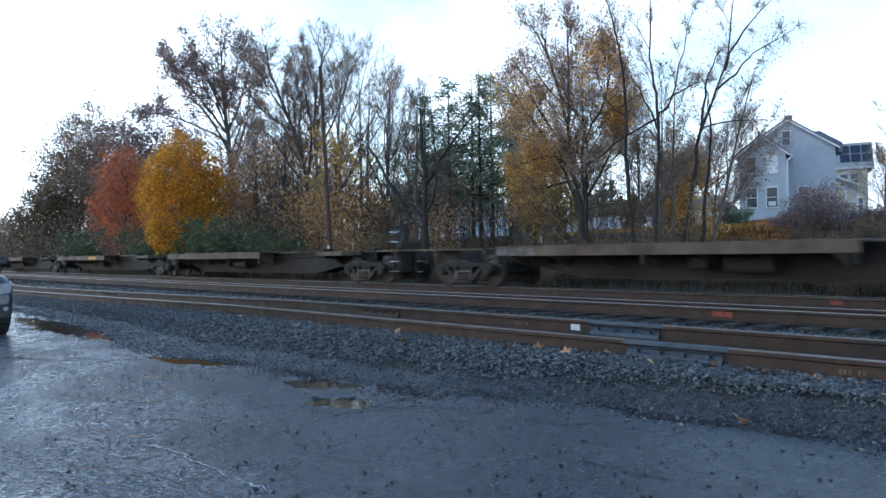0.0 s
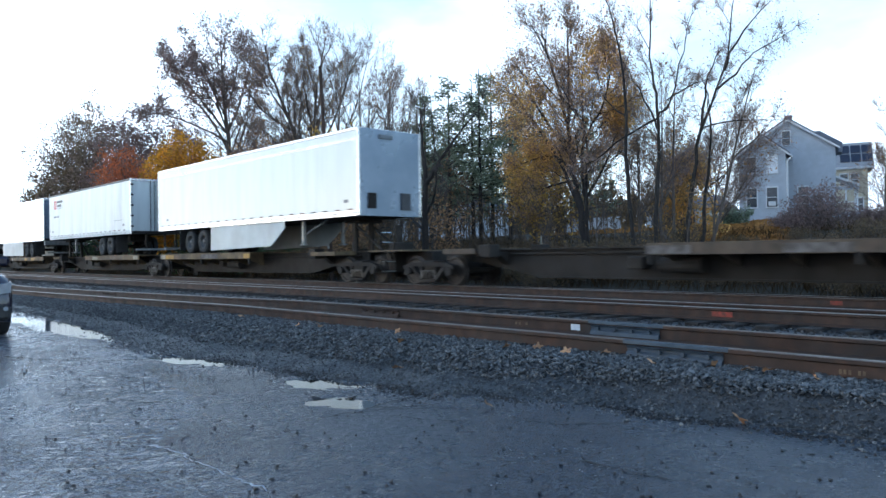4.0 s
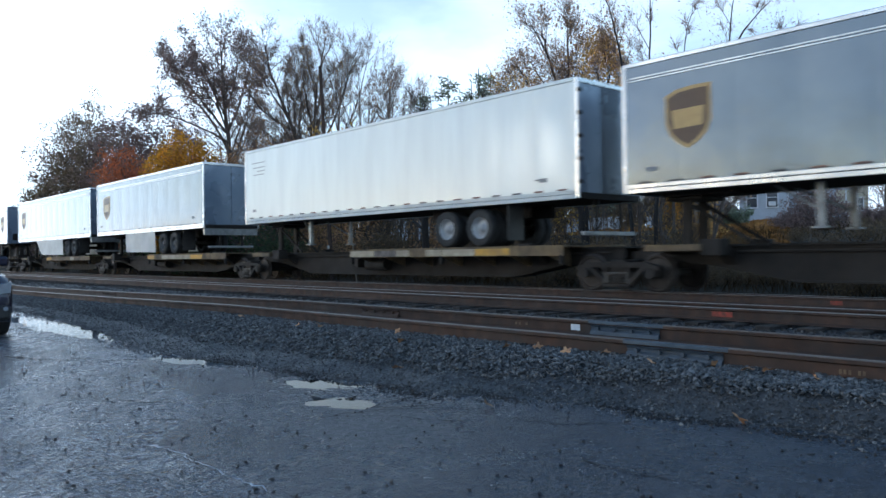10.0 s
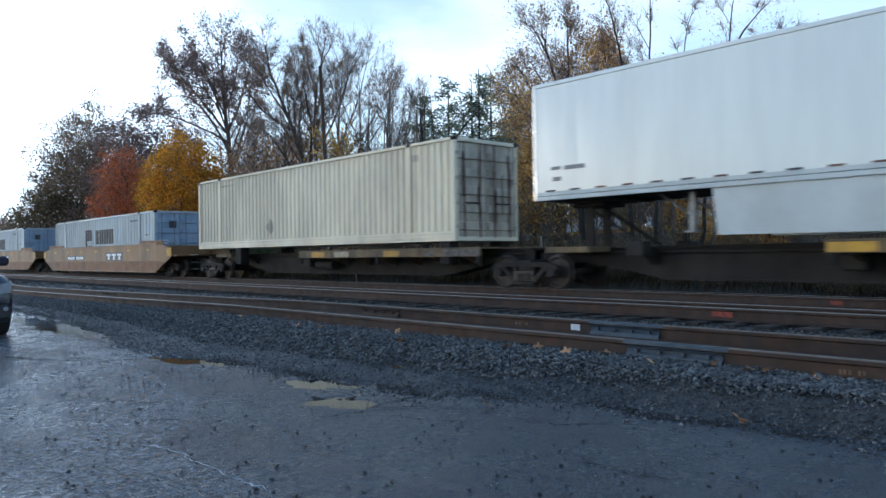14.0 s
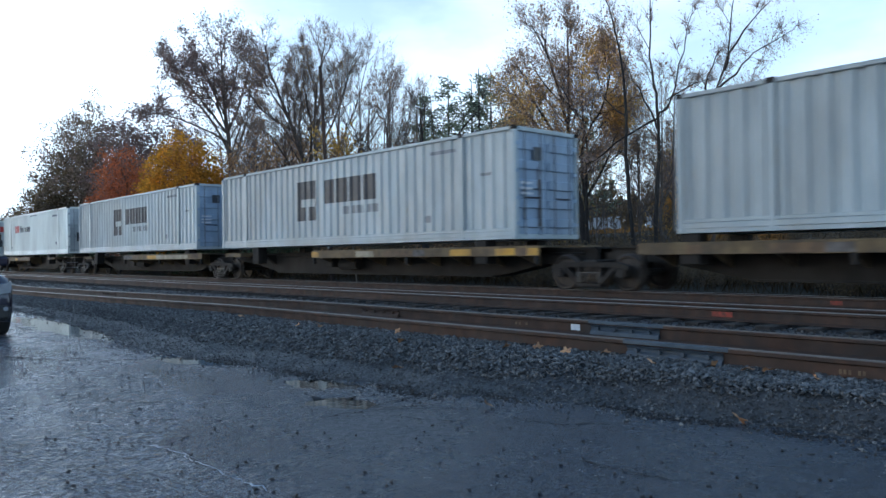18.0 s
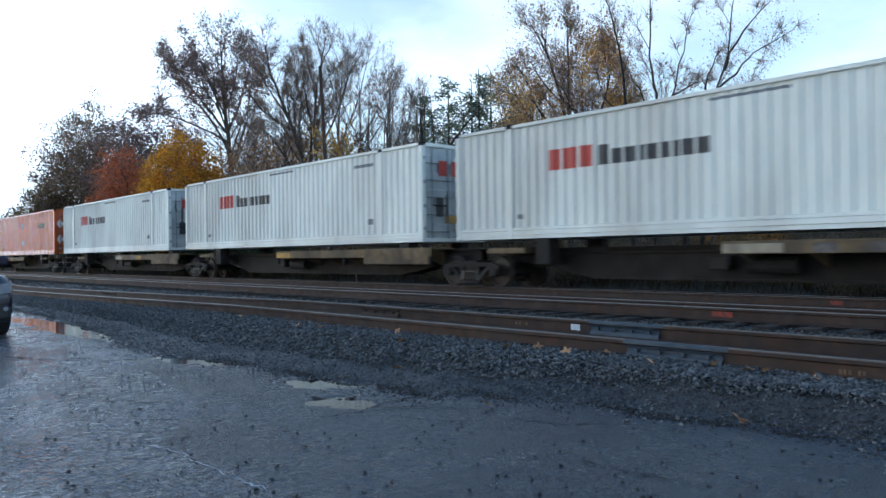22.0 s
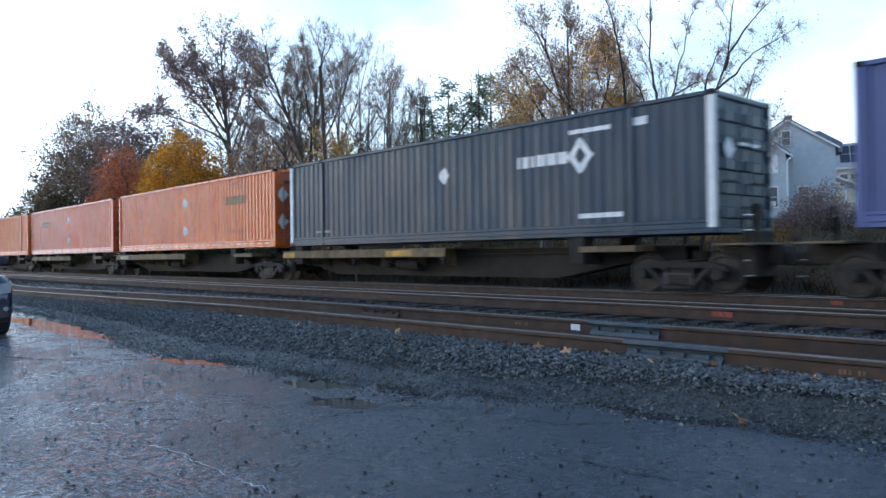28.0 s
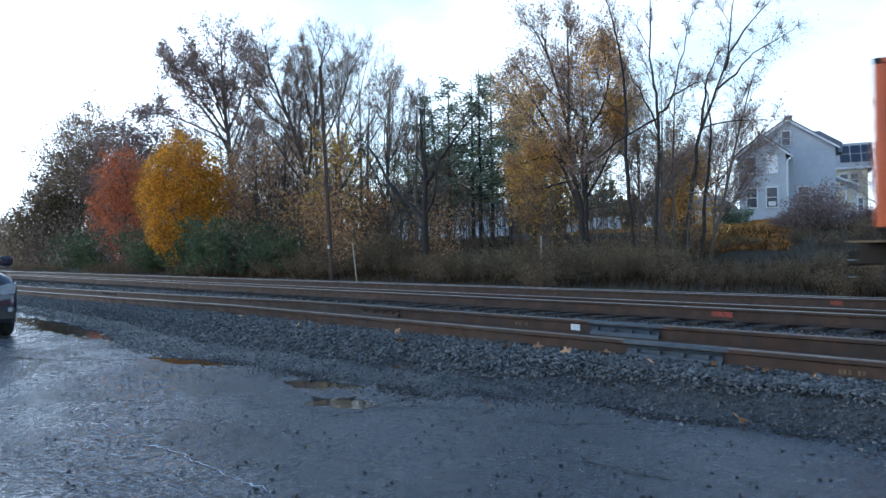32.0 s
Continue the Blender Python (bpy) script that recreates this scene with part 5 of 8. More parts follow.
def grow(rng, g, tw, spots, p, d, length, r, level, q):
    """A limb of tapering pieces with smaller limbs along it, down to fine twigs. q: the kind's habits."""
    n = (8, 7, 4, 2)[level]
    sides = (8, 5, 3, 3)[level]
    step, rr, kids = length / n, r, []
    wob, lift = q["wob"][min(level, 2)], q["lift"][min(level, 2)]
    for i in range(n):
        d = (d + Vector((rng.gauss(0, wob), rng.gauss(0, wob), rng.gauss(0, wob) + lift))).normalized()
        e = p + d * step
        r2 = r * (1 - 0.88 * (i + 1) / n)
        g.tube(p, e, rr, max(r2, 0.005), sides, caps=False)
        frac = (i + 1) / n
        if level < 3 and frac > q["bare"][min(level, 1)]:
            for _ in range(q["kids"][level]):
                kids.append((p.lerp(e, rng.random()), d.copy(), frac, rr))
        if level >= 2 or (level == 1 and frac > 0.6):
            for _ in range(q["twigs"]):
                tp, td = p.lerp(e, rng.random()), turned(d, radians(rng.uniform(15, 55)), rng)
                tl = q["reach"] * rng.uniform(0.4, 1.2)
                twig(tw, tp, td, tl, q["fine"])
                spots += [tp + td * tl * rng.uniform(0.3, 1.0)]
        p, rr = e, r2
    for kp, kd, frac, kr in kids:
        fall = (1.12 - 0.72 * frac) if level == 0 else (1.1 - 0.6 * frac)
        ln = length * q["ratio"][level] * fall * rng.uniform(0.75, 1.2)
        grow(rng, g, tw, spots, kp, turned(kd, radians(rng.gauss(q["angle"][level], 8)), rng), ln, max(0.006, min(kr * 0.6, ln * 0.014 + 0.004)), level + 1, q)


def leaves(spots, each, size, spreadr, seed, longer=1.0, squash=0.0):
    """Small leaf blades round the given spots."""
    rs = np.random.RandomState(seed)
    c = np.repeat(np.array([tuple(s) for s in spots]), each, axis=0)
    c = c + np.clip(rs.normal(0, 1, c.shape), -1.25, 1.25) * spreadr
    n = len(c)
    a = rs.normal(size=(n, 3))
    a[:, 2] *= 1 - squash
    a /= np.linalg.norm(a, axis=1)[:, None]
    b = np.cross(a, rs.normal(size=(n, 3)))
    b /= np.linalg.norm(b, axis=1)[:, None]
    s = rs.uniform(0.55, 1.25, (n, 1)) * size
    v = np.stack([c - a * s * longer, c + b * s * 0.55, c + a * s * longer, c - b * s * 0.55], 1).reshape(-1, 3)
    g = Geo()
    g.v = [tuple(p) for p in v]
    g.f = [(4 * i, 4 * i + 1, 4 * i + 2, 4 * i + 3) for i in range(n)]
    g.m = [0] * n
    return g


BASE = dict(wob=(0.03, 0.07, 0.12), lift=(0.02, 0.045, 0.04), bare=(0.25, 0.15), kids=(2, 2, 2), ratio=(0.6, 0.42, 0.5), angle=(34, 36, 40), twigs=1, reach=0.8, fine=0.006)
KINDS = {
    "bare": dict(BASE, ratio=(0.8, 0.4, 0.5), angle=(33, 34, 38), kids=(2, 2, 1), bare=(0.16, 0.15), lift=(0.02, 0.03, 0.04), twigs=2, fine=0.007),
    "oak": dict(BASE, ratio=(0.72, 0.42, 0.5), angle=(42, 38, 40), kids=(2, 2, 1), bare=(0.16, 0.12), twigs=2, lift=(0.02, 0.05, 0.04)),
    "round": dict(BASE, ratio=(0.62, 0.5, 0.5), angle=(56, 44, 42), bare=(0.12, 0.12), kids=(2, 2, 1)),
    "maple": dict(BASE, ratio=(0.5, 0.5, 0.5), angle=(50, 44, 42), bare=(0.1, 0.1), kids=(2, 1, 1), lift=(0.02, 0.03, 0.02)),
    "vine": dict(BASE, ratio=(0.5, 0.36, 0.5), angle=(30, 38, 44), lift=(0.005, 0.02, -0.01), kids=(1, 1, 1), bare=(0.4, 0.25), twigs=1, reach=0.6, wob=(0.02, 0.1, 0.14)),
    "thin": dict(BASE, ratio=(0.4, 0.36, 0.5), angle=(34, 38, 40), lift=(0.01, 0.045, 0.02), kids=(1, 1, 1), bare=(0.3, 0.2), twigs=1, reach=0.6),
}


def crown_spots(n, h0, h1, r, seed, gap=-0.22, taper=0.15):
    """Spots through an uneven, egg-shaped crown, thicker towards its skin."""
    rs, out = np.random.RandomState(seed), []
    while len(out) < n:
        u = rs.normal(size=3)
        u /= np.linalg.norm(u)
        k = rs.rand() ** 0.38
        lump = 1 + 0.36 * noise.noise(Vector(u) * 1.9 + Vector((seed, 0, 0))) + 0.14 * noise.noise(Vector(u) * 4.7)
        p = Vector((u[0] * r * k * lump, u[1] * r * k * lump, (h0 + h1) / 2 + u[2] * (h1 - h0) / 2 * k * lump))
        w = 1.0 - taper * max(0, u[2])
        p.x, p.y = p.x * w, p.y * w
        if noise.noise(p * 1.1 + Vector((0, seed, 0))) + 0.5 * noise.noise(p * 2.6 + Vector((seed, 0, 0))) > gap:
            out.append(p)
    return out


def tree(name, kind, height, trunk, leaf, each, size, spr, seed, label, x, y, lean=(0, 0), rz=0, bark="bark", dz=0.0, group="", fill=None, spray=""):
    """each: leaves for each twig end (below 1: for that share of the ends). fill: (spots, bottom, radius) of a full crown."""
    rng = random.Random(seed)
    q = KINDS[kind]
    g, tw, spots = Geo(), Geo(), []
    d0 = Vector((lean[0], lean[1], 1)).normalized()
    grow(rng, g, tw, spots, Vector((0, 0, -0.15)), d0, height * 0.86, trunk, 0, q)
    k = height / max(v[2] for v in tw.v)
    g.v = [(v[0] * k, v[1] * k, v[2] * k) for v in g.v]
    tw.v = [(v[0] * k, v[1] * k, v[2] * k) for v in tw.v]
    spots = [s * k for s in spots]
    t = thing(name, label, "tree", group, at=pose(x, y, ground_z(x, y) + dz, rz=rz))
    part("trunk", g, M[bark], t)
    tagged(part("twig_spray", tw, M[spray or ("twig" if bark == "bark" else "twig_dark")], t), kind="stuff")
    if fill:
        spots = crown_spots(fill[0], fill[1], height, fill[2], seed, *fill[3:])
    if each:
        rng.shuffle(spots)
        tagged(part("crown", leaves(spots if each >= 1 else spots[:int(len(spots) * each)], max(1, int(each)), size, spr, seed), M[leaf], t), kind="stuff")
    return t


def stemmed(name, label, x, y, stems, seed, q, bark="bark_dark", spray="twig", patches=(), leaf=None, share=0.0, size=0.08, lim=0.34, start=0.35, dense=1):
    """A tree whose main stems follow bends (dx, dy, z), with limbs along them. stems: (bends, radius); patches: leafy parts of the crown (centre, radius, spots, leaf, leaves each)."""
    rng = random.Random(seed)
    g, tw, spots = Geo(), Geo(), []
    for bends, r in stems:
        pts = [Vector(b) for b in bends]
        fine = []
        for i in range(len(pts) - 1):
            p0, p1, p2, p3 = pts[max(0, i - 1)], pts[i], pts[i + 1], pts[min(len(pts) - 1, i + 2)]
            for k in range(4):
                u = k / 4
                fine.append(0.5 * (2 * p1 + (p2 - p0) * u + (2 * p0 - 5 * p1 + 4 * p2 - p3) * u * u + (3 * p1 - p0 - 3 * p2 + p3) * u ** 3))
        fine.append(pts[-1])
        fine = [p + Vector((rng.gauss(0, 0.03), rng.gauss(0, 0.03), 0)) if 0 < i else p for i, p in enumerate(fine)]
        n = len(fine) - 1
        total = sum((fine[i + 1] - fine[i]).length for i in range(n))
        for i in range(n):
            f0, f1 = i / n, (i + 1) / n
            ra, rb = r * (1 - 0.85 * f0), r * (1 - 0.85 * f1)
            g.tube(fine[i], fine[i + 1], ra, rb, 8, caps=False)
            if f1 > start:
                d = (fine[i + 1] - fine[i]).normalized()
                for _ in range(dense if f1 < 0.9 else 1):
                    ln = total * lim * (1.15 - 0.62 * f1) * rng.uniform(0.6, 1.25)
                    grow(rng, g, tw, spots, fine[i].lerp(fine[i + 1], rng.random()), turned(d, radians(rng.gauss(48 - 20 * f1, 9)), rng), ln, max(0.01, min(ra * 0.55, ln * 0.014)), 1, q)
    t = thing(name, label, "tree", at=pose(x, y, ground_z(x, y) - 0.1))
    part("trunk", g, M[bark], t)
    tagged(part("twig_spray", tw, M[spray], t), kind="stuff")
    if leaf and share:
        rng.shuffle(spots)
        tagged(part("crown", leaves(spots[:int(len(spots) * share)], 2, size, 0.25, seed), M[leaf], t), kind="stuff")
    for i, (c, r, n, lf, each) in enumerate(patches):
        near = [s for s in spots if ((s - Vector(c)).x / r[0]) ** 2 + ((s - Vector(c)).y / r[0]) ** 2 + ((s - Vector(c)).z / r[1]) ** 2 < 1]
        if near:
            tagged(part("leaf_patch", leaves([near[rng.randrange(len(near))] for _ in range(n)], each, size, 0.26, seed + i), M[lf], t), kind="stuff")
    return t


def pine(height, seed, x, y):
    rng = random.Random(seed)
    g, spots = Geo(), []
    g.tube((0, 0, -0.2), (0, 0, height), 0.14, 0.02, 7)
    z = height * 0.28
    while z < height * 0.97:
        reach = min((height - z) * 0.42 + 0.35, height * 0.27) * rng.uniform(0.75, 1.1)
        for i in range(4):
            a = rng.uniform(0, 2 * math.pi)
            p, d = Vector((0, 0, z + rng.uniform(-0.2, 0.2))), Vector((math.cos(a), math.sin(a), 0.12))
            ln = reach * rng.uniform(0.45, 1.2)
            e = p + d * ln + Vector((0, 0, 0.1 * ln * rng.uniform(-1, 1)))
            g.tube(p, e, 0.035, 0.01, 3, caps=False)
            for k in range(max(2, int(ln * 3))):
                b = p.lerp(e, rng.uniform(0.25, 1))
                f = turned(d, radians(rng.uniform(30, 60)), rng)
                f.z *= 0.4
                c = b + f * ln * rng.uniform(0.15, 0.35)
                g.tube(b, c, 0.012, 0.006, 3, caps=False)
                spots += [b.lerp(c, 0.4), b.lerp(c, 0.75), c]
        z += rng.uniform(0.45, 0.9)
    t = thing("pine_tree", "dark green pine standing behind bare trees", "tree", at=pose(x, y, ground_z(x, y)))
    part("trunk", g, M["bark_dark"], t)
    tagged(part("crown", leaves(spots, 6, 0.075, 0.2, seed, 1.7, 0.3), M["needle"], t), kind="stuff")
    return t


def shrub_mesh(seed, height, width, leaf, stems, each, size, bark="bark"):
    rng = random.Random(seed)
    g, spots = Geo(), []
    for i in range(stems):
        p = Vector((rng.gauss(0, width * 0.22), rng.gauss(0, width * 0.22), -0.1))
        d = Vector((rng.gauss(0, 0.35), rng.gauss(0, 0.35), 1)).normalized()
        ln = height * rng.uniform(0.55, 1.0)
        for k in range(5):
            d = (d + Vector((rng.gauss(0, 0.13), rng.gauss(0, 0.13), 0.02))).normalized()
            e = p + d * ln / 5
            g.tube(p, e, 0.012 * (1 - k * 0.17), 0.012 * (1 - (k + 1) * 0.17), 3, caps=False)
            for _ in range(2):
                if k:
                    f = turned(d, 0.8, rng)
                    m = p + f * ln * rng.uniform(0.12, 0.3)
                    g.tube(p, m, 0.006, 0.003, 3, caps=False)
                    spots += [p.lerp(m, 0.6), m]
            spots.append(e)
            p = e
    return g.mesh("brush", [M[bark]]), (leaves(spots, each, size, 0.13, seed).mesh("foliage", [M[leaf]]) if each else None)


def shrub(meshes, name, label, x, y, s=1.0, rz=0.0, group="undergrowth shrubs"):
    t = thing(name, label, "shrub", group, at=pose(x, y, ground_z(x, y), rz=rz))
    a = tagged(part("brush", meshes[0], None, t, at=Matrix.Scale(s, 4)), kind="stuff")
    if meshes[1]:
        tagged(part("foliage", meshes[1], None, t, at=Matrix.Scale(s, 4)), kind="stuff")
    return t


def woods(name, label, n, seed, span, depth, tall, leaf, twigs, blades_each, size, bark="bark"):
    """Far woods: many slim stems, each a fan of fine twigs with a few leaves, in one mesh."""
    rng, g, spots = random.Random(seed), Geo(), []
    for i in range(n):
        ang = radians(span[0] + (span[1] - span[0]) * (i + rng.random()) / n)
        y = rng.uniform(*depth)
        x = -y * math.tan(ang)
        h = rng.uniform(*tall)
        p = Vector((x, y, ground_z(x, y) - 0.2))
        d = Vector((rng.gauss(0, 0.06), rng.gauss(0, 0.06), 1)).normalized()
        top = p + d * h
        mid = p.lerp(top, 0.5) + Vector((rng.gauss(0, 0.04), rng.gauss(0, 0.04), 0)) * h
        g.tube(p, mid, h * 0.006, h * 0.004, 4, caps=False)
        g.tube(mid, top, h * 0.004, 0.008, 3, caps=False)
        for _ in range(max(3, twigs // 9)):
            k = rng.uniform(0.12, 0.95)
            a = p.lerp(mid, k * 2) if k < 0.5 else mid.lerp(top, k * 2 - 1)
            f = turned(d, radians(rng.uniform(20, 60)), rng)
            ln = h * (1.05 - k) * rng.uniform(0.2, 0.5)
            e = a + (f + Vector((0, 0, 0.25))) * ln
            g.tube(a, e, h * 0.0035, 0.006, 3, caps=False)
            for _ in range(9):
                b = a.lerp(e, rng.uniform(0.15, 1))
                q = turned(f, radians(rng.uniform(15, 55)), rng)
                c = b + (q + Vector((0, 0, 0.2))) * ln * rng.uniform(0.15, 0.45)
                w = q.orthogonal().normalized() * 0.012
                o = len(g.v)
                g.v += [tuple(b - w), tuple(b + w), tuple(c)]
                g.f.append((o, o + 1, o + 2)); g.m.append(0)
                spots += [b.lerp(c, 0.5), c]
    t = tagged(thing(name, label, "woods"), kind="stuff")
    tagged(part("stems", g, M[bark], t), kind="stuff")
    if blades_each:
        rng.shuffle(spots)
        tagged(part("foliage", leaves(spots if blades_each >= 1 else spots[:int(len(spots) * blades_each)], max(1, int(blades_each)), size, 0.16, seed), M[leaf], t), kind="stuff")
    return t
tree("leafy_tree", "round", 18.3, 0.34, "leaf_grey", 26, 0.13, 0.42, 11, "broad rounded tree with purple-brown and olive leaves", -92.0, 29, fill=(1700, 1.5, 6.5, 0.02))
tree("leafy_tree", "round", 16.2, 0.3, "leaf_brown", 24, 0.13, 0.4, 12, "rounded tree with thin purple-brown leaves", -81.5, 31, fill=(1200, 2.0, 5.5, 0.04))
tree("leafy_tree", "round", 14.1, 0.25, "leaf_olive", 20, 0.13, 0.45, 13, "low rounded tree with olive-brown leaves", -94.8, 27, fill=(800, 0.5, 5.2, 0.0))
tree("leafy_tree", "round", 7.6, 0.2, "leaf_grey", 18, 0.13, 0.45, 14, "small grey-brown tree with sparse leaves", -110.7, 26, fill=(700, -1.0, 5.5, -0.05))
tree("leafy_tree", "round", 7.4, 0.2, "leaf_grey", 18, 0.13, 0.45, 15, "small grey-brown tree with sparse leaves", -123.5, 25, fill=(700, -1.0, 6.0, -0.05))
tree("leafy_tree", "round", 9.0, 0.2, "leaf_olive", 7, 0.13, 0.32, 16, "low tree with yellowish olive leaves", -90.0, 23, fill=(1300, -0.5, 4.5, -0.15))
tree("red_maple", "maple", 10.2, 0.2, "leaf_red", 6, 0.1, 0.2, 21, "red-leaved maple at the edge of the woods", -64.0, 22.5, fill=(2200, 0.2, 2.9, -0.05))
tree("golden_maple", "maple", 8.9, 0.24, "leaf_gold", 7, 0.09, 0.17, 22, "golden-orange maple with a dense full crown", -48.6, 21, fill=(4400, 1.0, 3.2, -0.2, 0.1))
tree("bare_tree", "bare", 16.3, 0.2, "leaf_rust", 0.02, 0.09, 0.2, 43, "bare grey-brown tree with fine upright twigs", -42.6, 29)
tree("bare_tree", "thin", 13.4, 0.13, "leaf_yellow", 0.03, 0.08, 0.2, 44, "bare grey-brown tree with fine upright twigs", -36.7, 27)
tree("bare_tree", "thin", 13.6, 0.13, "leaf_yellow", 0.02, 0.08, 0.2, 45, "bare grey-brown tree with fine upright twigs", -38.2, 30)
tree("autumn_tree", "maple", 9.0, 0.14, "leaf_rust", 2, 0.1, 0.3, 46, "slender tree with rust-coloured leaves", -45.8, 25)
tree("autumn_tree", "maple", 8.0, 0.14, "leaf_yellow", 2, 0.1, 0.3, 50, "slender tree with yellow leaves", -36.6, 25)
tree("autumn_tree", "maple", 8.5, 0.14, "leaf_rust", 2, 0.1, 0.3, 52, "slender tree with rust-coloured leaves", -52.0, 26)
tree("bare_tree", "thin", 10.2, 0.12, "leaf_yellow", 0.05, 0.07, 0.2, 47, "bare grey-brown tree with fine upright twigs", -31.7, 27)
tree("bare_tree", "thin", 10.4, 0.11, "leaf_yellow", 0.03, 0.07, 0.2, 48, "bare grey-brown tree with fine upright twigs", -32.0, 29)
tree("autumn_tree", "oak", 12.0, 0.26, "leaf_yellow", 0.5, 0.09, 0.25, 61, "tree with yellow-brown autumn leaves", -31.9, 36)
tree("autumn_tree", "maple", 5.6, 0.13, "leaf_yellow", 2, 0.08, 0.25, 63, "small tree with yellow-brown leaves", -22.6, 27)
tree("bare_tree", "bare", 7.6, 0.08, "leaf_rust", 0.12, 0.07, 0.2, 73, "slender tree with a few rust leaves", -17.4, 27)
tree("bare_tree", "thin", 8.0, 0.07, "leaf_rust", 0.1, 0.07, 0.2, 78, "slim bare tree with fine spreading twigs", -15.9, 26, (0.08, 0))
tree("vine_tree", "vine", 8.6, 0.08, "leaf_brown", 0.4, 0.05, 0.15, 75, "leaning bare tree hung with dead vines", -13.9, 26, (0.34, 0.0))
tree("bare_tree", "bare", 7.2, 0.07, "leaf_rust", 0.1, 0.07, 0.2, 79, "slender tree with a few rust leaves", -15.2, 29)
tree("autumn_tree", "maple", 4.6, 0.1, "leaf_tan", 4, 0.08, 0.25, 76, "small orange-leaved tree in the thicket", -17.6, 31)
tree("bare_tree", "bare", 4.8, 0.07, "leaf_rust", 0.15, 0.07, 0.2, 122, "slender tree with a few rust leaves", -13.6, 45)
tree("bare_tree", "thin", 7.0, 0.1, "leaf_brown", 0.05, 0.06, 0.2, 77, "slim bare tree with fine spreading twigs", -13.4, 44)
tree("bare_tree", "bare", 13.0, 0.15, "leaf_rust", 0.05, 0.08, 0.2, 93, "bare grey-brown tree with fine upright twigs", -36.2, 28.5)
tree("bare_tree", "thin", 10.0, 0.1, "leaf_rust", 0.05, 0.08, 0.2, 94, "bare grey-brown tree with fine upright twigs", -33.4, 28, (-0.05, 0))
tree("bare_tree", "thin", 12.5, 0.12, "leaf_rust", 0.05, 0.08, 0.2, 95, "bare grey-brown tree with fine upright twigs", -34.6, 26)
tree("bare_tree", "thin", 8.4, 0.08, "leaf_rust", 0.15, 0.07, 0.2, 96, "slender tree with a few rust leaves", -16.4, 28)
tree("oak_tree", "oak", 13.4, 0.2, "leaf_brown", 0.6, 0.09, 0.2, 33, "oak with only few brown leaves", -59.5, 33)
tree("bare_tree", "bare", 12.6, 0.16, "leaf_rust", 0.06, 0.09, 0.2, 91, "bare grey-brown tree with fine upright twigs", -47.5, 28, (-0.04, 0))
tree("autumn_tree", "maple", 9.5, 0.14, "leaf_rust", 2, 0.1, 0.3, 53, "slender tree with rust-coloured leaves", -50.4, 30)
tree("oak_tree", "round", 14.5, 0.2, "leaf_brown", 0.9, 0.1, 0.3, 35, "oak with thin purple-brown leaves", -68.0, 34)
tree("autumn_tree", "maple", 10.5, 0.14, "leaf_brown", 2, 0.11, 0.3, 54, "slender tree with purple-brown leaves", -56.5, 32)
tree("autumn_tree", "maple", 10.5, 0.14, "leaf_rust", 2, 0.1, 0.3, 55, "slender tree with rust-coloured leaves", -52.5, 33)
tree("autumn_tree", "maple", 9.0, 0.14, "leaf_rust", 2, 0.1, 0.3, 56, "slender tree with rust-coloured leaves", -47.5, 31)
tree("oak_tree", "oak", 13.5, 0.22, "leaf_brown", 1, 0.12, 0.2, 34, "oak with thin purple-brown leaves", -75.0, 33)
pine(10.1, 81, -31.7, 29.6)
pine(9.7, 82, -31.3, 31.1)
pine(11.0, 83, -32.5, 34.0)
pine(10.9, 84, -39.0, 34.0)
pine(8.0, 85, -29.7, 32.6)
pine(10.1, 86, -29.6, 30.0)
pine(9.5, 87, -33.0, 28.9)
pine(7.8, 88, -26.6, 31.1)
pine(6.7, 89, -24.4, 32.6)
pine(7.0, 90, -35.1, 32.6)

tree("bare_tree", "bare", 14.5, 0.18, "leaf_rust", 0.12, 0.09, 0.2, 101, "bare grey-brown tree with a few rust leaves", -50.5, 33)
tree("bare_tree", "bare", 6.6, 0.08, "leaf_rust", 0.2, 0.07, 0.2, 111, "slender tree with a few rust leaves", -18.3, 31)
tree("bare_tree", "bare", 5.6, 0.07, "leaf_brown", 0.3, 0.07, 0.2, 114, "slender tree with a few brown leaves", -17.3, 33)

OPEN = dict(BASE, ratio=(0.5, 0.42, 0.5), angle=(34, 36, 40), kids=(2, 2, 1), bare=(0.2, 0.3), twigs=1, reach=0.7, fine=0.005)
SPARSE = dict(BASE, ratio=(0.5, 0.45, 0.5), angle=(34, 38, 40), kids=(1, 1, 1), bare=(0.3, 0.45), twigs=1, reach=0.55, fine=0.006)
DOMED = dict(OPEN, kids=(2, 2, 1), bare=(0.2, 0.15), twigs=1, reach=0.8, lift=(0.02, 0.02, 0.0), angle=(34, 46, 50), fine=0.006)
HUNG = dict(SPARSE, lift=(0.0, -0.01, -0.05), wob=(0.03, 0.1, 0.16))
def across(*bends):
    """Bends of a limb that spreads along the wood's edge: (sideways, height, inwards)."""
    return tuple((0.675 * d - 0.737 * k, 0.737 * d + 0.675 * k, z) for d, z, k in bends)


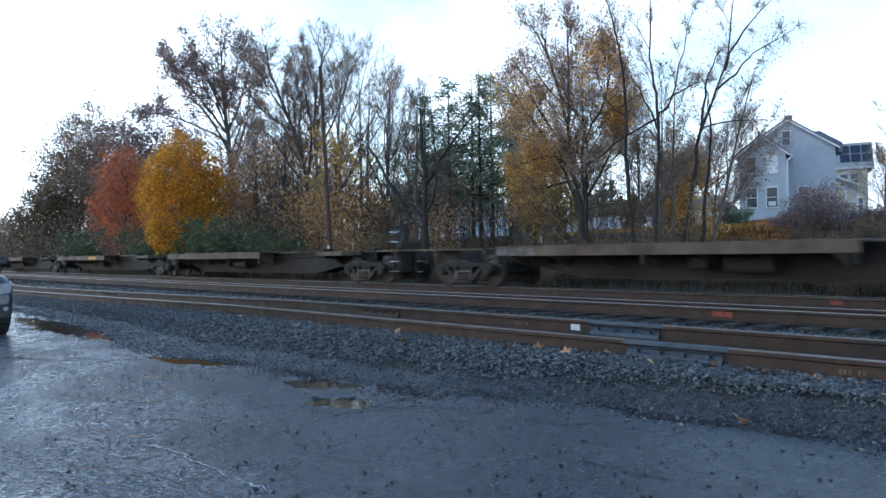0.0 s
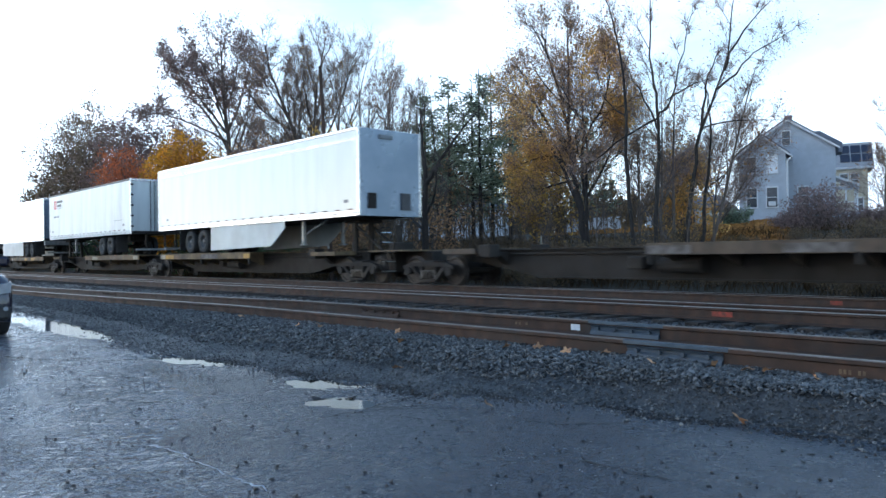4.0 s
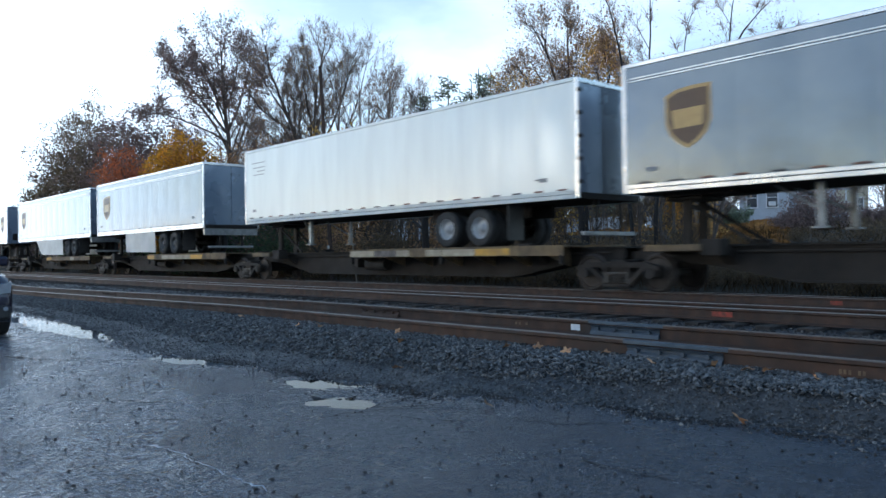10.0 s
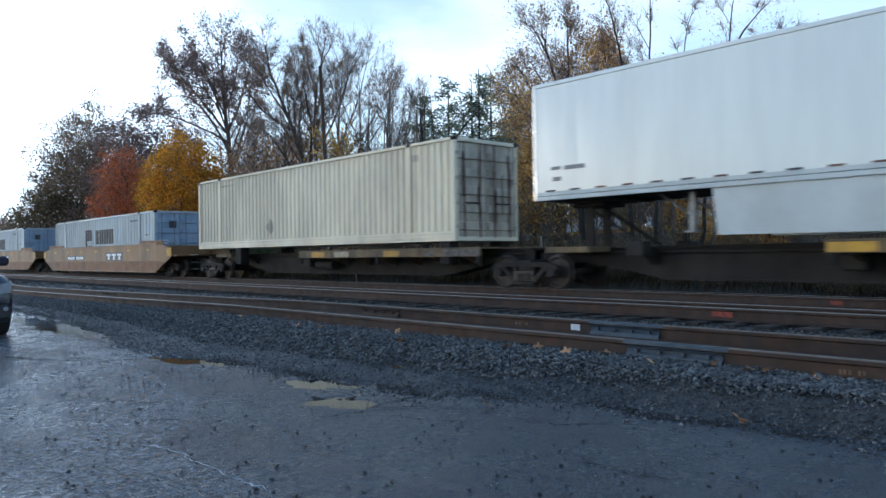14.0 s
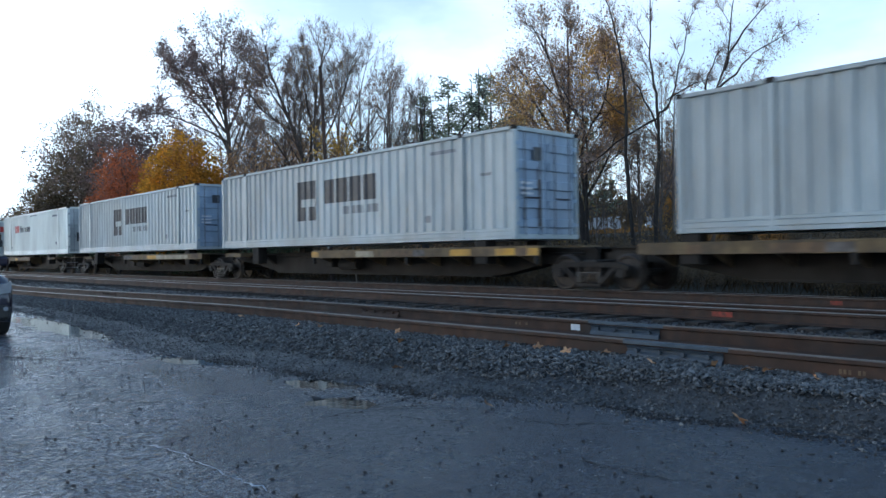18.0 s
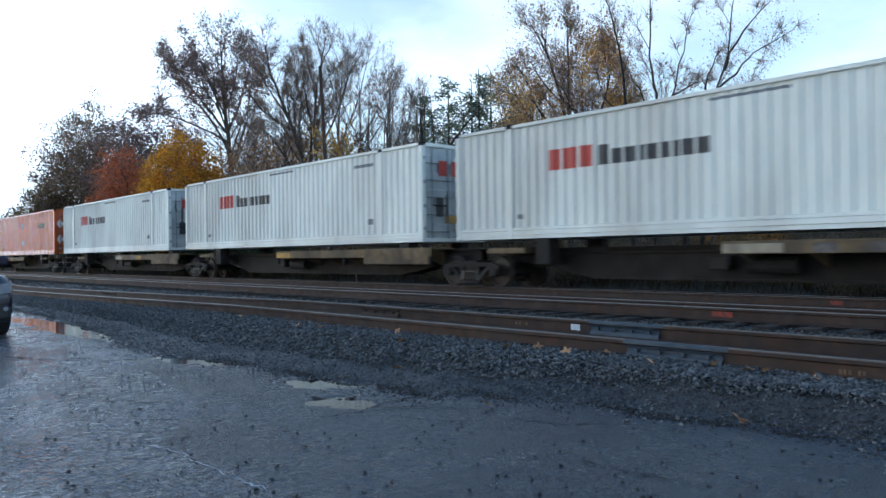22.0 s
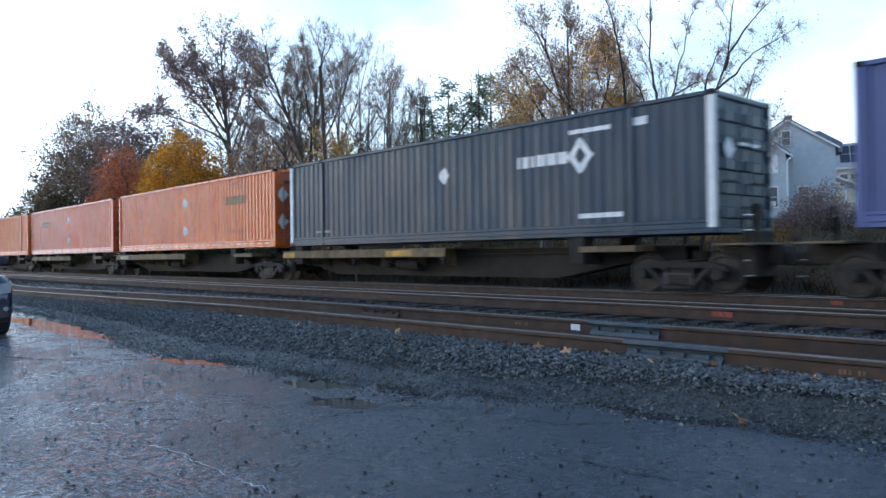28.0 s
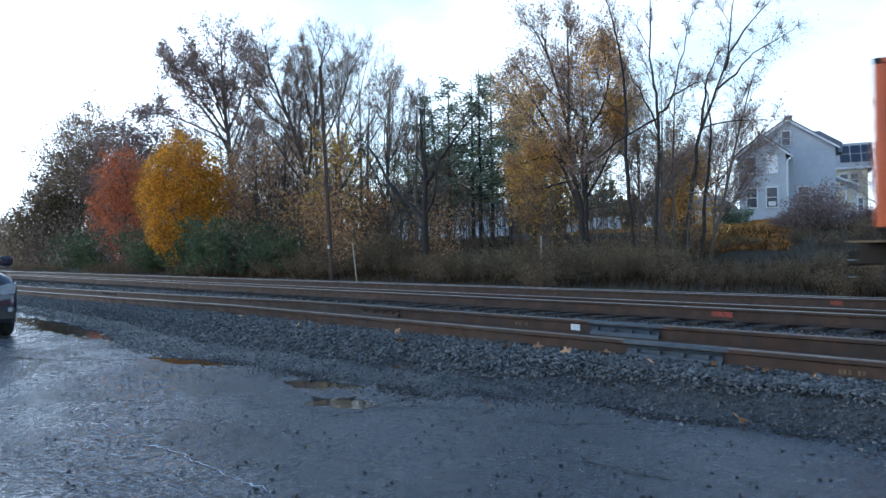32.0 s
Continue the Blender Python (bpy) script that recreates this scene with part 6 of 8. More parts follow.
stemmed("oak_tree", "broad domed oak with thin purple-brown leaves", -55.7, 28,
        [(across((0.0, 0.0, 0.0), (0.1, 5.9, 0.0), (-0.1, 9.5, 0.0), (-0.4, 12.2, 0.0), (-0.5, 14.9, 0.0), (-0.7, 17.3, 0.0)), 0.27),
         (across((0.0, 9.3, 0.0), (-1.8, 10.3, -0.7), (-4.1, 11.2, -1.3), (-5.6, 11.5, -2.0)), 0.10),
         (across((-0.1, 8.6, 0.0), (-1.7, 11.3, 0.5), (-3.6, 13.2, 1.0), (-5.7, 13.3, 1.5)), 0.12),
         (across((-0.1, 9.9, 0.0), (-1.8, 12.2, -0.3), (-3.6, 14.5, -0.7), (-5.1, 16.1, -1.0)), 0.12),
         (across((-0.3, 11.3, 0.0), (-1.7, 14.0, 0.8), (-3.0, 15.8, 1.7), (-3.7, 16.7, 2.5)), 0.10),
         (across((-0.4, 12.2, -0.0), (-1.6, 14.9, -1.2), (-2.2, 17.2, -2.5)), 0.09),
         (across((-0.1, 10.2, 0.0), (0.9, 13.1, 0.5), (1.4, 15.8, 1.0), (1.2, 17.8, 1.5)), 0.11),
         (across((0.0, 7.2, 0.0), (1.4, 10.4, -0.7), (2.0, 13.1, -1.3), (2.5, 15.4, -2.0)), 0.10),
         (across((-0.3, 11.8, 0.0), (0.2, 14.5, 1.0), (0.2, 17.3, 2.0)), 0.09),
         (across((-0.5, 7.7, 0.0), (-2.7, 8.9, 0.5), (-4.5, 9.9, 1.0)), 0.08),
         (across((0.0, 9.9, 0.0), (-0.7, 12.7, 2.0), (-1.8, 14.9, 4.0)), 0.08),
         (across((-0.1, 9.5, 0.0), (-0.7, 12.2, -1.3), (-2.3, 14.0, -2.7), (-3.0, 14.5, -4.0)), 0.08)],
        31, DOMED, bark="bark", leaf="leaf_brown", share=0.75, size=0.085, lim=0.33, start=0.25, dense=1)
stemmed("bare_tree", "tall bare tree with a fan of leaning limbs", -44.1, 28,
        [(across((0.0, 0.0, 0.0), (0.0, 3.5, -0.2), (-0.3, 6.3, -0.3), (-1.0, 8.7, -0.5), (-1.8, 10.8, -0.7), (-2.4, 12.6, -0.8), (-2.7, 14.3, -1.0)), 0.20),
         (across((-0.3, 6.1, 0.0), (-0.7, 8.4, 0.5), (-0.7, 10.8, 1.0), (-1.1, 12.7, 1.5), (-1.3, 14.2, 2.0)), 0.10),
         (across((-1.1, 8.6, 0.0), (-2.6, 9.6, -0.7), (-3.6, 10.8, -1.3), (-4.0, 12.0, -2.0)), 0.08),
         (across((-1.5, 9.7, 0.0), (-3.0, 11.9, 0.5), (-3.6, 13.3, 1.0)), 0.07),
         (across((-1.7, 10.5, 0.0), (-1.8, 12.2, 1.0), (-1.8, 13.8, 2.0)), 0.07),
         (across((0.0, 4.2, 0.0), (-1.8, 7.0, 0.5), (-3.0, 8.6, 1.0), (-4.2, 9.3, 1.5)), 0.08),
         (across((-0.0, 5.6, -0.0), (0.3, 8.4, -0.5), (-0.1, 11.6, -1.0), (0.0, 13.8, -1.5)), 0.10)],
        32, OPEN, bark="bark", leaf="leaf_rust", share=0.06, size=0.07, lim=0.24, start=0.3, dense=2)
stemmed("bare_tree", "tall bare tree with upright forking limbs", -43.3, 28,
        [(across((0.0, 0.0, 0.0), (0.1, 4.5, 0.0), (0.0, 8.9, 0.0), (0.2, 11.6, 0.0), (0.8, 14.9, 0.0)), 0.19),
         (across((0.1, 8.9, 0.0), (1.1, 10.6, 0.5), (3.0, 13.0, 1.0)), 0.08),
         (across((0.1, 10.6, 0.0), (-0.2, 12.6, -0.5), (-0.5, 14.3, -1.0)), 0.07),
         (across((0.0, 6.8, -0.0), (1.5, 9.3, -0.5), (2.3, 11.6, -1.0), (2.5, 13.9, -1.5)), 0.09),
         (across((0.1, 9.6, 0.0), (0.6, 12.0, 0.8), (1.9, 13.6, 1.5)), 0.08)],
        36, OPEN, bark="bark", leaf="leaf_yellow", share=0.04, size=0.07, lim=0.24, start=0.35, dense=2)
stemmed("dark_tree", "dark bare tree with wide crooked limbs", -25.8, 22.5,
        [(((0, 0, -0.2), (0.0, 0, 2.3), (0.1, 0, 4.0), (-0.15, 0, 6.4), (-0.3, 0.1, 7.6)), 0.19), (((0.05, 0, 3.9), (0.7, 0, 4.6), (1.85, -0.2, 5.5), (4.0, -0.3, 6.9)), 0.13),
         (((-0.02, 0, 2.4), (-0.9, 0, 3.1), (-2.1, -0.1, 4.0), (-3.7, -0.2, 6.0), (-4.7, 0, 6.7)), 0.13), (((-0.05, 0, 2.0), (-1.4, 0.4, 2.6), (-2.4, 0.5, 3.7)), 0.08),
         (((0.05, 0, 2.6), (1.0, -0.3, 3.5), (1.5, -0.3, 5.2)), 0.07)], 51, SPARSE, spray="twig_dark", lim=0.26)
stemmed("autumn_tree", "tall many-stemmed tree with ochre leaves in part of its crown", -18.6, 25,
        [(((0, 0, 0), (-0.25, 0, 1.9), (-0.65, 0, 3.8), (-1.0, 0, 6.2), (-1.85, 0, 8.7), (-2.2, 0, 10.0)), 0.15), (((-0.1, 0, 0.5), (-0.2, 0.3, 2.6), (-0.3, 0.5, 5.0), (-0.45, 0.4, 7.2), (0.2, 0.3, 9.3)), 0.08),
         (((0.1, 0, 0), (0.2, -0.3, 2.4), (0.2, -0.4, 4.7), (1.2, -0.3, 6.4), (1.5, -0.2, 8.2)), 0.085), (((-0.5, 0, 3.2), (-1.2, 0.2, 4.2), (-2.3, 0.3, 4.6), (-4.3, 0.2, 4.3)), 0.08),
         (((-0.35, 0, 2.2), (-1.6, 0.4, 4.2), (-3.2, 0.6, 6.2), (-4.5, 0.6, 7.9)), 0.1), (((-0.7, 0, 4.4), (-2.0, -0.4, 6.4), (-3.2, -0.5, 8.7)), 0.08), (((-0.9, 0, 5.6), (-1.0, 0.3, 8.0), (-1.2, 0.4, 10.3)), 0.08),
         (((0.15, -0.2, 2.6), (0.9, 0.4, 4.4), (1.6, 0.6, 6.2)), 0.06), (((-0.5, 0, 3.4), (-2.4, 0.2, 3.2), (-4.0, 0.4, 2.4)), 0.06)], 62, OPEN, leaf="leaf_rust", share=0.55, size=0.05,
        patches=[((-3.8, 0.3, 5.8), (3.0, 2.8), 3800, "leaf_tan", 2), ((-2.6, 0.2, 3.4), (2.0, 1.6), 2600, "leaf_yellow", 2), ((0.9, 0.1, 7.8), (1.1, 1.5), 2600, "leaf_tan", 2), ((1.5, 0.2, 6.3), (0.9, 0.9), 1500, "leaf_tan", 2)], start=0.3, lim=0.3, dense=2)
stemmed("bare_tree", "slim bare tree with a few fine limbs", -15.75, 24, [(((0, 0, 0), (-0.15, 0, 3.4), (-0.25, 0, 6.6), (-0.6, 0, 8.8), (-1.2, 0.1, 10.6)), 0.085), (((-0.2, 0, 5.6), (-1.2, 0.2, 6.4), (-1.9, 0.3, 8.0)), 0.04)], 72, SPARSE, lim=0.2, leaf="leaf_brown", share=0.15, size=0.05, start=0.45)
stemmed("bare_tree", "slim bare tree with long crooked side limbs", -14.85, 24,
        [(((0, 0, 0), (0.2, 0, 3.4), (0.22, 0, 5.8), (-0.05, 0, 7.7), (0.0, 0, 10.6)), 0.09), (((0.22, 0, 5.5), (0.8, 0, 6.1), (1.25, 0, 7.6), (1.7, 0, 9.2)), 0.045), (((0.6, 0, 6.0), (1.4, 0.1, 6.4), (2.3, 0.1, 6.5)), 0.035),
         (((0.2, 0, 5.4), (-1.0, -0.2, 4.9), (-2.4, -0.3, 4.1), (-3.2, -0.3, 4.0)), 0.045), (((0.2, 0, 5.0), (-0.6, 0.1, 6.6), (-1.5, 0.2, 8.0)), 0.045)], 73, SPARSE, lim=0.18, leaf="leaf_brown", share=0.08, size=0.05, start=0.45)
stemmed("vine_tree", "leaning bare tree hung with dead vines", -14.2, 25,
        [(((0, 0, 0), (0.1, 0, 1.2), (0.35, 0, 3.2), (0.8, 0, 5.2), (1.55, 0, 6.7), (2.0, 0, 9.2)), 0.105), (((1.3, 0, 6.2), (2.0, 0, 6.6), (2.7, 0, 7.2), (4.0, 0, 7.7)), 0.05), (((0.75, 0, 5.0), (0.85, 0.1, 6.4), (1.4, 0.1, 7.6)), 0.06),
         (((1.6, 0, 6.8), (2.3, -0.1, 8.0), (3.5, -0.1, 8.9)), 0.05), (((0.7, 0, 4.9), (1.8, 0, 5.0), (3.6, 0.1, 4.8)), 0.035)], 74, HUNG, lim=0.17, leaf="leaf_brown", share=0.6, size=0.03, start=0.5)
stemmed("bare_tree", "slim bare tree leaning beside a vine-hung one", -13.9, 25.5, [(((0, 0, 0), (0.3, 0, 2.6), (0.5, 0, 4.8), (0.3, 0, 6.4)), 0.08)], 75, HUNG, lim=0.24, leaf="leaf_brown", share=0.2, size=0.04)

# woods behind
rng = random.Random(5)
woods("far_woods", "hazy brown woods of bare stems", 80, 1, (80, 34), (40, 60), (4, 8), "leaf_brown", 110, 0.2, 0.1)
woods("far_woods", "yellowish woods with thin leaves", 40, 2, (70, 35), (34, 52), (4, 8), "leaf_yellow", 100, 0.5, 0.1)
woods("thicket", "rust-leaved thicket under the trees", 46, 3, (72, 36), (26, 36), (3, 7), "leaf_rust", 100, 0.3, 0.085)
woods("thicket", "brown saplings among the bare trees", 44, 33, (61, 46.5), (27, 37), (5, 8.5), "leaf_rust", 110, 0.6, 0.08)
woods("thicket", "rust and brown understorey round the pole", 46, 31, (66.5, 52), (24.5, 31), (2.5, 6), "leaf_rust", 110, 0.9, 0.085)
woods("thicket", "brown leafy understorey beside the golden maple", 40, 32, (68, 55), (25, 34), (4, 8), "leaf_brown", 110, 0.8, 0.1)
woods("thicket", "grey-brown thicket of saplings", 92, 4, (80, 29), (23.5, 34), (2.5, 5), "leaf_dry", 110, 0.5, 0.07)
woods("thicket", "olive-leaved thicket at the wood's edge", 40, 6, (79, 50), (24, 32), (3, 6), "leaf_olive", 70, 1, 0.09)
woods("far_woods", "dense brown woods in the distance", 190, 8, (81, 31), (72, 105), (3.5, 6.5), "leaf_dry", 80, 1, 0.3)
woods("thicket", "tangled brown saplings at the wood's edge", 60, 9, (81, 66), (24, 32), (4, 8.5), "leaf_brown", 90, 1, 0.11)
woods("thicket", "grey-brown brush beyond the houses", 160, 14, (67, 28), (69, 76), (2.5, 4.5), "leaf_dry", 70, 1, 0.28)
woods("far_woods", "dull green evergreen undergrowth", 22, 7, (60, 40), (30, 44), (3, 7), "needle", 90, 1, 0.12)

woods("rear_woods", "thin row of bare trees behind the lot", 48, 22, (-28, -54), (-64, -46), (8, 14), "leaf_brown", 120, 0.6, 0.2)
woods("rear_woods", "low brown woods at the end of the lot", 40, 23, (-56, -84), (-40, -20), (3, 6), "leaf_dry", 90, 0.6, 0.2)

SHRUBS = [shrub_mesh(1, 2.6, 3.0, "leaf_dry", 24, 5, 0.05), shrub_mesh(2, 3.6, 3.4, "leaf_green", 24, 7, 0.1), shrub_mesh(3, 2.0, 3.4, "leaf_olive", 26, 5, 0.05),
          shrub_mesh(4, 4.0, 3.2, "leaf_brown", 18, 2, 0.08), shrub_mesh(5, 4.6, 3.2, "leaf_rust", 16, 3, 0.09), shrub_mesh(6, 1.5, 3.0, "leaf_dry", 30, 4, 0.045)]
NAMES = ["dry grey-brown thicket of thin stems", "dull green leafy shrub beside the track", "low olive-brown brush of thin stems", "tall purple-brown brush beside the track", "rust-leaved brush under the trees",
         "low dry weeds and stems"]
for i in range(96):
    k = (i + rng.random()) / 96
    ang = radians(80.5 - 66 * k)
    y = rng.uniform(19.4, 23.0) if i % 3 else rng.uniform(23, 30)
    size = rng.uniform(0.75, 1.15)
    if k < 0.3:
        kind = rng.choice([0, 1, 3, 2, 4])
    elif k < 0.45:
        kind = rng.choice([0, 2, 5, 2])
    else:
        kind = rng.choice([5, 2, 5, 0])
        size *= 0.68 if kind in (5, 2) else 0.45
    if y < 20.4:
        kind, size = 5, 0.7
    x = -y * math.tan(ang)
    if -0.54 < x / y < -0.34:
        size *= 0.62
    shrub(SHRUBS[kind], "shrub", NAMES[kind], x, y, size, rng.uniform(0, 360))
for px, y, kind, s in ((-43.0, 20.4, 1, 1.1), (-40.5, 20.6, 1, 1.0), (-47.0, 20.8, 1, 0.9), (-51.5, 20.6, 1, 0.9), (-36.5, 21.0, 1, 0.8), (-60, 21, 3, 1.2), (-66, 21, 1, 1.1), (-75, 21, 3, 1.3), (-85, 21, 3, 1.3), (-30.5, 22, 4, 0.9),
                       (-34, 23, 4, 1.1), (-37, 24, 4, 1.2), (-27, 24, 4, 0.8)):
    shrub(SHRUBS[kind], "shrub", NAMES[kind], px, y, s, px * 37 % 360)

# ---- loose stone ----
def stones(name, label, n, place, size, seed, mat):
    rs, v, f = np.random.RandomState(seed), [], []
    base = np.array([(1, 0, 0), (0, 1, 0), (-1, 0, 0), (0, -1, 0), (0, 0, 1), (0, 0, -0.8)], float)
    tri = [(0, 1, 4), (1, 2, 4), (2, 3, 4), (3, 0, 4), (1, 0, 5), (2, 1, 5), (3, 2, 5), (0, 3, 5)]
    for i in range(n):
        x, y, z = place(rs)
        s = size * rs.uniform(0.55, 1.35)
        m = np.array(Euler(tuple(rs.uniform(-0.6, 0.6, 2)) + (rs.uniform(0, 6.3),)).to_matrix())
        p = (base * rs.uniform(0.6, 1.2, (6, 1)) * np.array((1.0, 0.8, 0.65)) + rs.normal(0, 0.12, (6, 3))) * s
        v += [tuple(q) for q in p @ m.T + np.array((x, y, z))]
        f += [tuple(6 * i + k for k in t) for t in tri]
    g = Geo()
    g.v, g.f, g.m = v, f, [0] * len(f)
    return lone(name, g, mat, label, "stones", kind="stuff")


def on(x, y):
    return x, y, ground_z(x, y) + 0.004


def shoulder(rs):
    x = -0.5 - 30 * rs.rand() ** 1.5
    e, m = edge_y(x), siding_mid(x)[0] - 0.8
    k = 0.25 + 0.75 * rs.rand() ** 0.75
    x, y, z = on(x, e + 0.05 + (m - e) * k)
    return x, y, z + 0.02 * rs.rand()


def foot(rs):
    x = -0.5 - 24 * rs.rand() ** 1.4
    e, m = edge_y(x), siding_mid(x)[0] - 0.8
    return on(x, e + (m - e) * 0.55 * rs.rand())


def between(rs):
    x = -0.5 - 34 * rs.rand() ** 1.3
    m = siding_mid(x)[0]
    x, y, z = on(x, m - 0.6 + 1.2 * rs.rand())
    return x, y, z + 0.012 * rs.rand()


def middle(rs):
    x = -2.0 - 48 * rs.rand() ** 1.2
    m = siding_mid(x)[0] + 0.85
    return on(x, m + (10.45 - m) * rs.rand())


def fringe(rs):
    x = -1.0 - 20 * rs.rand()
    return on(x, edge_y(x) + rs.normal(0, 0.16))


def lot(rs):
    x = -1.5 - 17 * rs.rand() ** 1.4
    return on(x, 0.8 + (edge_y(x) - 0.8) * rs.rand() ** 0.7)


stones("ballast_stones", "loose grey crushed stone beside the siding", 40000, shoulder, 0.025, 1, M["stone"])
stones("gravel_fringe", "fine packed gravel at the foot of the ballast", 16000, foot, 0.013, 6, M["stone"])
stones("ballast_stones", "grey crushed stone between the siding rails", 7000, between, 0.022, 2, M["stone"])
stones("ballast_stones", "dark grimy crushed stone between the tracks", 12000, middle, 0.034, 3, M["stone_dark"])
stones("gravel_fringe", "fine gravel along the broken asphalt edge", 2500, fringe, 0.018, 4, M["stone"])
M["pebble"] = surf("dark_pebble", (0.012, 0.011, 0.012), (0.025, 0.022, 0.022), 20, 0.7, island=0.4)
stones("scattered_pebbles", "dark pebbles scattered on the wet lot", 900, lot, 0.014, 5, M["pebble"])

def heaps(rs):
    """Clumps of dirt and dead moss that lie along the gravel's edge."""
    cx, cy, a = ((-3.3, 4.8, 0.3), (-3.0, 4.7, 0.25), (-2.6, 4.82, 0.3), (-5.0, 4.1, 0.5), (-4.3, 4.5, 0.3), (-6.4, 4.02, 0.3), (-2.0, 4.9, 0.3), (-6.6, 4.0, 0.3), (-7.9, 3.95, 0.5), (-5.3, 4.2, 0.3))[rs.randint(10)]
    x = cx + rs.normal(0, a * 0.5)
    return on(x, cy + rs.normal(0, 0.045))


stones("dirt_clods", "dark clods of dirt and moss on the asphalt's edge", 1500, heaps, 0.013, 15, M["pebble"])
stone_mesh = [stones("lot_stone", "", 1, lambda rs: (0, 0, 0.008), 0.016, 50 + i, M["pebble"]) for i in range(4)]
for i, (x, y) in enumerate(((-7.13, 2.73), (-7.01, 2.64), (-7.0, 2.77), (-7.05, 2.45), (-6.29, 2.75), (-6.53, 2.15), (-5.64, 2.59), (-5.06, 2.64), (-9.82, 2.48), (-8.63, 2.02), (-3.72, 2.13), (-3.08, 2.44), (-2.23, 3.26),
                            (-1.54, 4.0), (-3.99, 2.48), (-4.16, 1.2), (-5.13, 1.17), (-4.49, 1.4))):
    lone("lot_stone", stone_mesh[i % 4].data, None, "single dark stone lying on the wet lot", "stone", "stones on the lot", at=pose(x, y, ground_z(x, y), rz=i * 67))
for ob in stone_mesh:
    bpy.data.objects.remove(ob)

# ---- track fittings ----
def clamped(name, label, x0, x1, y, z, mat, cat="joint bar", cap=None):
    """A bolted bar along a rail's web, on the side towards the lot."""
    t = thing(name, label, cat, at=pose((x0 + x1) / 2, y, z))
    h = (x1 - x0) / 2
    part("bar", Geo().prism([(-0.02, -0.15), (-0.062, -0.162), (-0.05, -0.12), (-0.03, -0.1), (-0.032, -0.075), (-0.05, -0.052), (-0.02, -0.048)], -h, h, axis="x"), mat, t)
    n = max(4, int(h * 2 / 0.2))
    for i in range(n):
        x = -h + (i + 0.5) * 2 * h / n
        part("bolt", Geo().tube((x, -0.028, -0.088), (x, -0.075, -0.088), 0.02, n=6), mat, t)
    if cap:
        part("painted_head", Geo().prism([(-0.0385, -0.035), (-0.0385, -0.008), (-0.029, 0.0015), (0.0, 0.0015), (0.0, -0.002)], -h - 0.04, h + 0.05, axis="x"), cap, t, "pale blue painted rail head")
    return t


M["joint_blue"] = surf("blue_grey_joint_paint", (0.06, 0.085, 0.115), (0.045, 0.06, 0.08), 8, 0.6, 0.2, 0.2, 40, (0.05, 0.045, 0.04), 0.4, 3)
M["joint_pale"] = surf("pale_blue_head_paint", (0.075, 0.1, 0.125), (0.05, 0.068, 0.088), 8, 0.7, 0.1, 0.2, 40)
def near_rail(x):
    return siding_mid(x)[0] - 0.735, siding_mid(x)[1]
def far_rail(x):
    return siding_mid(x)[0] + 0.735, siding_mid(x)[1] - 0.01
for name, label, x0, x1, fn, mat in (("joint_bar", "rusty bolted joint bar on the siding rail", -10.15, -9.2, far_rail, M["rail"]),
                                     ("insulated_joint", "blue-grey insulated joint bar on the siding rail", -5.5, -4.57, far_rail, M["joint_blue"]),
                                     ("insulated_joint", "blue-grey insulated joint bar on the siding rail", -4.01, -3.07, near_rail, M["joint_blue"]),
                                     ("joint_bar", "rusty bolted joint bar on the siding rail", -23.2, -22.2, far_rail, M["rail"])):
    y, z = fn((x0 + x1) / 2)
    clamped(name, label, x0, x1, y, z, mat, cap=M["joint_pale"] if name == "insulated_joint" else None)
M["orange_spray"] = surf("orange_spray_paint", (0.34, 0.05, 0.028), (0.13, 0.035, 0.022), 14, 0.7, 0, 0.1)
for x0, x1, y, z, mm, label, nm in ((-5.62, -5.29, 10.64, 0.335, "orange_spray", "orange spray paint mark on a rail web", "paint_mark"),
                                    (-5.42, -5.2, 14.70, RAIL_Z, "orange_spray", "orange spray paint mark on a rail web", "paint_mark"),
                                    (-5.82, -5.68, 7.485, 0.365, "mark_white", "small white tag on a rail web", "rail_tag")):
    g = Geo().box(x0, x1, y - 0.0165, y - 0.0125, z - 0.135, z - 0.06, c=0.001)
    lone(nm, g, M[mm], label, "marking")
M["chalk"] = surf("faded_yellow_chalk", (0.17, 0.12, 0.07), (0.1, 0.065, 0.04), 20, 0.8)
for x, y, z, w, n in ((-6.75, 7.485, 0.365, 0.24, 4), (-2.16, 6.015, 0.375, 0.2, 6)):
    t = thing("rail_stamp", "faded yellow chalk marks on a rail web", "marking", at=pose(x, y, z))
    for i in range(n):
        if i != n // 2:
            part("stroke", Geo().box(i * w / n, i * w / n + w / n * 0.6, -0.0165, -0.0125, -0.12, -0.085), M["chalk"], t)

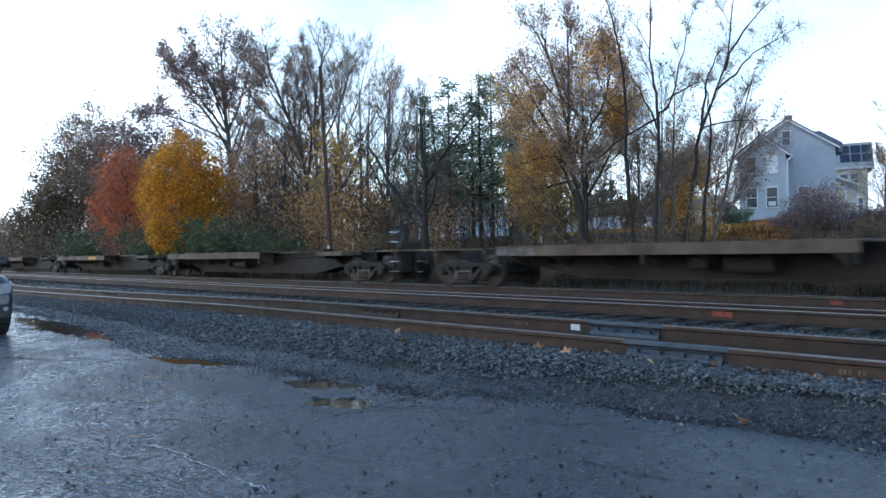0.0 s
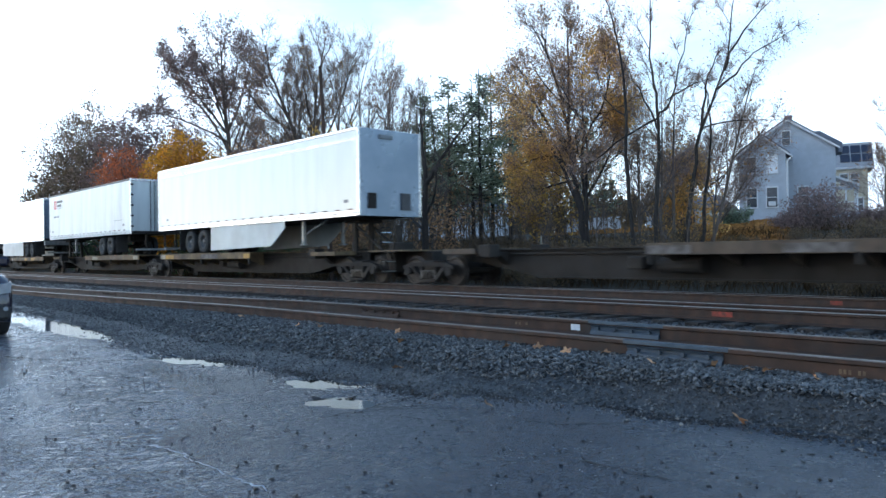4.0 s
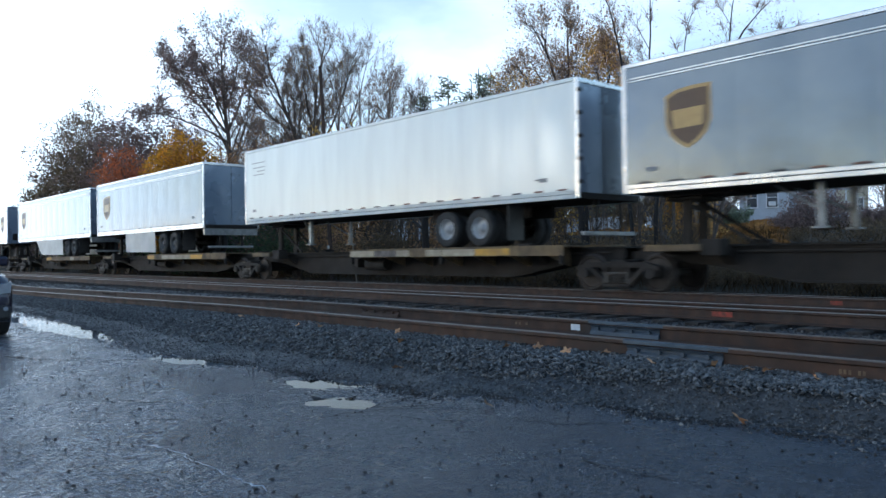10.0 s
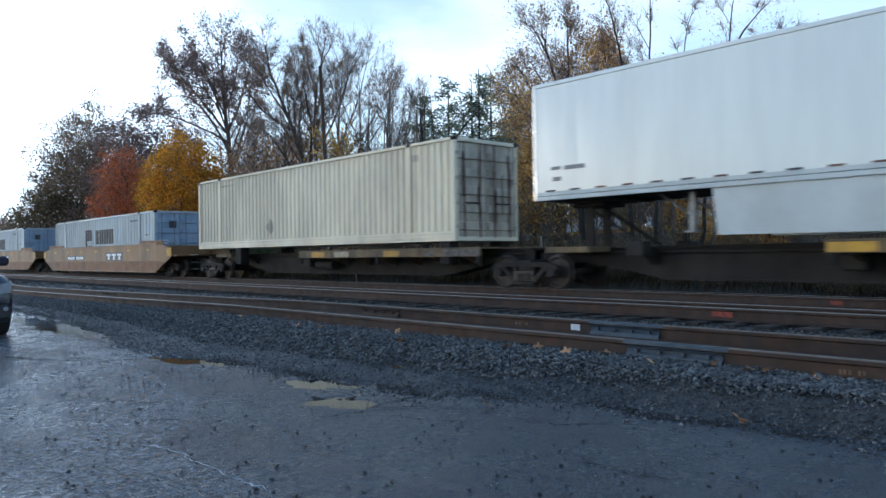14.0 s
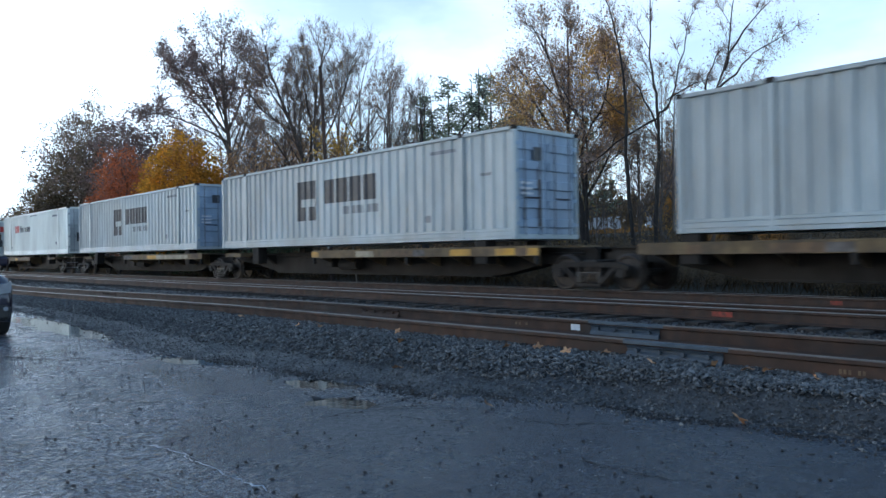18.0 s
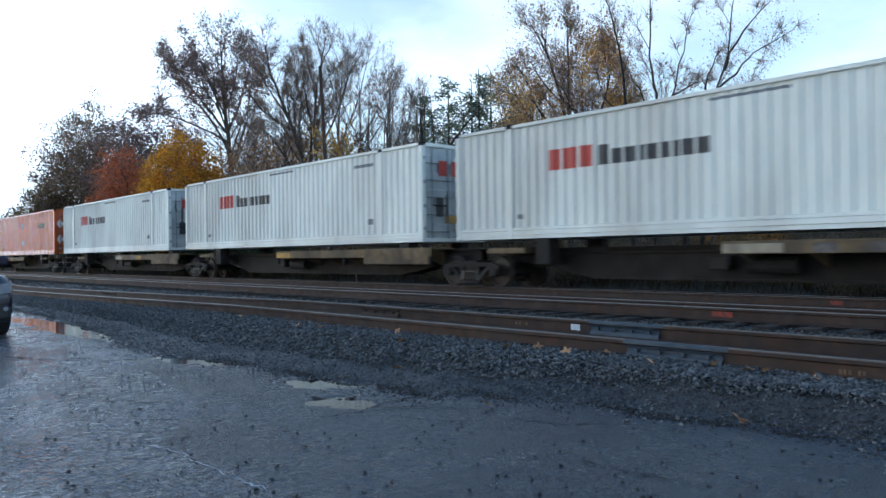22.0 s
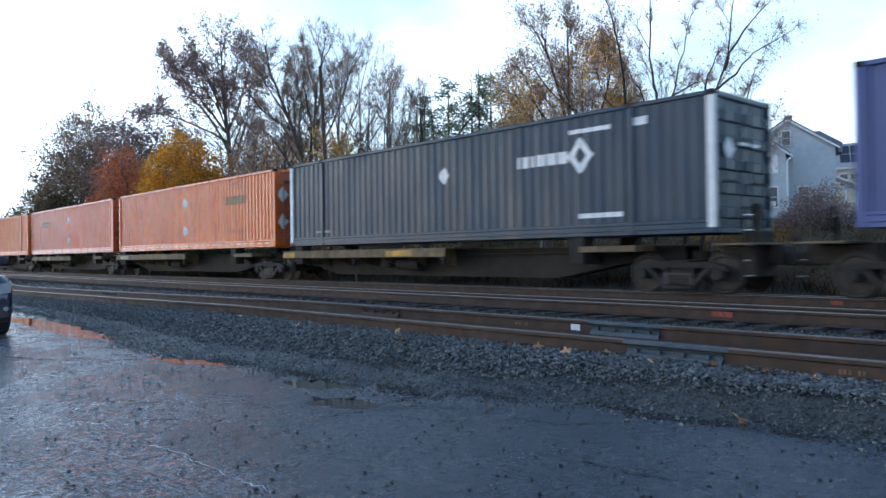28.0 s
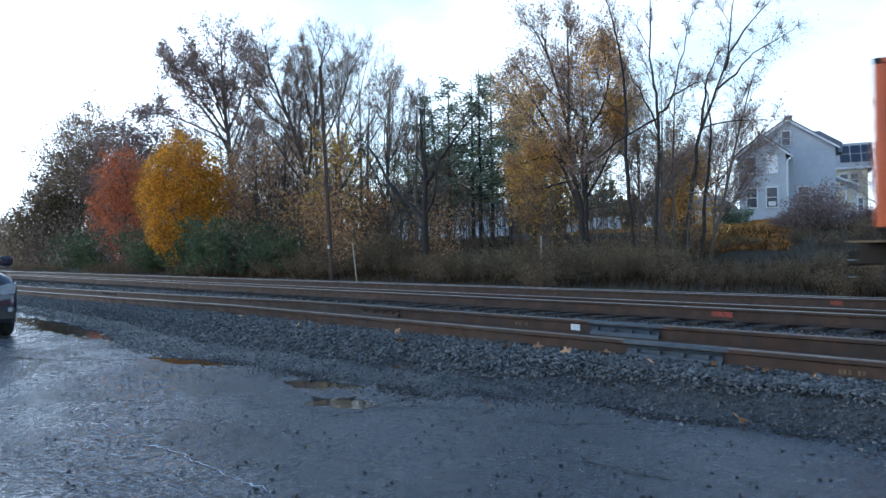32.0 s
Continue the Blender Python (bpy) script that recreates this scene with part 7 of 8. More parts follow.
# ---- fallen leaves ----
M["dead_leaf"] = surf("dry_fallen_leaf", (0.42, 0.24, 0.12), (0.28, 0.14, 0.07), 12, 0.8, spread=0.4)
lg = Geo()
pts = []
for i in range(20):
    a = 2 * math.pi * i / 20
    pts.append((math.cos(a) * 0.06 * (1 if i % 4 < 2 else 0.55), math.sin(a) * 0.06 * (1 if i % 4 < 2 else 0.55), 0.012 * math.sin(a * 2)))
lg.add([(0, 0, 0)] + pts, [(0, i + 1, (i + 1) % 20 + 1) for i in range(20)])
LEAF = lg.mesh("fallen_leaf", [M["dead_leaf"]])
rng = random.Random(12)
for x, y in ((-4.2, 5.9), (-4.5, 5.7), (-4.9, 5.75), (-2.75, 5.75), (-2.62, 5.8), (-3.1, 5.85), (-5.2, 5.6), (-8.6, 5.6), (-9.0, 5.5), (-2.2, 5.7), (-6.5, 5.3), (-5.7, 4.6), (-7.2, 5.8), (-3.5, 5.6), (-11.0, 5.7),
             (-4.0, 4.1), (-2.4, 4.9), (-5.0, 8.4), (-4.2, 8.9), (-7.5, 8.6)):
    lone("fallen_leaf", LEAF, None, "dry tan leaf fallen on the stones", "leaf", "fallen leaves", at=pose(x, y, ground_z(x, y) + 0.045, rng.uniform(-40, 40), rng.uniform(-40, 40), rng.uniform(0, 360)))

# ---- cracks in the lot ----
M["crack"] = surf("dark_crack", (0.012, 0.012, 0.013), (0.02, 0.02, 0.02), 20, 0.8)
def crack(points, width, mat, seed, label):
    rng = random.Random(seed)
    dense = []
    for (xa, ya), (xb, yb) in zip(points, points[1:]):
        n = max(3, int(math.hypot(xb - xa, yb - ya) / 0.05))
        for i in range(n):
            k = i / n
            dense.append((xa + (xb - xa) * k + rng.gauss(0, 0.012), ya + (yb - ya) * k + rng.gauss(0, 0.012)))
    g = Geo()
    for i, (x, y) in enumerate(dense):
        x2, y2 = dense[min(i + 1, len(dense) - 1)]
        x1, y1 = dense[max(i - 1, 0)]
        d = Vector((x2 - x1, y2 - y1, 0)).normalized()
        w = width * rng.uniform(0.5, 1.7) * (1 if 1 < i < len(dense) - 2 else 0.2)
        for s in (-1, 1):
            px, py = x - d.y * w * s, y + d.x * w * s
            g.v.append((px, py, ground_z(px, py) + 0.007))
    for i in range(len(dense) - 1):
        g.f.append((2 * i, 2 * i + 1, 2 * i + 3, 2 * i + 2))
        g.m.append(0)
    lone("crack", g, mat, label, "crack", kind="structure")
DRY = "dark jagged crack in the asphalt"
# narrow pale line, broken by dark spots, along the seam
M["seam_pale"] = surf("pale_seam_streak", (0.42, 0.46, 0.53), (0.06, 0.07, 0.09), 14, 0.3)
crack([(-4.78, 1.79), (-4.57, 1.86), (-4.2, 1.85), (-3.82, 1.87), (-3.47, 1.89), (-3.29, 1.91)], 0.0042, M["seam_pale"], 1, "pale line along a seam in the asphalt")
crack([(-4.8, 1.77), (-4.66, 1.84), (-4.55, 1.92)], 0.012, M["seam_pale"], 21, "pale line along a seam in the asphalt")
for i, line in enumerate((((-2.69, 3.38), (-2.59, 3.45), (-2.26, 3.46), (-2.07, 3.48), (-1.99, 3.62)), ((-2.61, 3.46), (-2.64, 3.63)), ((-2.21, 3.48), (-2.2, 3.64)),
                          ((-4.62, 2.94), (-4.63, 3.27), (-4.49, 3.6), (-4.3, 3.83), (-3.99, 4.19)), ((-5.6, 3.26), (-5.47, 3.45)), ((-4.7, 3.48), (-4.77, 3.82), (-4.82, 4.17)),
                          ((-4.89, 1.02), (-4.92, 1.14), (-4.95, 1.24)), ((-4.46, 1.07), (-4.46, 1.14)), ((-8.96, 2.65), (-8.95, 3.14), (-8.69, 3.37)), ((-5.52, 2.07), (-5.23, 2.35)),
                          ((-4.31, 3.45), (-4.02, 3.52), (-3.68, 3.75)), ((-10.5, 2.2), (-9.6, 2.5), (-9.2, 3.1)), ((-4.77, 3.48), (-4.55, 3.64), (-4.36, 4.0)), ((-3.71, 3.9), (-3.25, 4.09), (-2.96, 4.47)),
                          ((-3.3, 1.92), (-2.9, 2.0), (-2.5, 2.2), (-2.3, 2.6)), ((-6.5, 2.2), (-6.2, 2.35), (-6.0, 2.7)), ((-3.12, 4.72), (-2.9, 4.67), (-2.64, 4.81)))):
    crack(line, (0.006, 0.005, 0.005, 0.006, 0.008, 0.009, 0.006, 0.006, 0.01, 0.008, 0.006, 0.01, 0.008, 0.007, 0.005, 0.006, 0.012)[i], M["crack"], 30 + i, DRY)
crack([(-5.5, 3.43), (-5.32, 3.45), (-5.2, 3.58), (-5.14, 3.68), (-5.2, 3.82)], 0.026, M["crack"], 9, "broken edge of a worn asphalt layer")

# ---- poles ----
M["pole"] = surf("weathered_pole_wood", (0.085, 0.052, 0.04), (0.05, 0.033, 0.027), 4, 0.9, 0, 0.5, 20, stretch=(4, 4, 0.4))
M["post_white"] = surf("white_post_paint", (0.6, 0.6, 0.57), (0.45, 0.45, 0.42), 5, 0.7)
t = thing("utility_pole", "weathered brown wooden utility pole without wires", "pole", at=pose(-28.87, 19.5, -0.1, 0, -4.3, 0))
part("shaft", Geo().tube((0, 0, -0.4), (0, 0, 10.2), 0.1, 0.08, 12), M["pole"], t)
part("tag", Geo().box(0.02, 0.16, -0.175, -0.145, 1.6, 1.75, c=0.005), M["post_white"], t, "small white tag")
M["post_wood"] = surf("pale_weathered_wood", (0.36, 0.33, 0.26), (0.24, 0.21, 0.17), 8, 0.8, 0, 0.3, 20)
t = thing("marker_post", "leaning pale marker post in the weeds", "post", at=pose(-25.36, 18.35, 0, 0, -9, 0))
part("shaft", Geo().box(-0.025, 0.025, -0.02, 0.02, -0.3, 1.75, c=0.006), M["post_wood"], t)
t = thing("marker_post", "pale marker post in the weeds", "post", at=pose(-18.95, 22.5, 0.35, 0, 1.5, 0))
part("shaft", Geo().box(-0.03, 0.03, -0.03, 0.03, -0.3, 1.5, c=0.006), M["post_wood"], t)

# ---- houses ----
M["siding_grey"] = surf("grey_blue_lap_siding", (0.44, 0.48, 0.54), (0.4, 0.435, 0.49), 2, 0.6, 0, 0.05, 8, (0.33, 0.35, 0.38), 0.4, 0.5)
M["siding_cream"] = surf("cream_siding", (0.55, 0.5, 0.38), (0.5, 0.45, 0.35), 2, 0.6)
M["siding_white"] = surf("white_siding", (0.6, 0.63, 0.68), (0.52, 0.55, 0.6), 2, 0.6)
M["shingle"] = surf("dark_grey_shingles", (0.2, 0.21, 0.25), (0.15, 0.165, 0.2), 6, 0.85, 0, 0.4, 12, spread=0.1)
M["shingle_pale"] = surf("pale_grey_shingles", (0.34, 0.35, 0.37), (0.27, 0.28, 0.3), 6, 0.85, 0, 0.3, 12)
M["trim"] = surf("white_trim", (0.7, 0.72, 0.74), (0.62, 0.64, 0.67), 3, 0.5)
M["glass"] = surf("dark_window_glass", (0.05, 0.06, 0.075), (0.035, 0.04, 0.05), 2, 0.06, rvar=0.02)
M["curtain"] = surf("pale_window_blind", (0.75, 0.78, 0.82), (0.68, 0.7, 0.75), 3, 0.3)
M["brick"] = surf("chimney_brick", (0.3, 0.22, 0.22), (0.22, 0.16, 0.17), 8, 0.85, 0, 0.4, 20)
M["solar"] = surf("solar_cells", (0.025, 0.03, 0.05), (0.03, 0.036, 0.06), 6, 0.12, rvar=0.03)


def boards(parent, x0, x1, y, z0, z1, gable=None, mat=None, side=-1):
    """Lapped boards on a wall that faces -y; gable(z) gives the half-open span at a height."""
    z, step = z0, 0.2
    while z < z1 - 0.02:
        top = min(z + step, z1)
        a, b = (x0, x1) if gable is None else gable((z + top) / 2)
        if b - a > 0.1:
            part("siding_board", Geo().prism([(y, z), (y - 0.03, z), (y - 0.012, top), (y, top)], a, b, axis="x"), mat, parent)
        z += step


def window(parent, x0, x1, y, z0, z1, blind=False, sill=True):
    w = part("window", Geo().box(x0, x1, y - 0.02, y + 0.02, z0, z1), M["curtain"] if blind else M["glass"], parent)
    fr = Geo().box(x0 - 0.09, x0, y - 0.07, y, z0 - 0.09, z1 + 0.12, c=0.01).box(x1, x1 + 0.09, y - 0.07, y, z0 - 0.09, z1 + 0.12, c=0.01)
    fr.box(x0, x1, y - 0.07, y, z1, z1 + 0.12, c=0.01).box(x0, x1, y - 0.05, y, (z0 + z1) / 2 - 0.03, (z0 + z1) / 2 + 0.03, c=0.01)
    part("frame", fr, M["trim"], w)
    part("sill", Geo().box(x0 - 0.12, x1 + 0.12, y - 0.11, y, z0 - 0.11, z0, c=0.01), M["trim"], w)


def gable_block(h, x0, x1, y0, y1, z0, eave, ridge, mat, over=0.35):
    """Walls and a pitched roof whose ridge runs along y."""
    mid = (x0 + x1) / 2
    part("wall", Geo().prism([(x0, z0 - 1.0), (x1, z0 - 1.0), (x1, eave), (mid, ridge), (x0, eave)], y0, y1), mat, h)
    k = (ridge - eave) / (mid - x0)
    for s in (-1, 1):
        ex = mid + s * (mid - x0 + over)
        ez = ridge - k * (mid - x0 + over)
        roof = part("roof", Geo().prism([(mid, ridge + 0.03), (ex, ez + 0.03), (ex, ez + 0.17), (mid, ridge + 0.19)], y0 - over, y1 + over), M["shingle"], h)
        n = 9
        for i in range(n):
            a, b = i / n, (i + 1) / n
            xa, za, xb, zb = mid + (ex - mid) * a, ridge + (ez - ridge) * a, mid + (ex - mid) * b, ridge + (ez - ridge) * b
            part("shingle_course", Geo().prism([(xa, za + 0.19), (xb, zb + 0.19), (xb, zb + 0.215), (xa, za + 0.2)], y0 - over - 0.01, y1 + over + 0.01), M["shingle"], roof)
        part("rake_board", Geo().prism([(mid, ridge - 0.12), (ex, ez - 0.12), (ex, ez + 0.06), (mid, ridge + 0.06)], y0 - over - 0.02, y0 - over + 0.02), M["trim"], roof)
    def span(z):
        return (x0, x1) if z <= eave else (x0 + (z - eave) / k, x1 - (z - eave) / k)
    boards(h, x0, x1, y0, z0 - 0.3, ridge - 0.1, span, mat)


house = thing("house", "grey-blue two-storey house with steep dark gables", "house", at=pose(-28.5, 68, 0, rz=22))
gable_block(house, -3.84, 3.88, 1.5, 8.0, 3.7, 10.37, 12.95, M["siding_grey"])
gable_block(house, -3.95, -0.1, -1.5, 1.5, 3.7, 9.7, 11.25, M["siding_grey"])
for x0, x1, z0, z1, bl in ((-3.26, -2.53, 8.03, 9.38, False), (-1.59, -0.83, 7.97, 9.42, True), (-1.67, -0.83, 4.94, 6.62, False), (-3.3, -2.5, 4.94, 6.62, False)):
    window(house, x0, x1, -1.535, z0, z1, bl)
window(house, -0.42, 0.21, 1.465, 10.66, 11.9)
window(house, 0.85, 1.63, 1.465, 5.3, 6.77)
part("downspout", Geo().tube((0.0, -1.6, 3.7), (0.0, -1.6, 8.9), 0.07, n=8).tube((0.0, -1.6, 8.9), (0.42, -1.75, 9.3), 0.07, n=8), M["trim"], house)
part("gutter", Geo().box(0.22, 0.4, -1.8, 1.4, 9.32, 9.46, c=0.03), M["trim"], house)
part("chimney", Geo().box(-0.15, 0.4, 3.4, 4.0, 12.2, 13.6, c=0.02).box(-0.2, 0.45, 3.35, 4.05, 13.5, 13.68, c=0.02), M["brick"], house)
part("air_conditioner", Geo().box(-1.55, -0.95, -1.9, -1.55, 5.0, 5.4, c=0.03), M["trim"], house)
part("rear_roof", Geo().prism([(1.5, 12.35), (2.75, 12.4), (4.65, 11.15), (4.65, 10.3), (1.5, 10.3)], 6.0, 9.0), M["shingle"], house)
part("porch_roof", Geo().prism([(3.95, 7.75), (5.8, 6.95), (5.8, 6.75), (3.95, 7.55)], 2.5, 6.0), M["trim"], house)
part("porch_fascia", Geo().box(3.9, 5.75, 2.55, 2.65, 6.45, 6.75, c=0.01), M["siding_grey"], house)
for x, y in ((5.6, 2.7), (5.6, 5.7), (4.7, 2.7)):
    part("porch_post", Geo().box(x - 0.07, x + 0.07, y - 0.07, y + 0.07, 3.6, 6.8, c=0.015), M["trim"], house)
part("porch_rail", Geo().box(3.9, 5.6, 2.66, 2.72, 5.3, 5.38, c=0.01).box(3.9, 5.6, 2.66, 2.72, 4.7, 4.76, c=0.01), M["trim"], house)
part("porch_floor", Geo().box(3.9, 5.8, 2.5, 6.0, 3.0, 4.4, c=0.02), M["siding_grey"], house)
part("foundation", Geo().box(-3.9, 3.94, 1.44, 8.0, 2.4, 3.75).box(-4.0, -0.05, -1.56, 1.44, 2.4, 3.75), M["siding_white"], house)

house2 = thing("house", "cream house with solar panels on its dark roof", "house", at=pose(-28.5, 68, 0, rz=22))
part("wall", Geo().box(4.0, 7.5, 17.3, 24.0, 3.0, 9.75), M["siding_cream"], house2)
rf = part("roof", Geo().prism([(17.0, 9.8), (20.0, 12.75), (23.0, 9.8), (23.0, 9.65), (17.0, 9.65)], 3.7, 8.1, axis="x"), M["shingle_pale"], house2)
part("eave_board", Geo().box(3.7, 8.1, 16.96, 17.0, 9.62, 9.84, c=0.01), M["trim"], rf)
for i in range(3):
    for j in range(2):
        k0, k1 = 0.18 + j * 0.36, 0.18 + j * 0.36 + 0.31
        y0, y1, z0, z1 = 17.0 + 3.0 * k0, 17.0 + 3.0 * k1, 9.8 + 2.95 * k0, 9.8 + 2.95 * k1
        part("solar_panel", Geo().prism([(y0, z0 + 0.06), (y1, z1 + 0.06), (y1, z1 + 0.12), (y0, z0 + 0.12)], 4.95 + i * 1.05, 5.87 + i * 1.05, axis="x"), M["solar"], rf)
for x in (4.9, 5.9):
    window(house2, x, x + 0.7, 17.26, 7.9, 9.1)
window(house2, 6.3, 7.0, 17.26, 5.2, 6.5)

house3 = thing("house", "small white house seen between the trees", "house")
part("wall", Geo().prism([(-68.6, 3.0), (-61.6, 3.0), (-61.6, 6.6), (-65.0, 8.0), (-68.6, 6.6)], 60.0, 68.0), M["siding_white"], house3)
for s in (-1, 1):
    part("roof", Geo().prism([(-65.0, 8.0), (-65.0 + s * 4.0, 6.4), (-65.0 + s * 4.0, 6.55), (-65.0, 8.15)], 59.6, 68.4), M["shingle"], house3)
window(house3, -67.1, -65.9, 59.96, 4.6, 6.1)
window(house3, -64.2, -63.2, 59.96, 4.6, 6.1)
house4 = thing("house", "pale house half hidden by the woods", "house")
part("wall", Geo().box(-82.0, -75.5, 60.0, 68.0, 3.0, 6.6), M["siding_white"], house4)
part("roof", Geo().prism([(59.6, 6.6), (64.0, 8.6), (68.4, 6.6)], -82.4, -75.1, axis="x"), M["shingle"], house4)
window(house4, -80.5, -79.4, 59.96, 4.6, 6.0)
window(house4, -77.6, -76.8, 59.96, 4.6, 6.0)
garage = thing("garage", "low white garage behind the thicket", "garage")
part("wall", Geo().box(-34.2, -29.6, 54.0, 60.0, 2.2, 4.4), M["siding_white"], garage)
part("roof", Geo().prism([(53.6, 4.4), (57.0, 5.6), (60.4, 4.4)], -34.6, -29.2, axis="x"), M["shingle"], garage)
for x in (-33.6, -31.4):
    part("garage_door", Geo().box(x, x + 1.6, 53.95, 54.02, 2.6, 4.1, c=0.01), M["glass"], garage)
fence = thing("fence", "low pale board fence by the lawn", "fence")
for i in range(16):
    part("board", Geo().box(-40 + i * 0.34, -40 + i * 0.34 + 0.3, 51.0, 51.04, 2.4, 4.0, c=0.005), M["siding_white"], fence)

# lawn covered with leaves, and the garden shrubs
M["leaf_litter"] = leafmat("orange_leaf_litter", (0.42, 0.2, 0.06), (0.3, 0.15, 0.05))
rs = np.random.RandomState(3)
spots = [Vector((x, y, ground_z(x, y) + 0.03)) for x, y in zip(rs.uniform(-38, -23, 5200), rs.uniform(44, 66, 5200))]
spots += [Vector((x * y, y, ground_z(x * y, y) + 0.03)) for x, y in zip(rs.uniform(-0.56, -0.42, 5000), rs.uniform(27, 52, 5000))]
lone("leaf_litter", leaves(spots, 1, 0.22, 0.05, 9, 1.0, 0.8), M["leaf_litter"], "orange leaves lying on the lawn", "leaves", kind="stuff")
BUSH = shrub_mesh(31, 2.6, 3.6, "leaf_brown", 60, 5, 0.09)
dome = thing("garden_shrub", "domed purple-brown garden shrub by the house", "shrub", "garden shrubs", at=pose(-16.0, 42.0, ground_z(-16.0, 42.0)))
tagged(part("brush", BUSH[0], None, dome, at=Matrix.Scale(0.85, 4)), kind="stuff")
tagged(part("foliage", leaves(crown_spots(5600, -1.5, 2.45, 2.05, 8, -0.4), 2, 0.065, 0.09, 5), M["leaf_brown"], dome), kind="stuff")
shrub(BUSH, "garden_shrub", "low purple-brown garden shrub by the house", -13.2, 41.5, 0.5, 120, "garden shrubs")
shrub(BUSH, "garden_shrub", "low purple-brown garden shrub by the house", -18.4, 43.5, 0.42, 40, "garden shrubs")
EVER = shrub_mesh(32, 1.7, 2.0, "needle", 26, 9, 0.1)
shrub(EVER, "garden_shrub", "small dark evergreen beside the house wall", -27.3, 55.0, 1.0, group="garden shrubs")

# ---- grass and weeds along the far ditch ----
M["grass"] = leafmat("dry_grass", (0.075, 0.046, 0.022), (0.045, 0.03, 0.015))
M["grass"].node_tree.nodes["Principled BSDF"].inputs["Specular IOR Level"].default_value = 0.05
def blades(n, seed, x0, x1, y0, y1, h):
    rs = np.random.RandomState(seed)
    g = Geo()
    for i in range(n):
        x, y = rs.uniform(x0, x1), rs.uniform(y0, y1)
        z = ground_z(x, y) - 0.02
        a, hh, w = rs.uniform(0, 6.28), h * rs.uniform(0.5, 1.3), 0.008
        dx, dy = math.cos(a), math.sin(a)
        bx, by = x + rs.normal(0, hh * 0.3), y + rs.normal(0, hh * 0.3)
        o = len(g.v)
        g.v += [(x - dx * w, y - dy * w, z), (x + dx * w, y + dy * w, z), ((x + bx) / 2 + dx * w * 0.8, (y + by) / 2 + dy * w * 0.8, z + hh * 0.6), (bx, by, z + hh)]
        g.f += [(o, o + 1, o + 2), (o, o + 2, o + 3)]
        g.m += [0, 0]
    return g
lone("dry_grass", blades(14000, 1, -48, -3, 19.4, 24.0, 0.36), M["grass"], "dry brown grass in the ditch", "grass", kind="stuff")
lone("dry_grass", blades(16000, 2, -80, -5, 24, 40.0, 0.42), M["grass"], "dry brown grass under the trees", "grass", kind="stuff")

# ---- parked car ----
M["car_paint"] = surf("dark_blue_car_paint", (0.02, 0.02, 0.042), (0.018, 0.018, 0.036), 3, 0.1, 0.0, 0.01, rvar=0.03, dirt=(0.035, 0.033, 0.045), dirt_amt=0.4, dscale=1.5, spec=0.7)
M["lamp_lens"] = surf("clear_lamp_lens", (0.3, 0.32, 0.35), (0.22, 0.24, 0.27), 8, 0.1)
CAR_AT = (-12.9, 2.05)
car = thing("parked_car", "dark blue sport utility car with a round fog lamp", "car", at=pose(CAR_AT[0], CAR_AT[1], 0.0))
sections = [(0.0, 0.30, 0.72, 0.74), (-0.06, 0.26, 0.84, 0.82), (-0.25, 0.24, 0.98, 0.88), (-0.6, 0.24, 1.03, 0.91), (-1.2, 0.24, 1.08, 0.93), (-1.5, 0.24, 1.1, 0.93), (-4.2, 0.26, 1.12, 0.93), (-4.55, 0.3, 1.05, 0.88), (-4.65, 0.4, 0.95, 0.8)]
def ring(x, lo, hi, w):
    return [(x, -w * 0.96, lo), (x, w * 0.96, lo), (x, w, lo + 0.18), (x, w, hi - 0.22), (x, w * 0.93, hi - 0.07), (x, w * 0.72, hi), (x, -w * 0.72, hi), (x, -w * 0.93, hi - 0.07), (x, -w, hi - 0.22), (x, -w, lo + 0.18)]
g = Geo()
for sct in sections:
    g.v += ring(*sct)
for r in range(len(sections) - 1):
    for i in range(10):
        g.f.append((r * 10 + i, r * 10 + (i + 1) % 10, (r + 1) * 10 + (i + 1) % 10, (r + 1) * 10 + i)); g.m.append(0)
g.f += [tuple(range(10)), tuple(range(80, 90))]; g.m += [0, 0]
part("body", g, M["car_paint"], car, smooth=True)
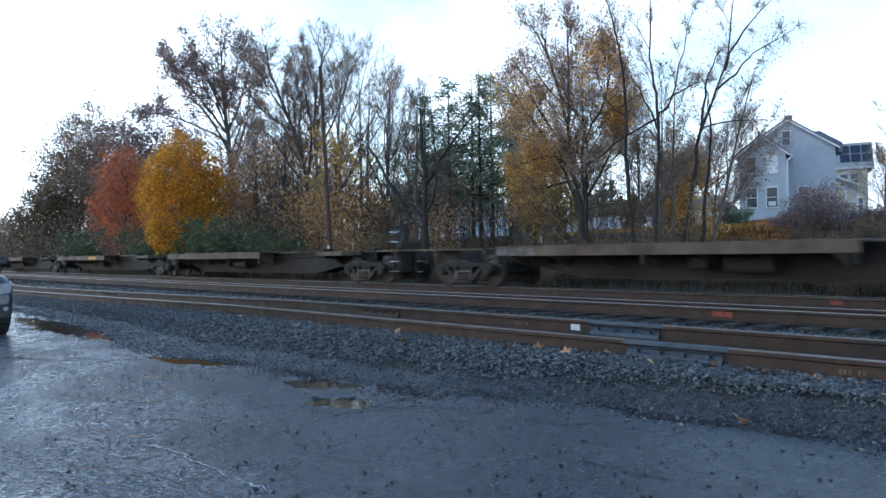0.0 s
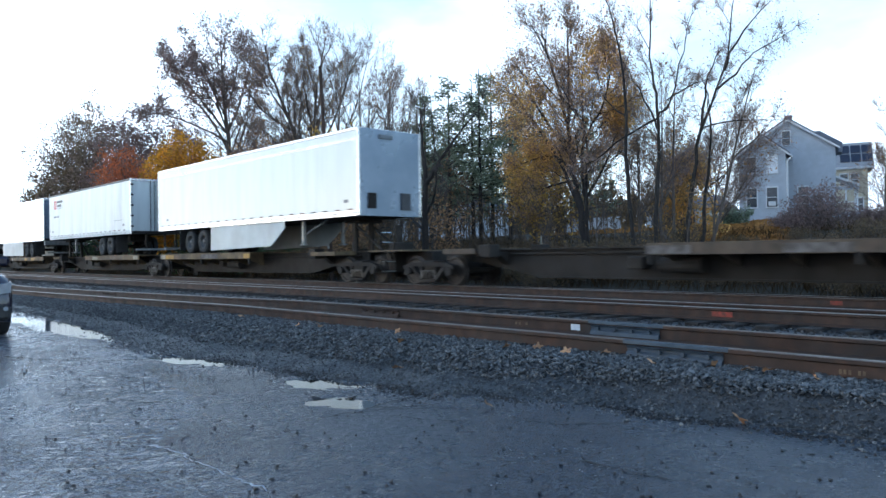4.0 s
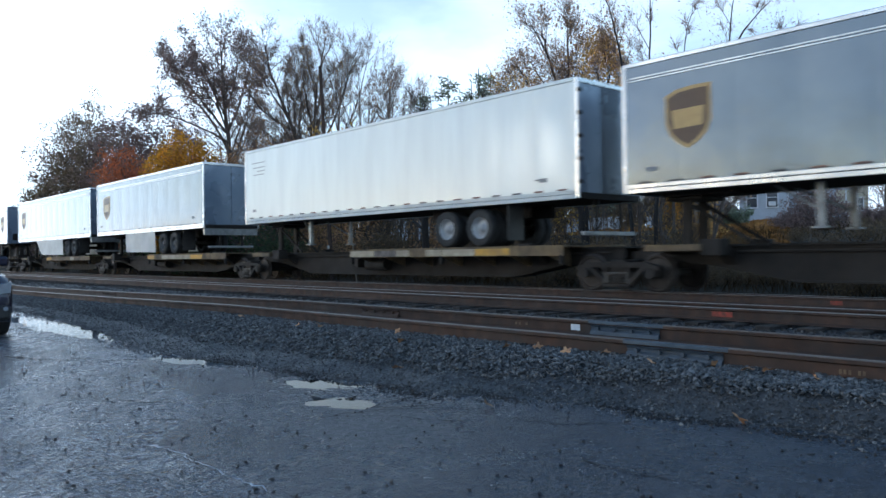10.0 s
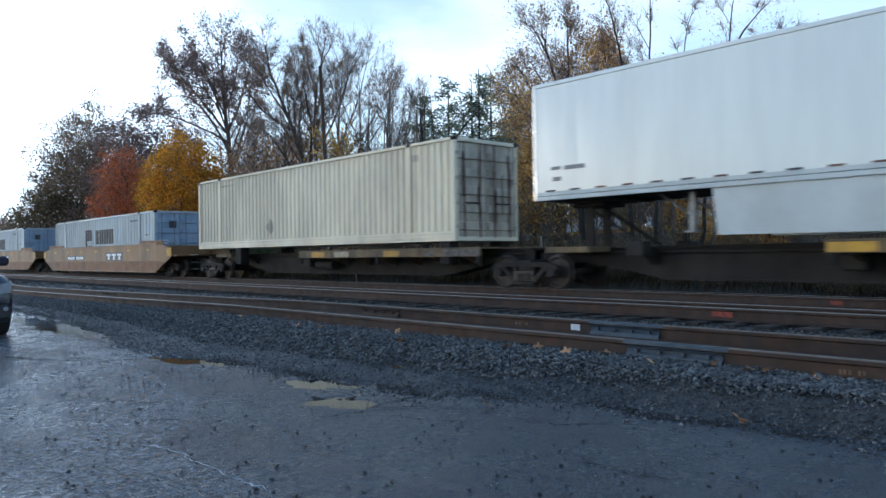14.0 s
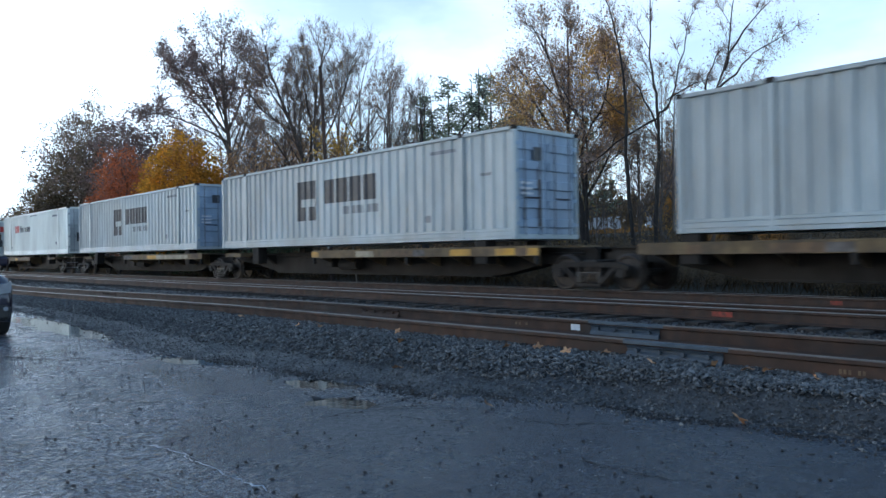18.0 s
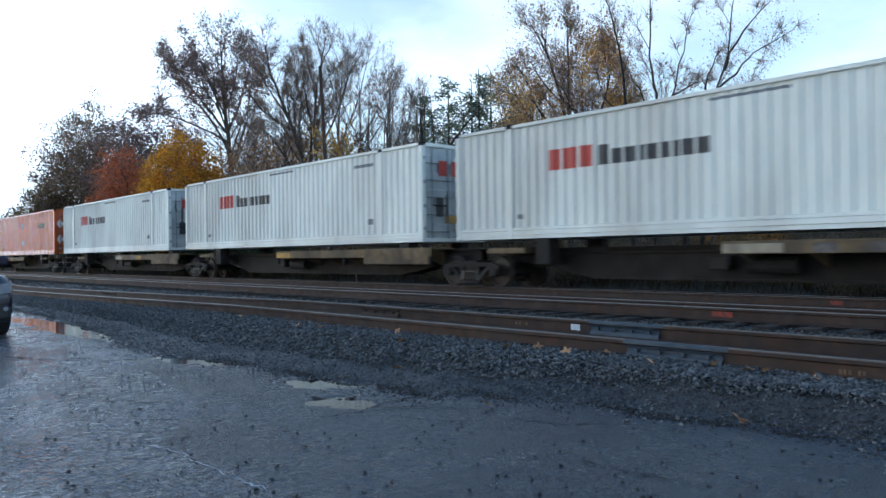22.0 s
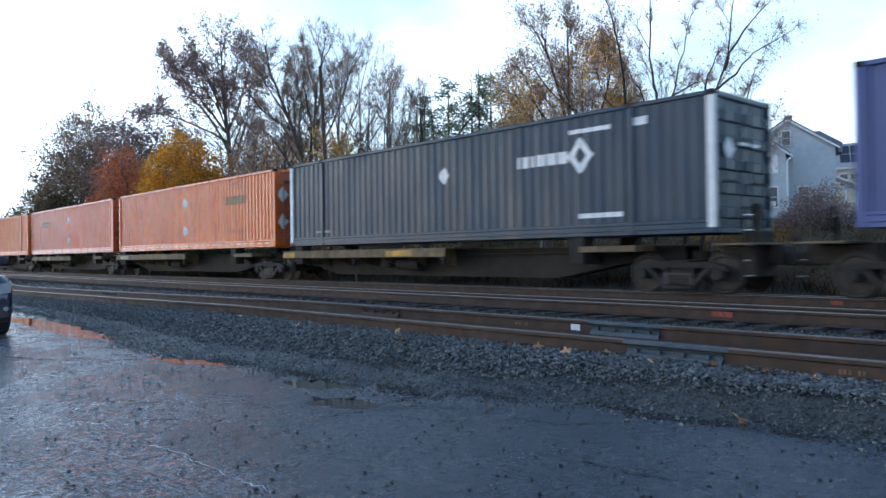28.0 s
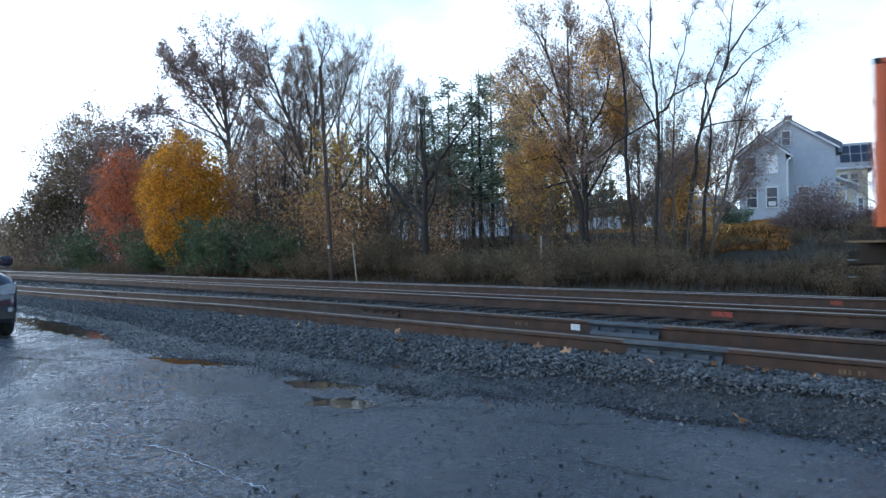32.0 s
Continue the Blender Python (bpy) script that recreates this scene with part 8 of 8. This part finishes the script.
part("cabin", Geo().add([(-1.45, -0.86, 1.08), (-1.45, 0.86, 1.08), (-2.2, 0.7, 1.66), (-2.2, -0.7, 1.66), (-4.4, -0.86, 1.08), (-4.4, 0.86, 1.08), (-4.1, 0.7, 1.68), (-4.1, -0.7, 1.68)],
                        [(0, 1, 2, 3), (4, 7, 6, 5), (3, 2, 6, 7), (1, 5, 6, 2), (0, 3, 7, 4), (0, 4, 5, 1)]), M["glass"], car)
part("roof", Geo().box(-4.15, -2.15, -0.72, 0.72, 1.65, 1.72, c=0.03), M["car_paint"], car)
part("bumper", Geo().box(-0.12, 0.05, -0.8, 0.8, 0.28, 0.52, c=0.05), M["black_paint"], car)
part("grille", Geo().box(-0.03, 0.02, -0.42, 0.42, 0.55, 0.72, c=0.02), M["black_paint"], car)
for s in (-1, 1):
    part("headlight", Geo().prism([(s * 0.48, 0.66), (s * 0.8, 0.7), (s * 0.82, 0.86), (s * 0.5, 0.8)], -0.2, -0.005, axis="x"), M["lamp_lens"], car, "clear headlight")
    fog = part("fog_lamp", Geo().tube((0.03, s * 0.72, 0.46), (0.065, s * 0.72, 0.46), 0.034, n=16), M["lamp_lens"], car, "round clear fog lamp")
    part("bezel", Geo().tube((0.02, s * 0.72, 0.46), (0.055, s * 0.72, 0.46), 0.055, n=16, caps=True), M["black_paint"], fog)
    part("mirror", Geo().box(-1.75, -1.6, *sorted((s * 0.92, s * 1.14)), 1.1, 1.26, c=0.04), M["car_paint"], car)
    for x in (-0.85, -3.65):
        wl_ = part("wheel", TYRE, None, car, at=Matrix.Translation((x, s * 0.83, 0.35)) @ Matrix.Scale(0.69, 4) @ pose(0, 0, 0, rz=0 if s < 0 else 180))
        part("rim", RIM_ALU, None, wl_)


def motions():
    for item in MOVERS:
        ob, s = item[0], item[1]
        z = item[2] if len(item) > 2 else RAIL_Z
        walk(ob, [(t, pose(s + SPEED * (t - 20), TRACK_Y, z)) for t in (0, 8, 16, 24, 32)])
    # the car creeps forward at the end
    walk(car, [(t, pose(CAR_AT[0] + d, CAR_AT[1], 0)) for t, d in ((0, 0), (15, 0), (30.4, 0), (31.2, 0.03), (32, 0.27))])


motions()
